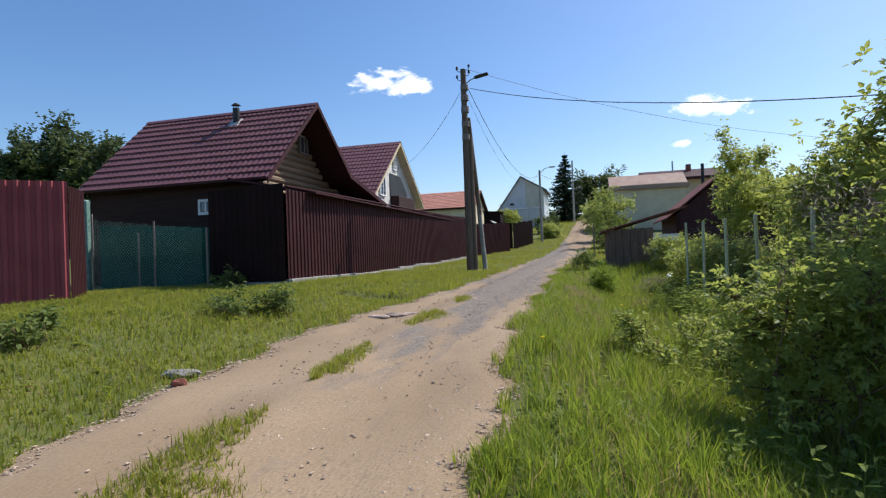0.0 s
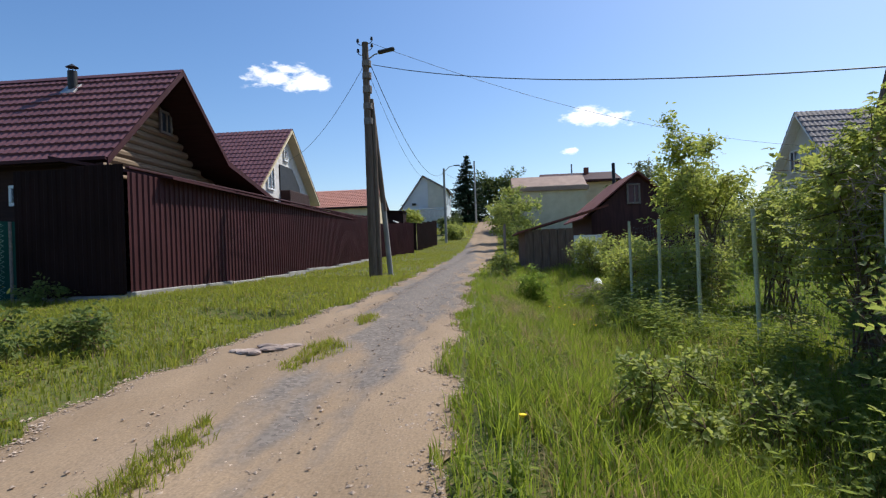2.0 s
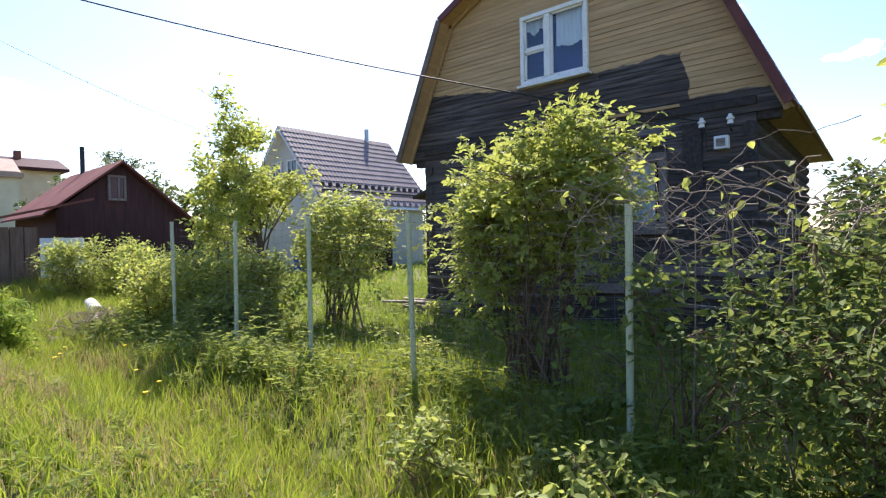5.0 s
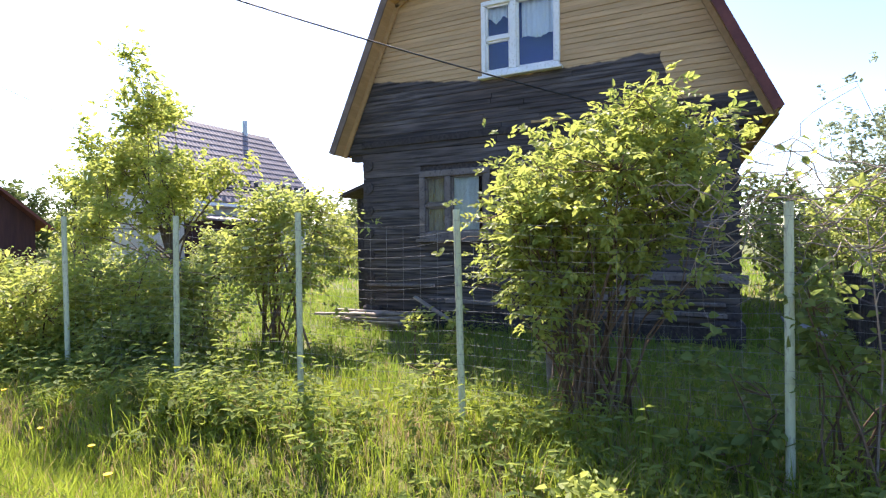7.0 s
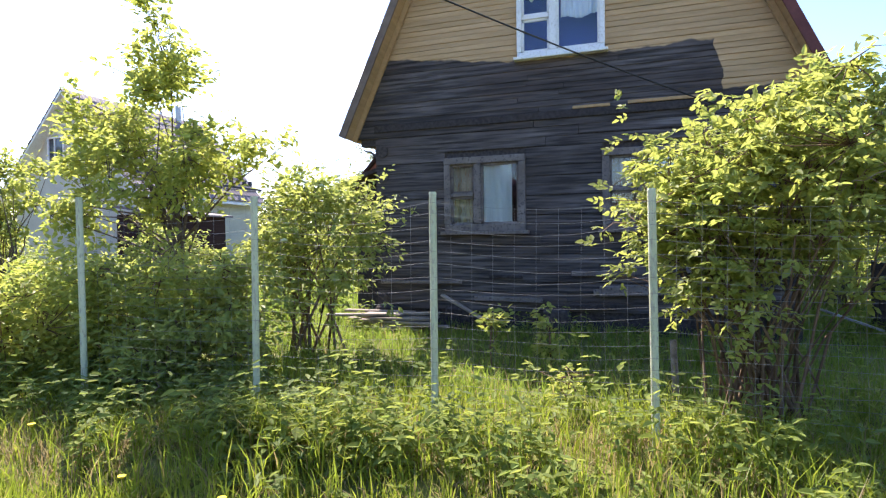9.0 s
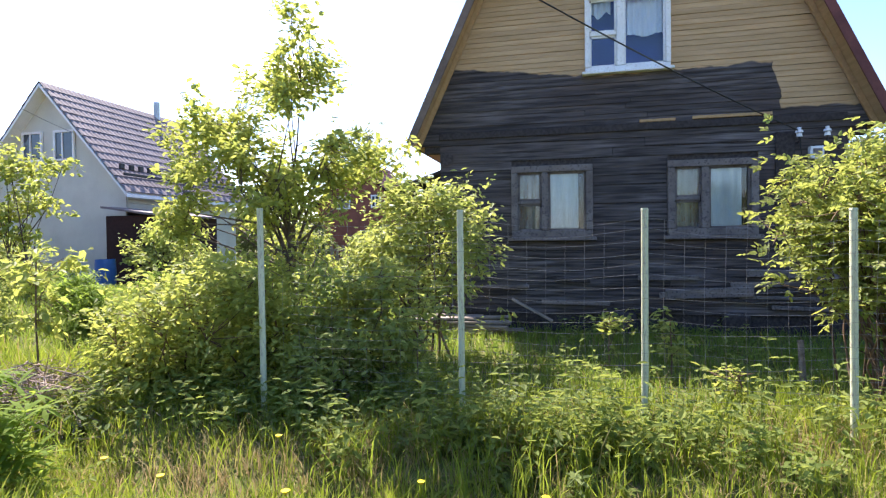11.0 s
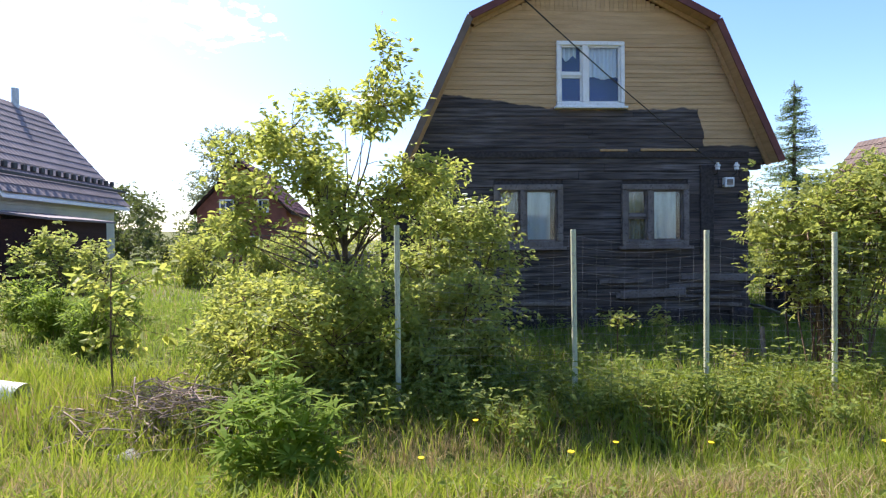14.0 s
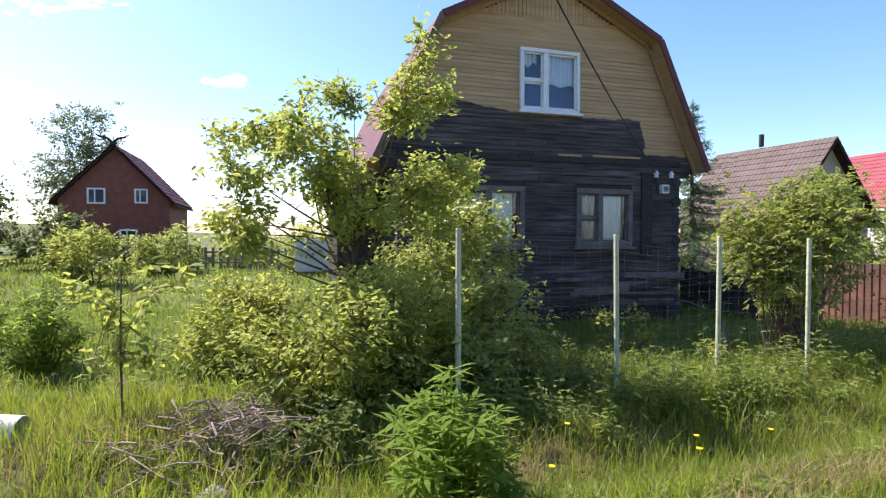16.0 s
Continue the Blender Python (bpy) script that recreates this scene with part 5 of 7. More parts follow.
hr = gable_house("red_brick_house", "red brick house with a dark gable roof", (32.0, 23.6), (6.0, 5.0), 3.9, 6.5, "x", M_REDBRICK, M_REDROOF, hz(30, 23), 0.3)
simple_window(hr, (28.98, 24.42, 3.92), 0.82, 0.8, "-x")
simple_window(hr, (28.98, 22.4, 3.95), 0.62, 0.75, "-x")
simple_window(hr, (28.98, 23.0, 1.8), 0.8, 0.9, "-x")
for s in (-1, 1):
    tube_part("ridge_ornament", [(np.array([(28.7, 23.6 - s * 0.12, 6.45), (28.66, 23.6 + s * 0.25, 6.8), (28.62, 23.6 + s * 0.55, 6.85), (28.6, 23.6 + s * 0.75, 6.98)]), [0.09, 0.07, 0.06, 0.02])], M_BLACK, hr, 6, "carved dark ridge ornament")

# brown-roofed house, turned
hb = gable_house("brown_sheet_roof_house", "house with a brown corrugated sheet roof", (0, 0), (5.4, 6.0), 2.95, 6.3, "x", M_DUNWALL, M_SLATE, 0.2, 0.4)
simple_window(hb, (-2.7, 0.75, 4.35), 0.6, 0.8, "-x")
simple_window(hb, (-2.7, -0.75, 4.15), 0.6, 0.75, "-x", M_OLDWOOD)
lad = part("roof_ladder", box((1.6, 1.62, 4.55), (0.05, 3.2, 0.05), 0.01, Matrix.Rotation(-math.atan2(3.35, 3.0), 4, "X")), M_OLDWOOD, hb, "wooden ladder lying on the roof")
part("ladder_rail", box((2.0, 1.62, 4.55), (0.05, 3.2, 0.05), 0.01, Matrix.Rotation(-math.atan2(3.35, 3.0), 4, "X")), M_OLDWOOD, lad)
for k in range(9):
    part("rung", box((1.8, 0.35 + k * 0.32, 6.0 - k * 0.357), (0.4, 0.04, 0.04), 0.005), M_OLDWOOD, lad)
tube_part("pipe", [(np.array([(0.5, 0, 6.4), (0.5, 0, 7.0)]), 0.12)], M_BLACK, hb, 10)
hb.matrix_basis = Matrix.Translation((18.77, -7.37, 0.2)) @ Matrix.Rotation(radians(6.9), 4, "Z")
hred = gable_house("red_roof_house", "white house with a bright red roof far off", (24.0, -22.0), (9, 7), 4.0, 7.4, "x", M_WHITEBRICK, M_REDFENCE, 0.2, 0.4)

rust, _ = sheet_fence((4.3, 4.2), (6.7, 4.2), 1.3, M_OLDRED, "rusty red-brown sheet fence between the plots", 0.02, pitch=0.15)
pf = thing("plank_fence", (7.9, 5.9, hz(7.9, 5.9)), "dark upright plank fence behind the log house", "fence")
for k in range(15):
    part("plank", box((6.85 + k * 0.16, 5.9, hz(6.85 + k * 0.16, 5.9) + 0.5), (0.145, 0.03, 1.04 + 0.04 * math.sin(k * 2.3)), 0.006), M_LOGEND, pf)
part("rail", box((7.97, 5.93, hz(7.9, 5.9) + 0.7), (2.4, 0.04, 0.08), 0.006), M_LOGEND, pf)


# ---- poles, lamps and cables ----
pole = thing("utility_pole", (-4.285, 20.32, hz(-4.285, 20.32)), "weathered wooden utility pole with a strut and a street lamp", "utility pole")
PB = hz(-4.285, 20.32) - 0.3
tube_part("pole", [(np.array([(-4.27, 20.3, PB), (-4.28, 20.32, 4.5), (-4.285, 20.324, 8.45)]), [0.145, 0.125, 0.105])], M_POLEWOOD, pole, 16)
stub = tube_part("stub", [(np.array([(-4.10, 20.42, PB), (-4.13, 20.42, 5.9)]), [0.11, 0.10])], M_POLEWOOD, pole, 12, "wooden stub bound beside the pole")
tube_part("strut", [(np.array([(-3.76, 20.75, hz(-3.76, 20.75) - 0.2), (-3.93, 20.62, 3.2)]), [0.09, 0.085])], M_CONCRETE, pole, 10, "pale concrete strut foot")
tube_part("strut", [(np.array([(-3.90, 20.64, 2.9), (-4.16, 20.40, 6.6)]), [0.09, 0.075])], M_POLEWOOD, pole, 10, "leaning wooden strut")
rq = random.Random(4)
for zz in (5.85, 6.35, 6.9, 7.35, 7.75):
    bm = bmesh.new()
    bmesh.ops.create_cone(bm, segments=14, radius1=0.15, radius2=0.15, depth=rq.uniform(0.18, 0.3), cap_ends=True, matrix=Matrix.Translation((-4.26, 20.33, zz)))
    part("band", bm, M_OLDWOOD, pole, "bulky binding round the pole")
for s, zz in ((-1, 8.05), (1, 8.2), (-1, 8.38), (1, 8.42)):
    hook = tube_part("hook", [(np.array([(-4.28, 20.3, zz), (-4.28 + s * 0.16, 20.28, zz - 0.02), (-4.28 + s * 0.23, 20.27, zz + 0.03), (-4.28 + s * 0.23, 20.27, zz + 0.1)]), 0.014)], M_BLACK, pole, 5)
    bm = bmesh.new()
    bmesh.ops.create_cone(bm, segments=10, radius1=0.05, radius2=0.035, depth=0.1, cap_ends=True, matrix=Matrix.Translation((-4.28 + s * 0.23, 20.27, zz + 0.13)))
    part("insulator", bm, M_BLACK, hook)
arm = tube_part("lamp_arm", [(np.array([(-4.25, 20.3, 7.85), (-3.95, 20.2, 8.0), (-3.75, 20.15, 8.02)]), 0.022)], M_STEEL, pole, 6)
part("lamp_head", box((-3.55, 20.1, 8.06), (0.55, 0.2, 0.09), 0.03, Matrix.Rotation(radians(-10), 4, "Y")), M_BLACK, arm, "dark street lamp head")

LP = (-3.97, 49.2)
pole2 = thing("street_lamp", (*LP, hz(*LP)), "slim grey pole with a street lamp beside the road", "street lamp")
tube_part("pole", [(np.array([(*LP, hz(*LP) - 0.2), (*LP, 8.5)]), [0.12, 0.09])], M_CONCRETE, pole2, 10)
tube_part("lamp_arm", [(np.array([(*LP, 8.2), (LP[0] + 0.5, LP[1] - 0.2, 8.6), (LP[0] + 0.9, LP[1] - 0.3, 8.65)]), 0.03)], M_STEEL, pole2, 6)
part("lamp_head", box((LP[0] + 1.15, LP[1] - 0.35, 8.66), (0.5, 0.18, 0.09), 0.02), M_BLACK, pole2)
pole3 = tube_part("far_pole", [(np.array([(-1.9, 78, hz(-1.9, 78) - 0.3), (-1.9, 78, 13.6)]), [0.13, 0.1])], M_CONCRETE, None, 8)
tagged(pole3, "slim grey pole far up the road", "utility pole")
pole4 = thing("crossarm_pole", (14.6, 3.2, hz(14.6, 3.2)), "wooden pole with a crossarm and insulators", "utility pole")
tube_part("pole", [(np.array([(14.6, 3.2, hz(14.6, 3.2) - 0.2), (14.6, 3.2, 5.5)]), 0.1)], M_POLEWOOD, pole4, 10)
ca = part("crossarm", box((14.6, 3.2, 4.75), (0.12, 1.7, 0.14), 0.02), M_BLACK, pole4)
for yy in (2.55, 3.85):
    part("insulator", box((14.6, yy, 4.92), (0.08, 0.08, 0.2), 0.02), M_PORCELAIN, ca)

TOPP = np.array((-4.2, 20.3, 7.75))
for a, b_, d, r, lab in (((-4.05, 20.3, 7.7), (FX - 0.12, 8.04, 3.26), 0.5, 0.011, "black cable slung from the pole to the house"),
                         ((-4.05, 20.3, 8.4), (14.4, 28.5, 5.6), 0.7, 0.007, "thin cable slung over the gardens"),
                         ((-4.2, 20.35, 7.9), (-3.97, 49.2, 8.2), 1.6, 0.013, "black cable slung along the road"),
                         ((-4.4, 20.35, 8.0), (-3.97, 49.2, 8.3), 2.3, 0.006, "thin cable slung along the road"),
                         ((-4.4, 20.3, 7.6), (-10.2, 29.2, 6.3), 0.5, 0.009, "thin cable slung to the white house"),
                         ((-3.97, 49.2, 8.2), (-1.9, 78, 13.3), 1.2, 0.012, "black cable slung along the road")):
    cb = tube_part("cable", [(sag(a, b_, d, 30), r)], M_CABLE, None, 4)
    tagged(cb, lab, "cable")


# ---- plants ----
def leaf_blades(c, d, s, nr, L, W, fold=0.25, droop=0.14):
    """Oval leaves at c along d: two folded halves each, drooping to the tip. Returns vertices and quads."""
    lift = nr * W * fold
    v = np.stack([c, c + d * L * 0.3 + s * W * 0.95 + lift, c + d * L * 0.68 + s * W * 0.72 + lift * 0.6 - nr * L * droop * 0.4, c + d * L - nr * L * droop,
                  c + d * L * 0.68 - s * W * 0.72 + lift * 0.6 - nr * L * droop * 0.4, c + d * L * 0.3 - s * W * 0.95 + lift], 1)
    q = (np.arange(len(c))[:, None, None] * 6 + np.array([(0, 1, 2, 3), (0, 3, 4, 5)])[None]).reshape(-1, 4)
    return v.reshape(-1, 3), q


def unit(a):
    return a / (np.linalg.norm(a, axis=1)[:, None] + 1e-9)


def leaves_at(rng, centres, size, up=0.5, outward=None, width=0.5, fold=0.25, jitter=0.25):
    """Folded pointed leaves, one at each centre."""
    n = len(centres)
    d = rng.normal(size=(n, 3))
    d[:, 2] = d[:, 2] * 0.5 - 0.15
    if outward is not None:
        d += outward * 1.1
    d = unit(d)
    nr = rng.normal(size=(n, 3)) * (1 - up)
    nr[:, 2] += up * 1.6
    s = unit(np.cross(d, nr))
    nr = np.cross(s, d)
    L = (size * (1 + jitter * rng.uniform(-1, 1, n)))[:, None]
    return leaf_blades(np.asarray(centres), d, s, nr, L, L * width * 0.5, fold)


def compound_at(rng, tips, dirs, per, size, width=0.6, pairs=(0.4, 0.75), wide=1.0):
    """Feathered leaves: pairs of leaflets along a drooping midrib and one at its end, several at each twig's tip."""
    n = len(tips) * per
    base = np.repeat(tips, per, 0) + rng.normal(size=(n, 3)) * 0.05
    d = np.repeat(dirs, per, 0) * 0.7 + rng.normal(size=(n, 3)) * 0.75
    d[:, 2] = d[:, 2] * 0.45 + 0.12
    d = unit(d)
    upv = rng.normal(size=(n, 3)) * 0.5
    upv[:, 2] += 1
    s = unit(np.cross(d, upv))
    nr = np.cross(s, d)
    R = size * 1.7 * rng.uniform(0.65, 1.2, n)[:, None]
    V, Q, k = [], [], 0
    for f, side in [(p, e) for p in pairs for e in (-1, 1)] + [(1.0, 0)]:
        c = base + d * R * f - nr * R * 0.22 * f * f
        ang = wide * rng.uniform(0.8, 1.2, n)[:, None] * side
        ld = unit(d * np.cos(ang) + s * np.sin(ang) - nr * 0.12 + rng.normal(size=(n, 3)) * 0.22)
        ls = unit(np.cross(ld, nr))
        L = size * rng.uniform(0.8, 1.2, n)[:, None] * (1.1 if side == 0 else 0.95)
        v, q = leaf_blades(c, ld, ls, np.cross(ls, ld), L, L * width * 0.5)
        V.append(v)
        Q.append(q + k)
        k += len(v)
    return np.concatenate(V), np.concatenate(Q)


def crown_points(rng, n, c, r, shell=0.5, rough=0.35, seed=0.0, flat=0.0):
    """Points inside an uneven rounded mass, denser to its outside and gathered in clumps."""
    m = max(6, n // 9)
    p = unit(rng.normal(size=(m, 3)))
    az, el = np.arctan2(p[:, 1], p[:, 0]), p[:, 2]
    lump = 1 + rough * (np.sin(az * 3 + seed) * np.cos(el * 4 + seed) * 0.6 + np.sin(az * 5 + el * 6 + 2 * seed) * 0.4)
    rad = 0.86 * rng.uniform(0, 1, m) ** (1 / (2 + 4 * shell)) * lump
    own = rng.integers(0, m, n)
    at = np.asarray(c) + (p * rad[:, None] * np.asarray(r))[own]
    spread = 0.15 * float(np.mean(r)) + 0.03
    loose = rng.uniform(size=n) < 0.12
    at = at + np.clip(rng.normal(size=(n, 3)), -1.7, 1.7) * np.where(loose, 1.7 * spread, spread)[:, None] * np.array([1, 1, 0.7])
    return at, p[own]


def stems(rng, base, tips, r0, r1, bend=0.25):
    out = []
    for t in tips:
        b = np.asarray(base) + rng.normal(size=3) * np.array([0.2, 0.2, 0.0])
        m1 = b + (t - b) * 0.35 + rng.normal(size=3) * bend * 0.3
        m1[2] = b[2] + (t[2] - b[2]) * 0.45
        m2 = b + (t - b) * 0.7 + rng.normal(size=3) * bend * 0.3
        out.append((np.array([b, m1, m2, t]), np.array([r0, r0 * 0.7 + r1 * 0.3, r0 * 0.35 + r1 * 0.65, r1])))
    return out


def shrub(name, label, base, c, r, twigs, per, size, leafmat, seed, stemcount=14, r0=0.018, shell=0.5, rough=0.35, width=0.5, twig_len=0.22, up=0.5,
          category="bush", trunk=None, barkmat=None, group="", feather=0):
    """A bush or small tree: stems from the foot, twigs in clumps through the crown, and leaves along the twigs."""
    rng = np.random.default_rng(seed)
    base = np.array((base[0], base[1], hz(base[0], base[1]) - 0.05))
    e = thing(name, tuple(base), label, category, group)
    masses = [(c, r, 1.0)] if np.ndim(c) == 1 else [(ci, ri, wi) for ci, ri, wi in zip(c, r[0], r[1])]
    total = sum(w for _, _, w in masses)
    got = [crown_points(rng, max(4, int(twigs * w / total)), ci, ri, shell, rough, seed + 1.7 * k) for k, (ci, ri, w) in enumerate(masses)]
    tips, dirs = np.concatenate([g[0] for g in got]), np.concatenate([g[1] for g in got])
    keep = tips[:, 2] > height(tips[:, 0], tips[:, 1]) + 0.1
    tips, dirs = tips[keep], dirs[keep]
    order = rng.permutation(len(tips))
    main = tips[order[:stemcount]]
    paths = []
    if trunk is not None:
        top = np.asarray(trunk[0], float)
        tr = trunk[1]
        mid = (base + top) / 2 + rng.normal(size=3) * 0.05
        paths.append((np.array([base, mid, top]), np.array([tr, tr * 0.8, tr * 0.6])))
        start = top
        lower = np.array([base + (top - base) * f for f in rng.uniform(0.45, 1.0, stemcount)])
        for s0, t in zip(lower, main):
            m1 = s0 + (t - s0) * 0.5 + rng.normal(size=3) * 0.08
            paths.append((np.array([s0, m1, t]), np.array([tr * 0.36, tr * 0.2, 0.003])))
    else:
        paths += stems(rng, base, main, r0, 0.004)
    # twigs hang on the nearest stem
    sp = np.concatenate([p[len(p) // 3:] for p, _ in paths])
    idx = order[stemcount:]
    if len(idx):
        d2 = ((tips[idx][:, None] - sp[None]) ** 2).sum(-1)
        near = sp[d2.argmin(1)]
        pick = rng.uniform(size=len(idx)) < 0.4
        for s0, t in zip(near[pick], tips[idx][pick]):
            m1 = (s0 + t) / 2 + rng.normal(size=3) * 0.04
            paths.append((np.array([s0, m1, t]), np.array([0.006, 0.004, 0.002])))
    v, f = tubes(paths, 5)
    np_part("stem", v, f, barkmat or M_TWIG, e, "", True)
    td = dirs + rng.normal(size=dirs.shape) * 0.6
    td[:, 2] += 0.35
    td /= np.linalg.norm(td, axis=1)[:, None]
    k = rng.uniform(-0.6, 0.7, (len(tips), per))
    pos = tips[:, None] + td[:, None] * (k * twig_len)[..., None] + rng.normal(size=(len(tips), per, 3)) * twig_len * 0.22
    pos = pos.reshape(-1, 3)
    if feather:
        v, t = compound_at(rng, tips, dirs, feather, size)
    else:
        v, t = leaves_at(rng, pos, size, up, np.repeat(dirs, per, 0) * 0.5, width, jitter=0.4)
    np_part("crown", v, t, leafmat, e)
    return e


def conifer(name, label, x, y, z0, z1, r, seed, leafmat, dense=1.0, needle=None):
    """A spruce: trunk, whorls of drooping boughs, and short needle sprays along them."""
    rng = np.random.default_rng(seed)
    e = thing(name, (x, y, z0), label, "tree")
    tube_part("trunk", [(np.array([(x, y, z0 - 0.2), (x, y, (z0 + z1) / 2), (x, y, z1)]), [0.035 * (z1 - z0) * 0.6, 0.02 * (z1 - z0) * 0.5, 0.01])], M_BARK, e, 8)
    H = z1 - z0
    levels = int(18 * dense)
    pts, dr, paths, sizes = [], [], [], []
    for i in range(levels):
        f = 0.06 + 0.92 * i / levels
        reach = r * (1 - f) ** 0.92 + 0.06
        for a in rng.uniform(0, 6.283, int(9 * dense)):
            hf = min(0.985, f + rng.uniform(-0.6, 0.6) / levels)
            L = reach * rng.uniform(0.7, 1.1)
            d = np.array([math.cos(a), math.sin(a), 0])
            s = np.linspace(0.05, 1, 9)[:, None]
            p = np.array([x, y, z0 + hf * H]) + d * L * s
            p[:, 2] += (-0.35 * s[:, 0] + 0.25 * s[:, 0] ** 2) * L + rng.uniform(-0.1, 0.1)
            paths.append((p[::4], [0.012, 0.008, 0.003]))
            for q in p:
                m = 5 if needle is None else 7
                pts.append(q + rng.normal(size=(m, 3)) * (0.05 * max(r, 0.6) * 0.7 if needle is None else 0.03))
                dr.append(np.repeat(d[None], m, 0))
                sizes.append(np.full(m, 0.3 + 0.7 * (1 - f)))
    tube_part("bough", paths, M_BARK, e, 3)
    v, t = leaves_at(rng, np.concatenate(pts), np.concatenate(sizes) * (needle or 0.24 * r ** 0.5 * 1.2), 0.6, np.concatenate(dr), 0.28)
    np_part("needles", v, t, leafmat, e)
    return e


# the large elder behind the fence
shrub("elder_bush", "large sunlit elder bush behind the wire fence", (3.65, 8.55), [(3.6, 8.6, 1.85), (3.5, 8.1, 2.2), (3.75, 8.95, 1.85), (3.75, 9.05, 1.5), (3.6, 8.0, 1.55), (3.75, 8.3, 2.5), (3.35, 8.75, 1.35)],
      ([(0.95, 0.9, 0.85), (0.6, 0.55, 0.65), (0.55, 0.45, 0.55), (0.5, 0.55, 0.5), (0.6, 0.6, 0.6), (0.45, 0.42, 0.42), (0.5, 0.7, 0.5)], [1.0, 0.5, 0.45, 0.3, 0.25, 0.3, 0.15]), 1400, 10, 0.06, L_ELDER, 11, 60, 0.012, 0.5, 0.35, feather=3)
# rowan-like tree with a thin crown
shrub("young_tree", "young tree with a thin airy crown behind the fence", (4.5, 14.9), [(4.1, 14.80, 2.3), (3.6, 14.00, 2.5), (3.6, 15.25, 2.7), (3.5, 14.35, 3.3), (4.2, 15.75, 3.15), (4.4, 15.25, 2.6), (3.35, 14.30, 4.0), (4.3, 16.35, 2.85), (4.4, 15.05, 3.5), (4.0, 16.10, 2.1), (4.2, 13.70, 2.75), (3.5, 14.35, 3.65)],
      ([(0.75, 0.8, 0.6), (0.5, 0.5, 0.5), (0.5, 0.55, 0.5), (0.4, 0.45, 0.45), (0.45, 0.5, 0.45), (0.5, 0.55, 0.5), (0.2, 0.22, 0.42), (0.35, 0.4, 0.4), (0.35, 0.4, 0.4), (0.5, 0.5, 0.5), (0.35, 0.35, 0.3), (0.3, 0.32, 0.35)], [0.8, 0.55, 0.6, 0.45, 0.5, 0.5, 0.13, 0.3, 0.3, 0.5, 0.22, 0.07]), 800, 13, 0.082, L_TREE, 12, 30, 0.02, 0.3, 0.5,
      trunk=((4.25, 14.85, 2.1), 0.055), category="tree", barkmat=M_BARK)
vib = shrub("viburnum_bush", "viburnum bush with flat cream flower heads", (5.0, 13.4), (5.0, 13.38, 1.65), (0.85, 0.9, 0.95), 560, 14, 0.08, L_BUSH, 14, 16, 0.02, 0.55, 0.25)
rng = np.random.default_rng(77)
fp, fd = crown_points(rng, 60, (4.95, 13.36, 1.75), (0.86, 0.9, 0.9), 0.95, 0.2, 2.0)
fp = fp[fd[:, 2] > -0.15]
for p in fp:
    bm = bmesh.new()
    bmesh.ops.create_icosphere(bm, subdivisions=2, radius=1, matrix=Matrix.Translation(p))
    for v in bm.verts:
        o = v.co - Vector(p)
        k = 0.85 + 0.3 * rng.uniform()
        v.co = Vector(p) + Vector((o.x * 0.042 * k, o.y * 0.042 * k, o.z * 0.02 * k))
    part("flower_head", bm, M_BLOSSOM, vib)
# dense low bushes along the fence
for i, (x_, y_, rr_, top, tw, lm) in enumerate(((3.35, 13.45, 0.65, 1.3, 200, L_BUSH), (3.4, 14.4, 0.85, 1.6, 300, L_TREE), (2.75, 15.4, 0.8, 1.3, 200, L_TREE), (4.6, 16.2, 0.6, 1.2, 180, L_TREE),
                                                (2.75, 13.7, 0.3, 0.7, 90, L_BUSH), (2.8, 20.3, 0.8, 1.3, 220, L_BUSH), (4.2, 20.0, 0.8, 1.3, 220, L_BUSH))):
    z_ = hz(x_, y_)
    shrub("low_bush", "dense leafy bush growing through the wire fence", (x_, y_), (x_, y_, z_ + top * 0.48), (rr_, rr_, top * 0.52), int(tw * 1.7), 15, 0.072, lm, 30 + i, 14, 0.012, 0.5, 0.3)
# thicket at the start, over the ditch
shrub("thicket_bush", "tall dense yellow-green bush overhanging the ditch", (3.0, 4.75), (3.05, 4.7, 1.8), (0.62, 0.8, 1.45), 1250, 12, 0.06, L_ELDER, 50, 24, 0.014, 0.5, 0.18, feather=3)
# the dark leaf colour carries this backlit bush's shade
shrub("thicket_bush", "leafy bush with bare stems at the fence", (2.7, 5.7), (2.65, 5.6, 0.85), (0.8, 0.95, 0.75), 480, 14, 0.055, L_DARK, 51, 22, 0.015, 0.45, 0.4)
for i, (x_, y_, rr_, top) in enumerate(((0.62, 6.55, 0.2, 0.66), (0.75, 6.95, 0.16, 0.55), (0.9, 6.3, 0.18, 0.5), (1.75, 6.8, 0.4, 0.6), (1.5, 8.0, 0.3, 0.5))):
    z_ = hz(x_, y_)
    shrub("ditch_shrub", "small broad-leaved shrub in the ditch", (x_, y_), (x_, y_, z_ + top * 0.55), (rr_, rr_, top * 0.5), 60, 9, 0.052, L_BUSH, 70 + i, 12, 0.006, 0.4, 0.3, 0.7, 0.12)
# vine in shadow: its shade is put into the darker leaf colour
shrub("hop_vine", "broad-leaved climbing vine screening the fence", (2.85, 6.9), [(2.85, 7.1, 0.8), (2.85, 6.5, 1.1), (2.8, 7.6, 0.6), (2.85, 5.9, 1.4)], ([(0.22, 0.4, 0.65), (0.22, 0.45, 0.75), (0.2, 0.4, 0.5), (0.25, 0.4, 0.45)], [1, 1, 0.6, 0.6]),
      140, 10, 0.068, L_DARK, 54, 26, 0.008, 0.2, 0.4, 0.85, category="vine")
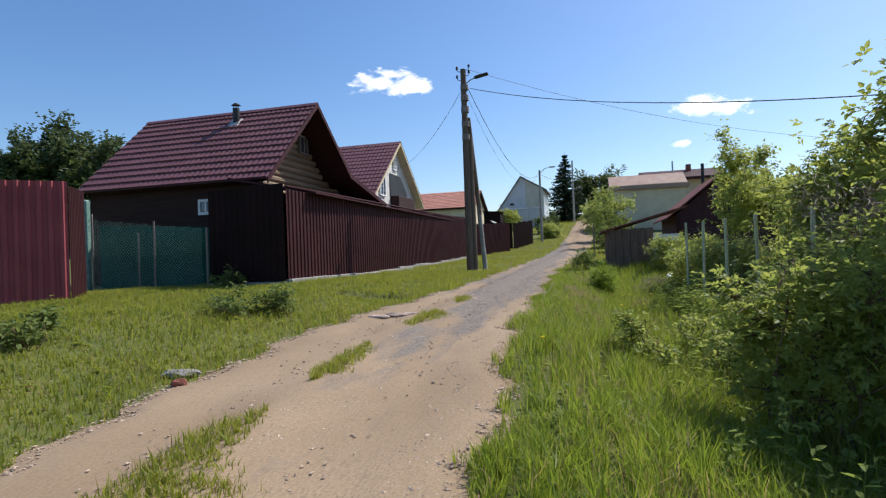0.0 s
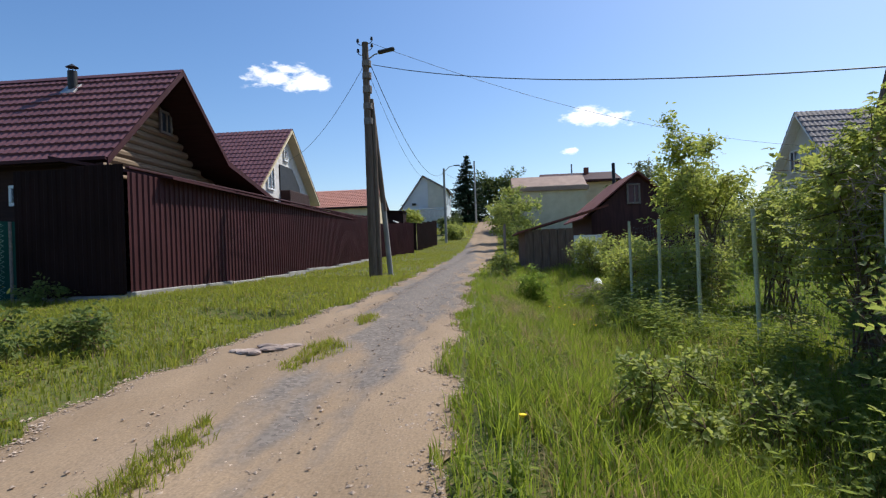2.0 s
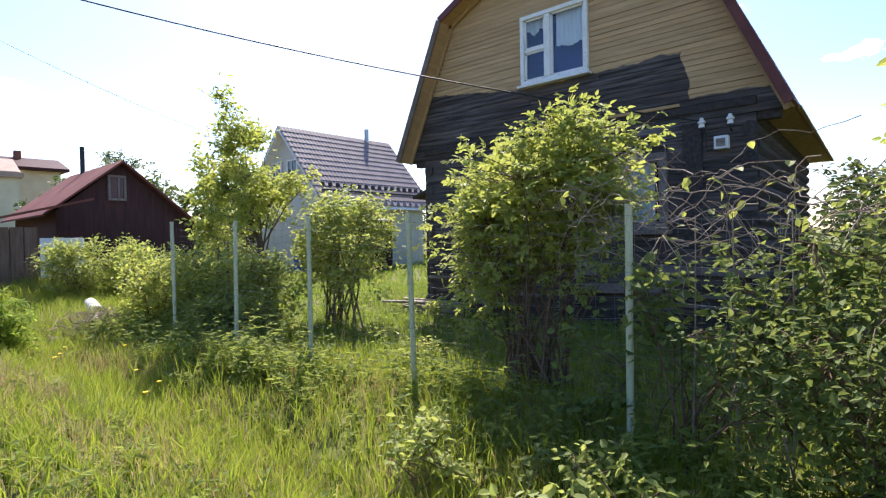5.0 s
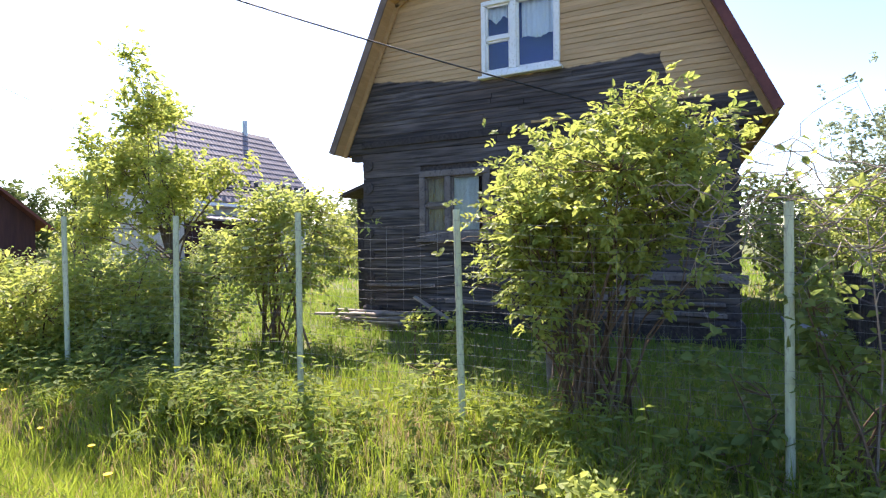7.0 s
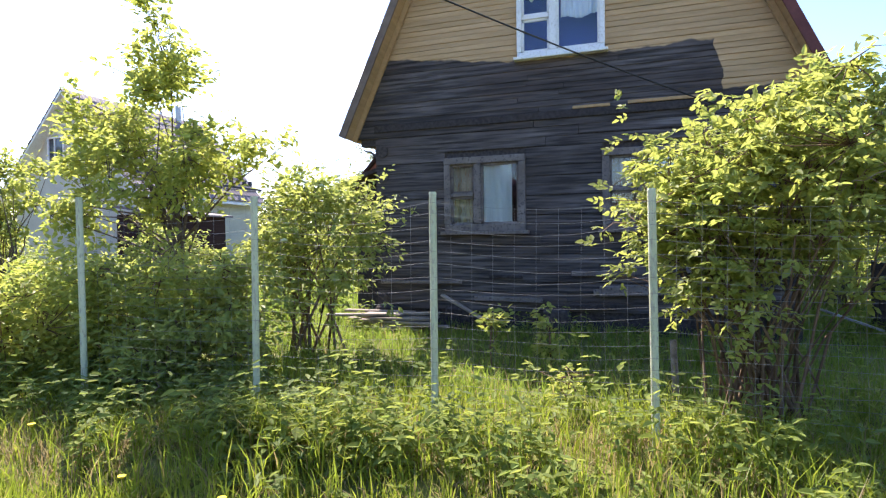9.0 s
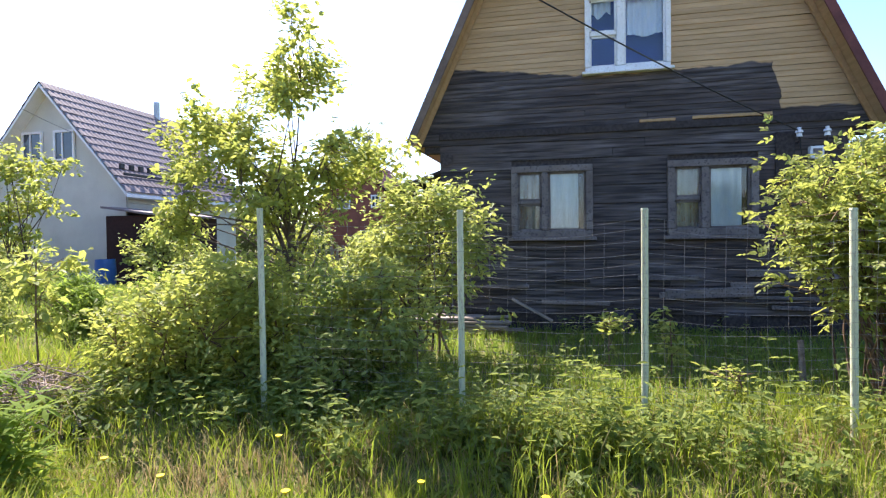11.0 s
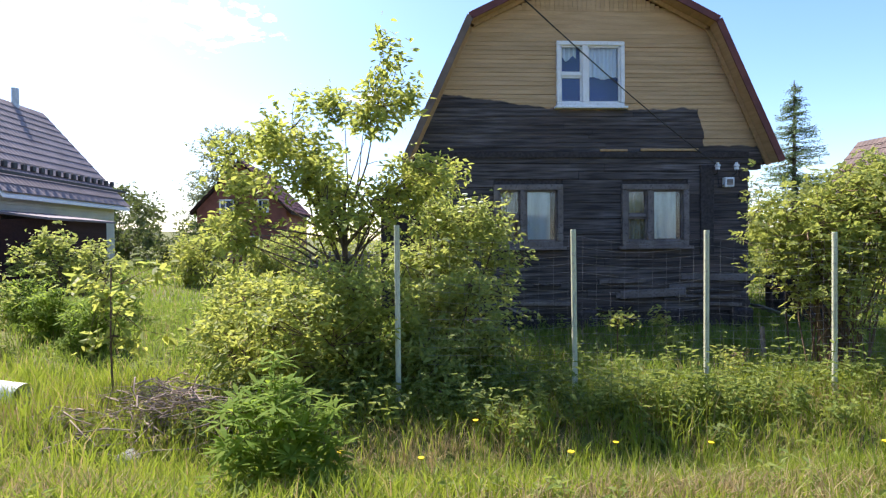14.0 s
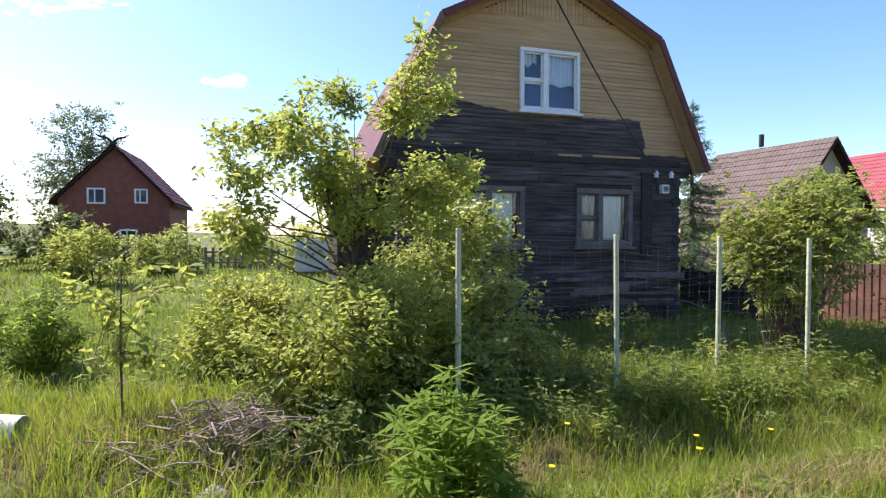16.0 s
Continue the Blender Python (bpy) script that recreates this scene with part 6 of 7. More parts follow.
shrub("yellow_bush", "low yellow-leaved bush leaning over the ditch", (1.8, 4.45), (1.8, 4.45, 0.72), (0.55, 0.7, 0.62), 620, 13, 0.052, L_ELDER, 55, 16, 0.01, 0.5, 0.35, feather=3)

# trees and bushes further off
for i, (x_, y_, z0, z1, r_, tw, sz, lm, lab) in enumerate((
        (1.6, 40.5, 2.0, 5.7, 1.7, 420, 0.16, L_BUSH, "small fruit tree beside the road"), (0.9, 47.0, 2.6, 5.4, 1.3, 260, 0.18, L_BUSH, "small leafy tree beside the road"),
        (3.0, 92, 7.5, 14.0, 3.2, 420, 0.36, L_FAR, "leafy tree at the top of the road"), (6.5, 96, 7.5, 12.5, 3.2, 360, 0.36, L_FAR, "leafy tree at the top of the road"),
        (-0.6, 92, 7.5, 13.6, 2.4, 360, 0.36, L_FAR, "leafy tree at the top of the road"), (10.5, 90, 6.0, 10.0, 3.0, 300, 0.36, L_FAR, "leafy tree behind the houses"),
        (-11.5, 95, 7, 10.5, 2.6, 260, 0.36, L_FAR, "leafy tree behind the houses"), (9.4, 37, 2.4, 7.0, 0.9, 200, 0.16, L_BIRCH, "slim pale birch behind the shed"),
        (13.5, 45, 1.5, 7.2, 2.6, 380, 0.28, L_FAR, "leafy tree behind the shed"), (10.0, 47, 1.5, 5.8, 2.2, 320, 0.28, L_FAR, "leafy tree behind the shed"),
        (24.0, 1.5, 1.2, 7.4, 3.0, 700, 0.17, L_BIRCH, "tall silvery willow behind the house"), (30.0, -4.0, 1.2, 6.4, 3.0, 500, 0.2, L_BIRCH, "tall silvery willow behind the house"),
        (43.5, 29.4, 3.0, 11.6, 2.7, 700, 0.22, L_BIRCH, "pale birch behind the red brick house"), (19, 50, 1.0, 5.6, 2.6, 300, 0.28, L_FAR, "leafy tree behind the garden"), (25, 52, 1.0, 6.2, 3.0, 320, 0.3, L_FAR, "leafy tree behind the garden"), (31, 46, 1.0, 5.4, 2.8, 300, 0.3, L_FAR, "leafy tree behind the garden"), (16, 58, 1.2, 6.4, 2.8, 300, 0.32, L_FAR, "leafy tree behind the garden"), (40, 36, 1.5, 6.0, 2.6, 360, 0.26, L_FAR, "leafy tree behind the garden"),
        (7.9, 23.4, 1.8, 4.1, 0.8, 170, 0.12, L_TREE, "young tree in the far garden"), (9.0, 25.0, 0.3, 1.9, 1.2, 260, 0.12, L_BUSH, "leafy green bush in the overgrown garden"),
        (13.0, 23.5, 0.3, 2.2, 1.4, 280, 0.13, L_BUSH, "leafy green bush in the overgrown garden"), (17.5, 21.5, 0.3, 2.2, 1.4, 280, 0.13, L_TREE, "leafy green bush in the overgrown garden"), (22.0, 20.0, 0.3, 2.2, 1.6, 300, 0.14, L_BUSH, "leafy green bush in the overgrown garden"),
        (25.0, 25.0, 0.3, 3.4, 1.8, 320, 0.16, L_FAR, "leafy green bush in the overgrown garden"), (26.0, 17.0, 0.3, 2.6, 1.8, 300, 0.15, L_TREE, "leafy green bush in the overgrown garden"), (21.0, 14.5, 0.3, 2.0, 1.3, 240, 0.13, L_BUSH, "leafy green bush in the overgrown garden"),
        (24.5, 30.5, 0.5, 4.0, 2.0, 320, 0.18, L_FAR, "leafy tree behind the garden"), (30, 31, 0.5, 5.2, 2.6, 380, 0.22, L_FAR, "leafy tree behind the garden"),
        (11.5, 5.6, 0.3, 2.8, 1.4, 300, 0.12, L_BUSH, "leafy green bush behind the log house"), (15.5, 6.0, 0.3, 3.2, 1.9, 360, 0.14, L_FAR, "leafy green bush behind the log house"), (18.5, 2.0, 0.3, 3.0, 2.0, 360, 0.15, L_TREE, "leafy green bush behind the log house"), (12.6, -0.5, 0.3, 2.6, 1.7, 340, 0.13, L_BUSH, "bush beside the neighbouring plot"), (8.5, 2.8, 0.2, 1.8, 1.2, 300, 0.11, L_TREE, "bush beside the neighbouring plot"), (10.5, -4.0, 0.2, 2.5, 1.6, 320, 0.13, L_BUSH, "bush beside the neighbouring plot"),
        (-3.6, 53.5, 2.4, 4.0, 1.0, 200, 0.17, L_BUSH, "leafy green bush beside the dirt road"), (-4.4, 60, 3.2, 5.2, 1.3, 220, 0.2, L_FAR, "leafy green bush beside the dirt road"), (-9.0, 66, 4.0, 6.3, 1.5, 240, 0.22, L_TREE, "bush before the grey house"), (2.6, 55, 2.8, 4.8, 1.3, 240, 0.2, L_FAR, "leafy green bush beside the dirt road"),
        (1.5, 33.5, 1.2, 3.0, 0.9, 220, 0.13, L_DARK, "dark juniper-like bush by the gate"), (1.5, 62, 3.5, 6.6, 1.6, 260, 0.22, L_FAR, "leafy green bush beside the dirt road"))):
    tr = ((x_, y_, z0 + (z1 - z0) * 0.35), 0.012 * (z1 - hz(x_, y_)) + 0.02) if z1 - z0 > 2.5 else None
    shrub("tree" if z1 > 4.5 else "garden_bush", lab, (x_, y_), (x_, y_, (z0 + z1) / 2), (r_, r_, (z1 - z0) / 2), tw, 11, sz, lm, 200 + i, 16, 0.02, 0.5, 0.35, 0.6, sz * 2.0, category="tree" if z1 > 4.5 else "bush", trunk=tr, barkmat=M_BARK)
rt = random.Random(8)
for i in range(26):
    x_, y_ = -58 - i * 1.25 + rt.uniform(-1.5, 1.5), 60 + (i % 3 - 1) * 4 + rt.uniform(-2, 2)
    top = rt.uniform(18.0, 21.0) + i * 0.12 - (3.5 if i % 2 else 0)
    pine = i % 2 == 0
    shrub("pine_tree" if pine else "wood_tree", "dark pine in the wood beyond the fence" if pine else "leafy tree in the wood beyond the fence", (x_, y_), (x_, y_, top * 0.6), (3.0, 3.0, top * 0.4), 420, 11, 0.55,
          L_PINE if pine else L_FAR, 300 + i, 14, 0.05, 0.4, 0.4, 0.6, 1.0, category="tree", trunk=((x_, y_, top * 0.6), 0.2), barkmat=M_BARK)
conifer("spruce_tree", "tall dark spruce at the top of the road", -3.2, 86, hz(-3.2, 86), 16.2, 3.9, 320, L_SPRUCE, 1.4, 0.55)
conifer("spruce_tree", "young spruce beside the log house", 11.57, 3.5, hz(11.57, 3.5), 6.15, 1.9, 321, L_YOUNG, 1.3, 0.17)

# saplings, stake and canes in the garden
for i, (x_, y_, top, r_, tw, sz) in enumerate(((4.84, 11.0, 0.75, 0.16, 22, 0.08), (4.7, 10.35, 0.85, 0.14, 22, 0.08), (2.9, 17.1, 1.75, 0.4, 42, 0.11), (3.4, 10.0, 0.45, 0.2, 24, 0.07))):
    z_ = hz(x_, y_)
    shrub("sapling", "thin young sapling standing in the grass", (x_, y_), (x_, y_, z_ + top * 0.62), (r_, r_, top * 0.42), tw, 8, sz, L_TREE, 400 + i, 7, 0.008, 0.3, 0.3, category="sapling", trunk=((x_, y_, z_ + top * 0.8), 0.012), twig_len=0.14)
st = tube_part("wooden_stake", [(np.array([(4.3, 9.13, hz(4.3, 9.13) - 0.1), (4.32, 9.16, hz(4.3, 9.13) + 0.55)]), [0.035, 0.03])], M_OLDWOOD, None, 8)
tagged(st, "grey wooden stake in the grass", "stake")

wtr = bmesh.new()
ring = [wtr.verts.new((1.05 + 0.32 * math.cos(a * 0.5236) * (1 + 0.2 * math.sin(3 * a)), 5.6 + 0.95 * math.sin(a * 0.5236), hz(1.05, 5.6) + 0.03)) for a in range(12)]
wtr.faces.new(ring)
tagged(part("ditch_water", wtr, M_WATER, None), "still dark water standing in the ditch", "water", kind="structure")

# bare vines over the fence beside the last post
rng = np.random.default_rng(5)
vine = thing("dry_vine", (2.75, 6.2, hz(2.75, 6.2)), "tangle of dry vine stems over the wire fence", "vine")
paths = []
for i in range(120):
    y0 = rng.uniform(5.5, 7.8)
    p = np.array([2.9 + rng.normal() * 0.14, y0, 1.78 + rng.normal() * 0.16])
    d = np.array([rng.normal() * 0.3, rng.choice([-1, 1]) * 1.0, rng.normal() * 0.5 + 0.25])
    pts = [p]
    for k in range(9):
        d = d + rng.normal(size=3) * 0.42 + np.array([0, 0, -0.16])
        d /= np.linalg.norm(d)
        q = pts[-1] + d * 0.085
        q[1] = max(q[1], 5.3)
        q[0] = min(max(q[0], 2.65), 3.3)
        pts.append(q)
    paths.append((np.array(pts), np.linspace(0.0042, 0.0018, len(pts)) * rng.uniform(0.7, 1.2)))
loose = len(paths)
for i in range(12):
    y0 = rng.uniform(5.2, 7.4)
    paths.append((np.array([(2.75, y0, hz(2.75, y0) - 0.02), (2.7 + rng.normal() * 0.06, y0 + rng.normal() * 0.1, 0.9), (2.8 + rng.normal() * 0.06, y0 + rng.normal() * 0.2, 1.75)]), [0.007, 0.006, 0.004]))
tube_part("stem", paths, M_DEADWOOD, vine, 5)
vp = np.concatenate([p[2:8] for p, _ in paths[:loose]])
v, t = leaves_at(rng, vp[rng.uniform(size=len(vp)) < 0.2], 0.075, 0.6, None, 0.7)
np_part("foliage", v, t, L_ELDER, vine)

# palm-leaved lupine clump by the road
lup = thing("lupine_clump", (0.45, 14.8, hz(0.45, 14.8)), "bushy clump with finger-like green leaves", "plant")
rng = np.random.default_rng(21)
paths, pos, dirs = [], [], []
b0 = np.array([0.45, 14.8, hz(0.45, 14.8) - 0.02])
for i in range(120):
    a, rr_ = rng.uniform(0, 6.283), 0.38 * math.sqrt(rng.uniform(0, 1))
    top = b0 + np.array([rr_ * math.cos(a), rr_ * math.sin(a), (0.85 - 0.9 * rr_) * rng.uniform(0.2, 1.2)])
    paths.append((np.array([b0 + (top - b0) * np.array([0.25, 0.25, 0]), (b0 + top) / 2, top]), [0.005, 0.004, 0.003]))
    for k in range(9):
        w = k / 9 * 6.283 + a
        pos.append(top)
        dirs.append((math.cos(w), math.sin(w), rng.uniform(-0.5, 0.6)))
pos, dirs = np.array(pos), np.array(dirs)
sd = np.cross(dirs, [0, 0, 1.0])
sd /= np.linalg.norm(sd, axis=1)[:, None]
L = 0.14 * rng.uniform(0.8, 1.2, len(pos))[:, None]
V = np.stack([pos, pos + dirs * L * 0.55 + sd * 0.017, pos + dirs * L * 0.55 - sd * 0.017, pos + dirs * L + [0, 0, -0.012]], 1).reshape(-1, 3)
T = (np.arange(len(pos))[:, None, None] * 4 + np.array([(0, 1, 2), (1, 3, 2)])[None]).reshape(-1, 3)
tube_part("stem", paths, L_HEMP, lup, 3)
np_part("foliage", V, T, L_HEMP, lup)

for i, (x_, y_) in enumerate(((5.5, 19.3), (6.5, 20.4), (4.9, 18.4), (7.2, 19.2))):
    copy_thing(lup, Matrix.Translation((x_, y_, hz(x_, y_))) @ Matrix.Rotation(i * 1.3, 4, 'Z'))

# heap of dead branches and the things beside it
heap = thing("brushwood_heap", (1.95, 16.1, hz(1.95, 16.1)), "heap of dry grey-brown branches", "brushwood")
rng = np.random.default_rng(31)
for i in range(210):
    c = np.array([1.95 + rng.normal() * 0.22, 16.15 + rng.normal() * 0.36, 0.0])
    c[2] = hz(c[0], c[1]) + rng.uniform(0.03, 0.42) * max(0.15, 1 - abs(c[1] - 16.1) / 1.3)
    d = np.array([rng.normal() * 0.6, rng.normal(), rng.normal() * 0.22])
    d /= np.linalg.norm(d)
    L = rng.uniform(0.2, 0.7)
    pts = np.array([c - d * L / 2, c - d * L / 6 + rng.normal(size=3) * 0.05, c + d * L / 5 + rng.normal(size=3) * 0.06, c + d * L / 2 + rng.normal(size=3) * 0.1])
    pts[:, 2] = np.maximum(pts[:, 2], height(pts[:, 0], pts[:, 1]) + 0.01)
    tube_part("branch", [(pts, np.array([0.009, 0.007, 0.0045, 0.002]) * rng.uniform(0.35, 1.2))], M_DEADWOOD, heap, 5)
br = tube_part("fallen_branch", [(np.array([(2.9, 15.6, hz(2.9, 15.6) + 0.05), (2.7, 15.5, 0.75), (2.6, 15.35, 0.98), (2.62, 15.3, 1.1)]), [0.03, 0.024, 0.016, 0.01])], M_BARK, None, 7)
tagged(br, "dark broken branch rising from the bushes", "branch")


def rock(name, label, x, y, size, seed, material=M_STONE, sink=0.25):
    rr_ = np.random.default_rng(seed)
    bm = bmesh.new()
    bmesh.ops.create_icosphere(bm, subdivisions=2, radius=1)
    for v in bm.verts:
        k = 1 + 0.22 * math.sin(v.co.x * 3 + seed) * math.cos(v.co.y * 4 + seed) + rr_.uniform(-0.08, 0.08)
        v.co = Vector((v.co.x * size[0] * k, v.co.y * size[1] * k, v.co.z * size[2] * k))
    bmesh.ops.translate(bm, verts=bm.verts, vec=(x, y, hz(x, y) + size[2] * (1 - sink)))
    ob = part(name, bm, material, None)
    tagged(ob, label, "stone")
    return ob


rock("rock", "pale rounded stone beside the brushwood", 1.4, 16.2, (0.10, 0.11, 0.08), 3, M_CONCRETE)
rock("rock", "grey stone lump at the road edge", -4.3, 4.9, (0.24, 0.13, 0.05), 5, M_STONE)
rock("rock", "reddish stone on the road edge", -4.0, 4.55, (0.08, 0.07, 0.05), 6, M_REDBRICK)
pip = tube_part("white_pipe", [(np.array([(2.6, 18.6, hz(2.6, 18.6) + 0.12), (2.45, 17.7, hz(2.45, 17.7) + 0.12)]), 0.12)], M_WHITESHEET, None, 16)
tagged(pip, "short white plastic pipe lying in the grass", "pipe")
for i, (x_, y_, sx_, sy_) in enumerate(((-3.5, 9.0, 0.17, 0.12), (-3.22, 9.1, 0.2, 0.11), (-3.36, 9.28, 0.16, 0.1), (-3.66, 9.02, 0.1, 0.09), (-3.02, 9.2, 0.15, 0.1), (-3.38, 8.9, 0.09, 0.07))):
    sl = rock("stone_slab", "broken flat brown stone lying on the road", x_, y_, (sx_, sy_, 0.032), 40 + i, M_SLABSTONE, 0.1)
    tagged(sl, "broken flat brown stone lying on the road", "stone", "broken stones on the road")

# dandelions
for i, (x_, y_) in enumerate(((1.5, 13.44), (1.1, 14.5), (1.25, 12.35), (0.9, 13.9), (1.2, 11.6), (0.6, 12.9), (-0.35, 5.7), (0.7, 10.6))):
    z_ = hz(x_, y_)
    dd = thing("dandelion", (x_, y_, z_), "yellow dandelion on a thin stalk in the grass", "flower", "dandelions in the verge")
    tube_part("stalk", [(np.array([(x_, y_, z_ - 0.02), (x_ + 0.02, y_, z_ + 0.16), (x_, y_ + 0.02, z_ + 0.3)]), 0.0035)], L_GRASS, dd, 5)
    bm = bmesh.new()
    bmesh.ops.create_cone(bm, segments=12, radius1=0.008, radius2=0.024, depth=0.018, cap_ends=True, matrix=Matrix.Translation((x_, y_ + 0.02, z_ + 0.31)))
    part("flower_head", bm, M_DANDELION, dd)
# clutter in the far garden
tub = tube_part("blue_barrel", [(np.array([(12.2, 25.2, hz(12.2, 25.2)), (12.2, 25.2, hz(12.2, 25.2) + 0.45), (12.2, 25.2, hz(12.2, 25.2) + 0.9)]), [0.27, 0.3, 0.27])], M_BLUE, None, 16)
tagged(tub, "blue plastic barrel beside the annexe", "barrel")
wf = thing("garden_fence", (20.5, 17, hz(20.5, 17)), "low grey paling fence at the end of the garden", "fence")
for k in range(36):
    y_ = 13.0 + k * 0.3
    part("paling", box((23.0, y_, hz(23.0, y_) + 0.5), (0.03, 0.11, 1.0), 0.006), M_OLDWOOD, wf)
for zz in (0.35, 0.8):
    part("rail", box((23.04, 18.3, hz(23, 18) + zz), (0.04, 10.8, 0.08), 0.006), M_OLDWOOD, wf)
gh = part("plastic_board", box((20.0, 13.6, hz(20, 13.6) + 0.8), (0.05, 3.0, 1.3), 0.01), M_WHITESHEET, None)
tagged(gh, "white plastic board standing in the far garden", "board")
# weeds on the far verge
for i, (x_, y_, r_, h_) in enumerate(((-5.9, 8.05, 0.38, 0.42), (-5.35, 8.7, 0.3, 0.55), (-6.4, 4.7, 0.3, 0.45), (-9.3, 12.6, 0.4, 0.5), (-0.1, 18.6, 0.4, 0.7))):
    shrub("weed_clump", "dark leafy weed clump in the grass", (x_, y_), (x_, y_, hz(x_, y_) + h_ * 0.5), (r_, r_, h_ * 0.5), 80, 10, 0.08, L_DARK, 500 + i, 12, 0.005, 0.4, 0.3, 0.5, category="weed")


# ---- grass, undergrowth and gravel, far too many to count ----
def blades(rng, x, y, hgt, wid, lean=0.45):
    n = len(x)
    b = np.stack([x, y, height(x, y) - 0.015], 1)
    a = rng.uniform(0, 6.283, n)
    side = np.stack([np.cos(a), np.sin(a), np.zeros(n)], 1) * wid[:, None] * 0.5
    la = rng.uniform(0, 6.283, n)
    ln = np.stack([np.cos(la), np.sin(la), np.zeros(n)], 1) * (hgt * rng.uniform(0.1, 1, n) * lean)[:, None]
    up = np.zeros((n, 3))
    up[:, 2] = hgt
    mid = b + up * 0.55 + ln * 0.3
    tip = b + up * (1 - 0.25 * rng.uniform(0, 1, n))[:, None] + ln
    V = np.stack([b - side, b + side, mid - side * 0.8, mid + side * 0.8, tip], 1).reshape(-1, 3)
    T = (np.arange(n)[:, None, None] * 5 + np.array([(0, 1, 3), (0, 3, 2), (2, 3, 4)])[None]).reshape(-1, 3)
    return V, T


def grass(name, label, box_, n, hfun, wid, material, seed, keep, lean=0.45, clump=0.0):
    rng = np.random.default_rng(seed)
    x, y = rng.uniform(box_[0], box_[1], n), rng.uniform(box_[2], box_[3], n)
    if clump > 0:
        cx, cy = np.round(x / clump) * clump, np.round(y / clump) * clump
        k = 0.65
        jx, jy = np.sin(cx * 91.7 + cy * 37.1) * clump * 0.5, np.cos(cx * 53.3 + cy * 71.9) * clump * 0.5
        x, y = x + (cx + jx - x) * k * rng.uniform(0, 1, n), y + (cy + jy - y) * k * rng.uniform(0, 1, n)
    ok = keep(x, y, rng)
    x, y = x[ok], y[ok]
    h = hfun(x, y) * rng.uniform(0.55, 1.25, len(x))
    v, t = blades(rng, x, y, h, wid * rng.uniform(0.6, 1.3, len(x)), lean)
    ob = np_part(name, v, t, material)
    return tagged(ob, label, "grass", kind="stuff")


er_ = lambda y: np.interp(y, EDGE_Y, EDGE_R) + jag(y, 4.0)
el_ = lambda y: np.interp(y, EDGE_Y, EDGE_L) + jag(y, 1.0)
not_house = lambda x, y: ~((x > 7.4) & (x < 14.6) & (y > 7.3) & (y < 13.7))
patch = lambda x, y, s: wobble(x, y, 1.3, s) * 0.6 + wobble(x, y, 3.1, s + 2) * 0.4

grass("verge_grass", "tall fresh green grass on the verge", (-1.3, 1.6, -2.5, 20), 135000, lambda x, y: np.interp(y, [0, 7, 10, 20], [0.32, 0.30, 0.21, 0.22]) + 0.12 * patch(x, y, 1.0) - 0.12 * np.exp(-((x - er_(y)) / 0.2) ** 2), 0.009, L_GRASS, 601,
      lambda x, y, r: (x > er_(y) - 0.06) & (x < er_(y) + 2.3) & (r.uniform(size=len(x)) < np.interp(y, [0, 7, 10], [0.6, 0.55, 0.42]) + 0.7 * patch(x, y, 5.0)), 0.7, 0.18)
grass("dry_verge_grass", "straw-coloured dry grass low in the verge", (-0.6, 3.2, -1, 18), 85000, lambda x, y: 0.19 + 0.06 * patch(x, y, 2.0), 0.006, L_DRY, 602,
      lambda x, y, r: (x > er_(y) + 0.5) & (r.uniform(size=len(x)) < np.interp(y, [2, 7, 9], [0.15, 0.4, 0.5]) + 1.0 * patch(x, y, 8.0)), 1.1, 0.2)
grass("ditch_grass", "mixed grass in the ditch and along the wire fence", (0.4, 3.6, -2, 22), 95000, lambda x, y: 0.33 + 0.2 * patch(x, y, 3.0), 0.008, L_GRASS, 603,
      lambda x, y, r: (x > er_(y) + 1.2) & (r.uniform(size=len(x)) < 0.5 + 0.6 * patch(x, y, 6.0)), 0.6, 0.2)
grass("garden_grass", "long sunlit grass of the neglected garden", (3.4, 11, 0, 26), 95000, lambda x, y: 0.24 + 0.10 * patch(x, y, 4.0), 0.010, L_GARDEN, 604,
      lambda x, y, r: not_house(x, y) & (r.uniform(size=len(x)) < 0.75 + 0.4 * patch(x, y, 7.0)), 0.6, 0.25)
grass("far_garden_grass", "grass of the far garden", (10, 34, -14, 34), 60000, lambda x, y: 0.22 + 0.08 * patch(x, y, 4.0), 0.03, L_GARDEN, 605, lambda x, y, r: not_house(x, y), 0.6, 0.4)
grass("left_verge_grass", "short green grass between the road and the fences", (-13.5, -2.4, -3, 20), 210000, lambda x, y: 0.135 + 0.07 * patch(x, y, 5.0), 0.012, L_LAWN, 606,
      lambda x, y, r: (x < el_(y) + 0.04) & ((x > -7.7) | (y < 12.8)) & (r.uniform(size=len(x)) < 0.75 + 0.4 * patch(x, y, 9.0)), 0.7, 0.14)
grass("upper_verge_grass", "short green grass along the upper road", (-8, 5, 20, 60), 60000, lambda x, y: 0.12 + 0.05 * patch(x, y, 5.0), 0.025, L_LAWN, 607,
      lambda x, y, r: ((x < el_(y)) & (x > -7.5 + np.clip(y - 36, 0, 12) * 0.22)) | (x > er_(y)), 0.7, 0.25)
grass("hill_grass", "grass along the top of the road", (-14, 14, 60, 100), 26000, lambda x, y: 0.22 + 0 * x, 0.06, L_LAWN, 608, lambda x, y, r: (x < el_(y)) | (x > er_(y)), 0.7, 0.4)
MID_Y, MID_X = [1, 2, 3.5, 6.3, 9, 14, 20], [-2.1, -2.2, -2.45, -2.65, -2.5, -2.25, -2.0]
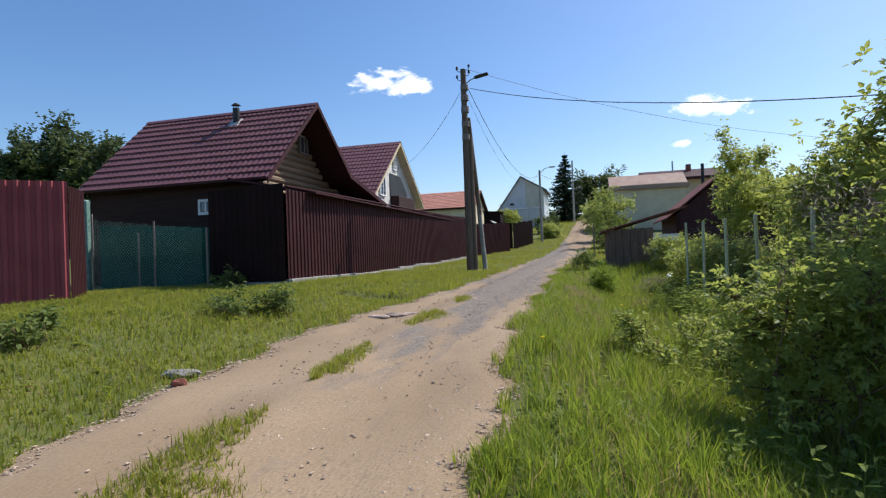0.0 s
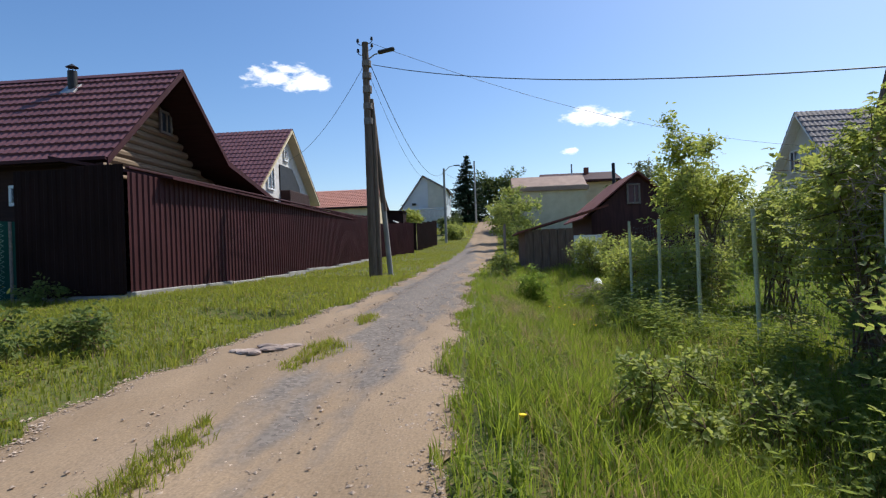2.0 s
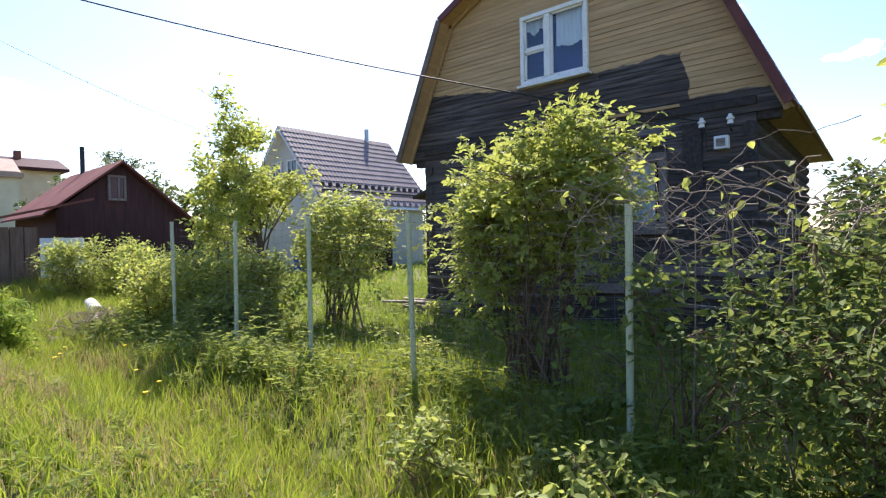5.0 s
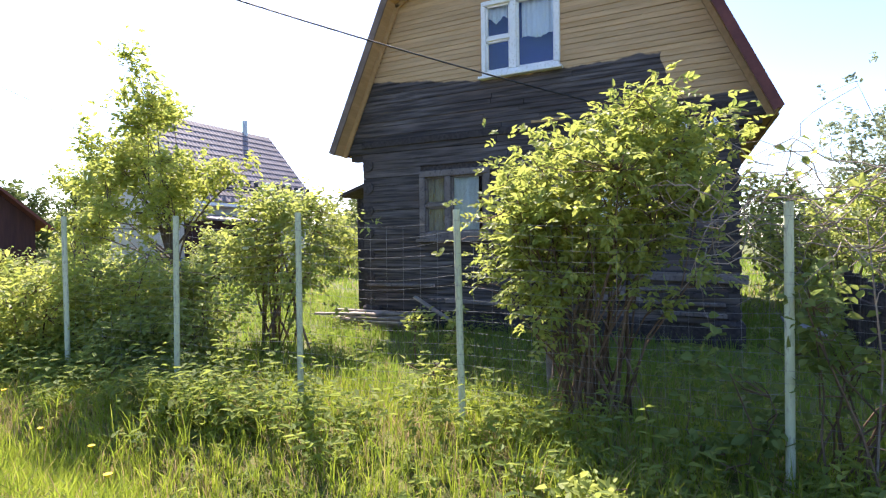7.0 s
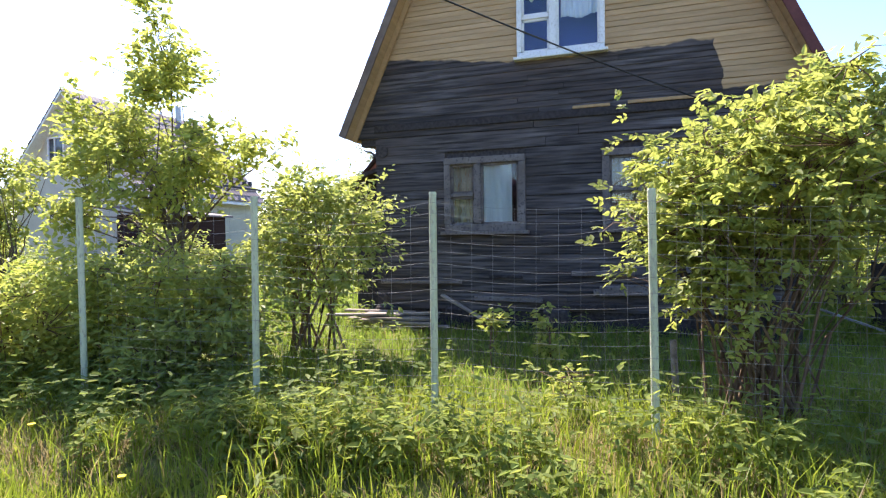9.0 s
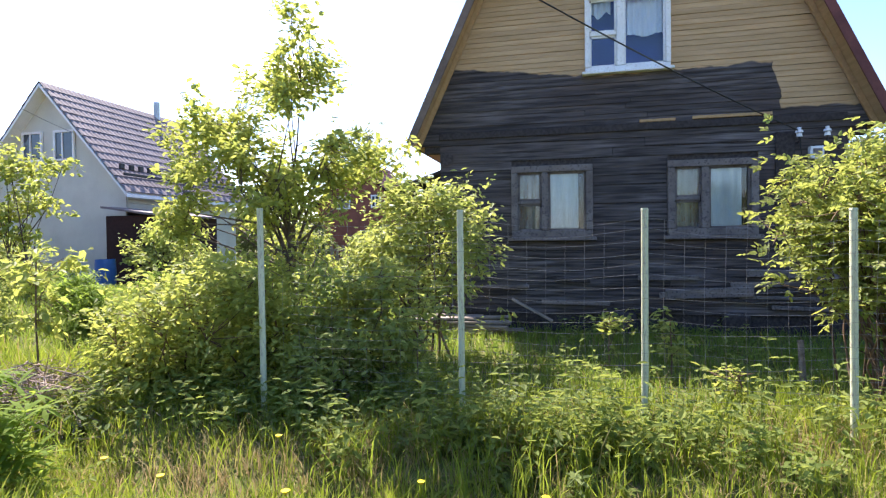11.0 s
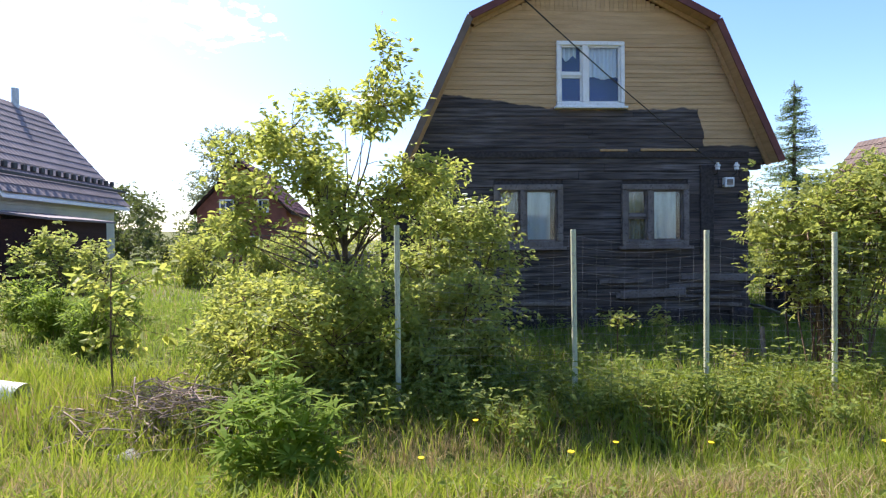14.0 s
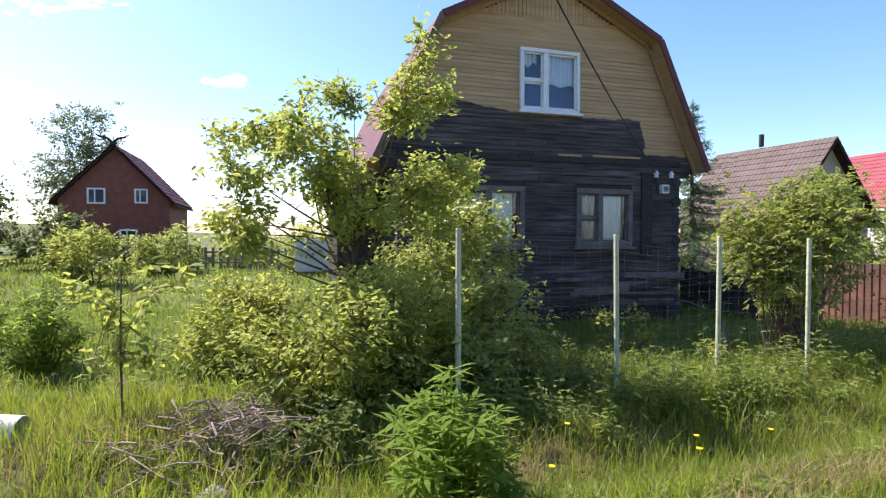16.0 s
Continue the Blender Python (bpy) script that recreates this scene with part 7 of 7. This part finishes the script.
MID_W = ([1, 2.5, 3.4, 3.8, 4.6, 5.0, 6.0, 6.4, 7.7, 8.0, 9.0, 9.3, 10.4, 10.7, 11.2, 11.5, 18], [0.75, 0.65, 0.35, 0, 0, 0.36, 0.3, 0, 0, 0.34, 0.3, 0, 0, 0.24, 0.2, 0, 0])
grass("track_grass", "thin grass strip between the wheel tracks", (-3.4, -1.4, 0.5, 18), 110000, lambda x, y: 0.12 + 0.05 * patch(x, y, 5.0), 0.009, L_LAWN, 609,
      lambda x, y, r: np.abs(x - np.interp(y, MID_Y, MID_X)) < np.interp(y, *MID_W) * (0.75 + 0.5 * wobble(x, y, 2.3, 3.0)) * r.uniform(0.3, 1.1, len(x)), 0.6, 0.12)



def weeds(name, label, box_, n, top, size, material, seed, keep, width=0.44, per=12):
    """Upright weeds: a thin stalk with crosswise pairs of spreading leaves, smaller to the top, joined."""
    rng = np.random.default_rng(seed)
    x, y = rng.uniform(box_[0], box_[1], n), rng.uniform(box_[2], box_[3], n)
    ok = keep(x, y, rng)
    x, y = x[ok], y[ok]
    m = len(x)
    h = top * np.clip(np.exp(rng.normal(size=m) * 0.42) * 0.72, 0.25, 1.5) * (0.85 + 0.5 * patch(x, y, 2.0))
    k = np.arange(per) // 2
    s = 0.16 + 0.84 * (k + 0.5 * rng.uniform(0, 1, (m, per))) / (per // 2)
    turn = rng.uniform(0, 6.283, (m, 1)) + k * 1.57 + (np.arange(per) % 2) * math.pi + rng.normal(size=(m, per)) * 0.35
    lean = rng.normal(size=(m, 2)) * 0.14
    root = np.stack([x, y, height(x, y)], 1)
    p = np.repeat(root[:, None], per, 1)
    p[..., :2] += lean[:, None] * (s ** 2)[..., None]
    p[..., 2] += h[:, None] * s
    d = np.stack([np.cos(turn), np.sin(turn), 0.5 * s - 0.15 + 0.2 * rng.normal(size=(m, per))], -1).reshape(-1, 3)
    d = unit(d)
    upv = rng.normal(size=d.shape) * 0.25
    upv[:, 2] += 1
    sd = unit(np.cross(d, upv))
    L = (size * (1.35 - 0.75 * np.abs(s - 0.45)) * rng.uniform(0.7, 1.3, (m, per))).reshape(-1, 1)
    v, q = leaf_blades(p.reshape(-1, 3), d, sd, np.cross(sd, d), L, L * width * 0.5, 0.3, 0.22)
    tip = root + np.concatenate([lean, h[:, None]], 1)
    w = np.array([0.003, 0.003, 0])
    st_ = np.stack([root - w, root + w, tip + w * 0.5, tip - w * 0.5], 1).reshape(-1, 3)
    q = np.concatenate([q, np.arange(4 * m).reshape(-1, 4) + len(v)])
    return tagged(np_part(name, np.concatenate([v, st_]), q, material), label, "weeds", kind="stuff")


weeds("fence_weeds", "leafy raspberry and nettle weeds along the fence foot", (1.5, 3.3, 6.5, 16), 1500, 0.55, 0.075, L_WEED, 701,
      lambda x, y, r: r.uniform(size=len(x)) < np.interp(y, [6.5, 9.6, 10.6, 16], [0.0, 0.0, 0.25, 0.3]) + 1.1 * patch(x, y, 3.0) + 0.3 * np.exp(-((x - 2.25) / 0.4) ** 2) - 0.5 * (x < 1.75))
weeds("shade_weeds", "dark leafy weeds along the fence foot", (1.5, 3.1, 7, 16), 1300, 0.45, 0.07, L_DARK, 706,
      lambda x, y, r: r.uniform(size=len(x)) < np.interp(y, [7, 9.5, 10.5, 16], [0.05, 0.1, 0.35, 0.4]) + 1.2 * patch(x, y, 13.0) - 0.5 * (x < 1.8))
weeds("ditch_weeds", "dark leafy weeds filling the ditch", (0.8, 3.4, -1.5, 7.2), 2300, 0.5, 0.062, L_WEED, 702, lambda x, y, r: r.uniform(size=len(x)) < 0.35 + 1.1 * patch(x, y, 6.0) - 0.35 * (x < 1.2))
weeds("verge_weeds", "low broad-leaved weeds in the verge", (-0.6, 2.2, 1, 19), 1500, 0.17, 0.06, L_WEED, 703, lambda x, y, r: (x > er_(y) + 0.1) & (r.uniform(size=len(x)) < 0.45 + 0.9 * patch(x, y, 11.0)))
weeds("garden_weeds", "leafy weeds in the garden grass", (3.2, 9.5, 2, 24), 1500, 0.3, 0.075, L_WEED, 704, lambda x, y, r: not_house(x, y) & (r.uniform(size=len(x)) < 0.35 + 0.9 * patch(x, y, 14.0)))
weeds("left_weeds", "low broad-leaved weeds on the far verge", (-12, -4.2, 0, 20), 1500, 0.11, 0.055, L_LAWN, 705, lambda x, y, r: (x < el_(y)) & ((x > -7.6) | (y < 12.7)) & (r.uniform(size=len(x)) < 0.45 + 0.9 * patch(x, y, 4.0)))

# loose stones on the road and its edges
rng = np.random.default_rng(801)
n = 22000
y = rng.uniform(-1, 24, n)
u = rng.uniform(0, 1, n)
u = np.where(rng.uniform(size=n) < 0.6, np.where(rng.uniform(size=n) < 0.6, 1 - 0.17 * rng.uniform(0, 1, n) ** 1.4, 0.07 * rng.uniform(0, 1, n)), np.clip(0.5 + rng.normal(size=n) * 0.12, 0, 1))
x = el_(y) * (1 - u) + er_(y) * u
sz = 0.006 + 0.016 * rng.uniform(0, 1, n) ** 3.4
octa = np.array([(1, 0, 0), (0, 1, 0), (-1, 0, 0), (0, -1, 0), (0, 0, 0.42), (0, 0, -0.7)], float)
ot = np.array([(0, 1, 4), (1, 2, 4), (2, 3, 4), (3, 0, 4), (1, 0, 5), (2, 1, 5), (3, 2, 5), (0, 3, 5)])
an = rng.uniform(0, 6.283, n)
co, si = np.cos(an), np.sin(an)
ov = octa[None] * (1 + 0.5 * rng.uniform(-1, 1, (n, 6, 1))) * sz[:, None, None]
V = np.stack([ov[..., 0] * co[:, None] - ov[..., 1] * si[:, None] + x[:, None], ov[..., 0] * si[:, None] + ov[..., 1] * co[:, None] + y[:, None],
              ov[..., 2] + (height(x, y) + 0.017)[:, None]], -1).reshape(-1, 3)
T = (np.arange(n)[:, None, None] * 6 + ot[None]).reshape(-1, 3)
tagged(np_part("gravel", V, T, M_GRAVEL), "loose gravel and small stones on the dirt road", "gravel", kind="stuff")
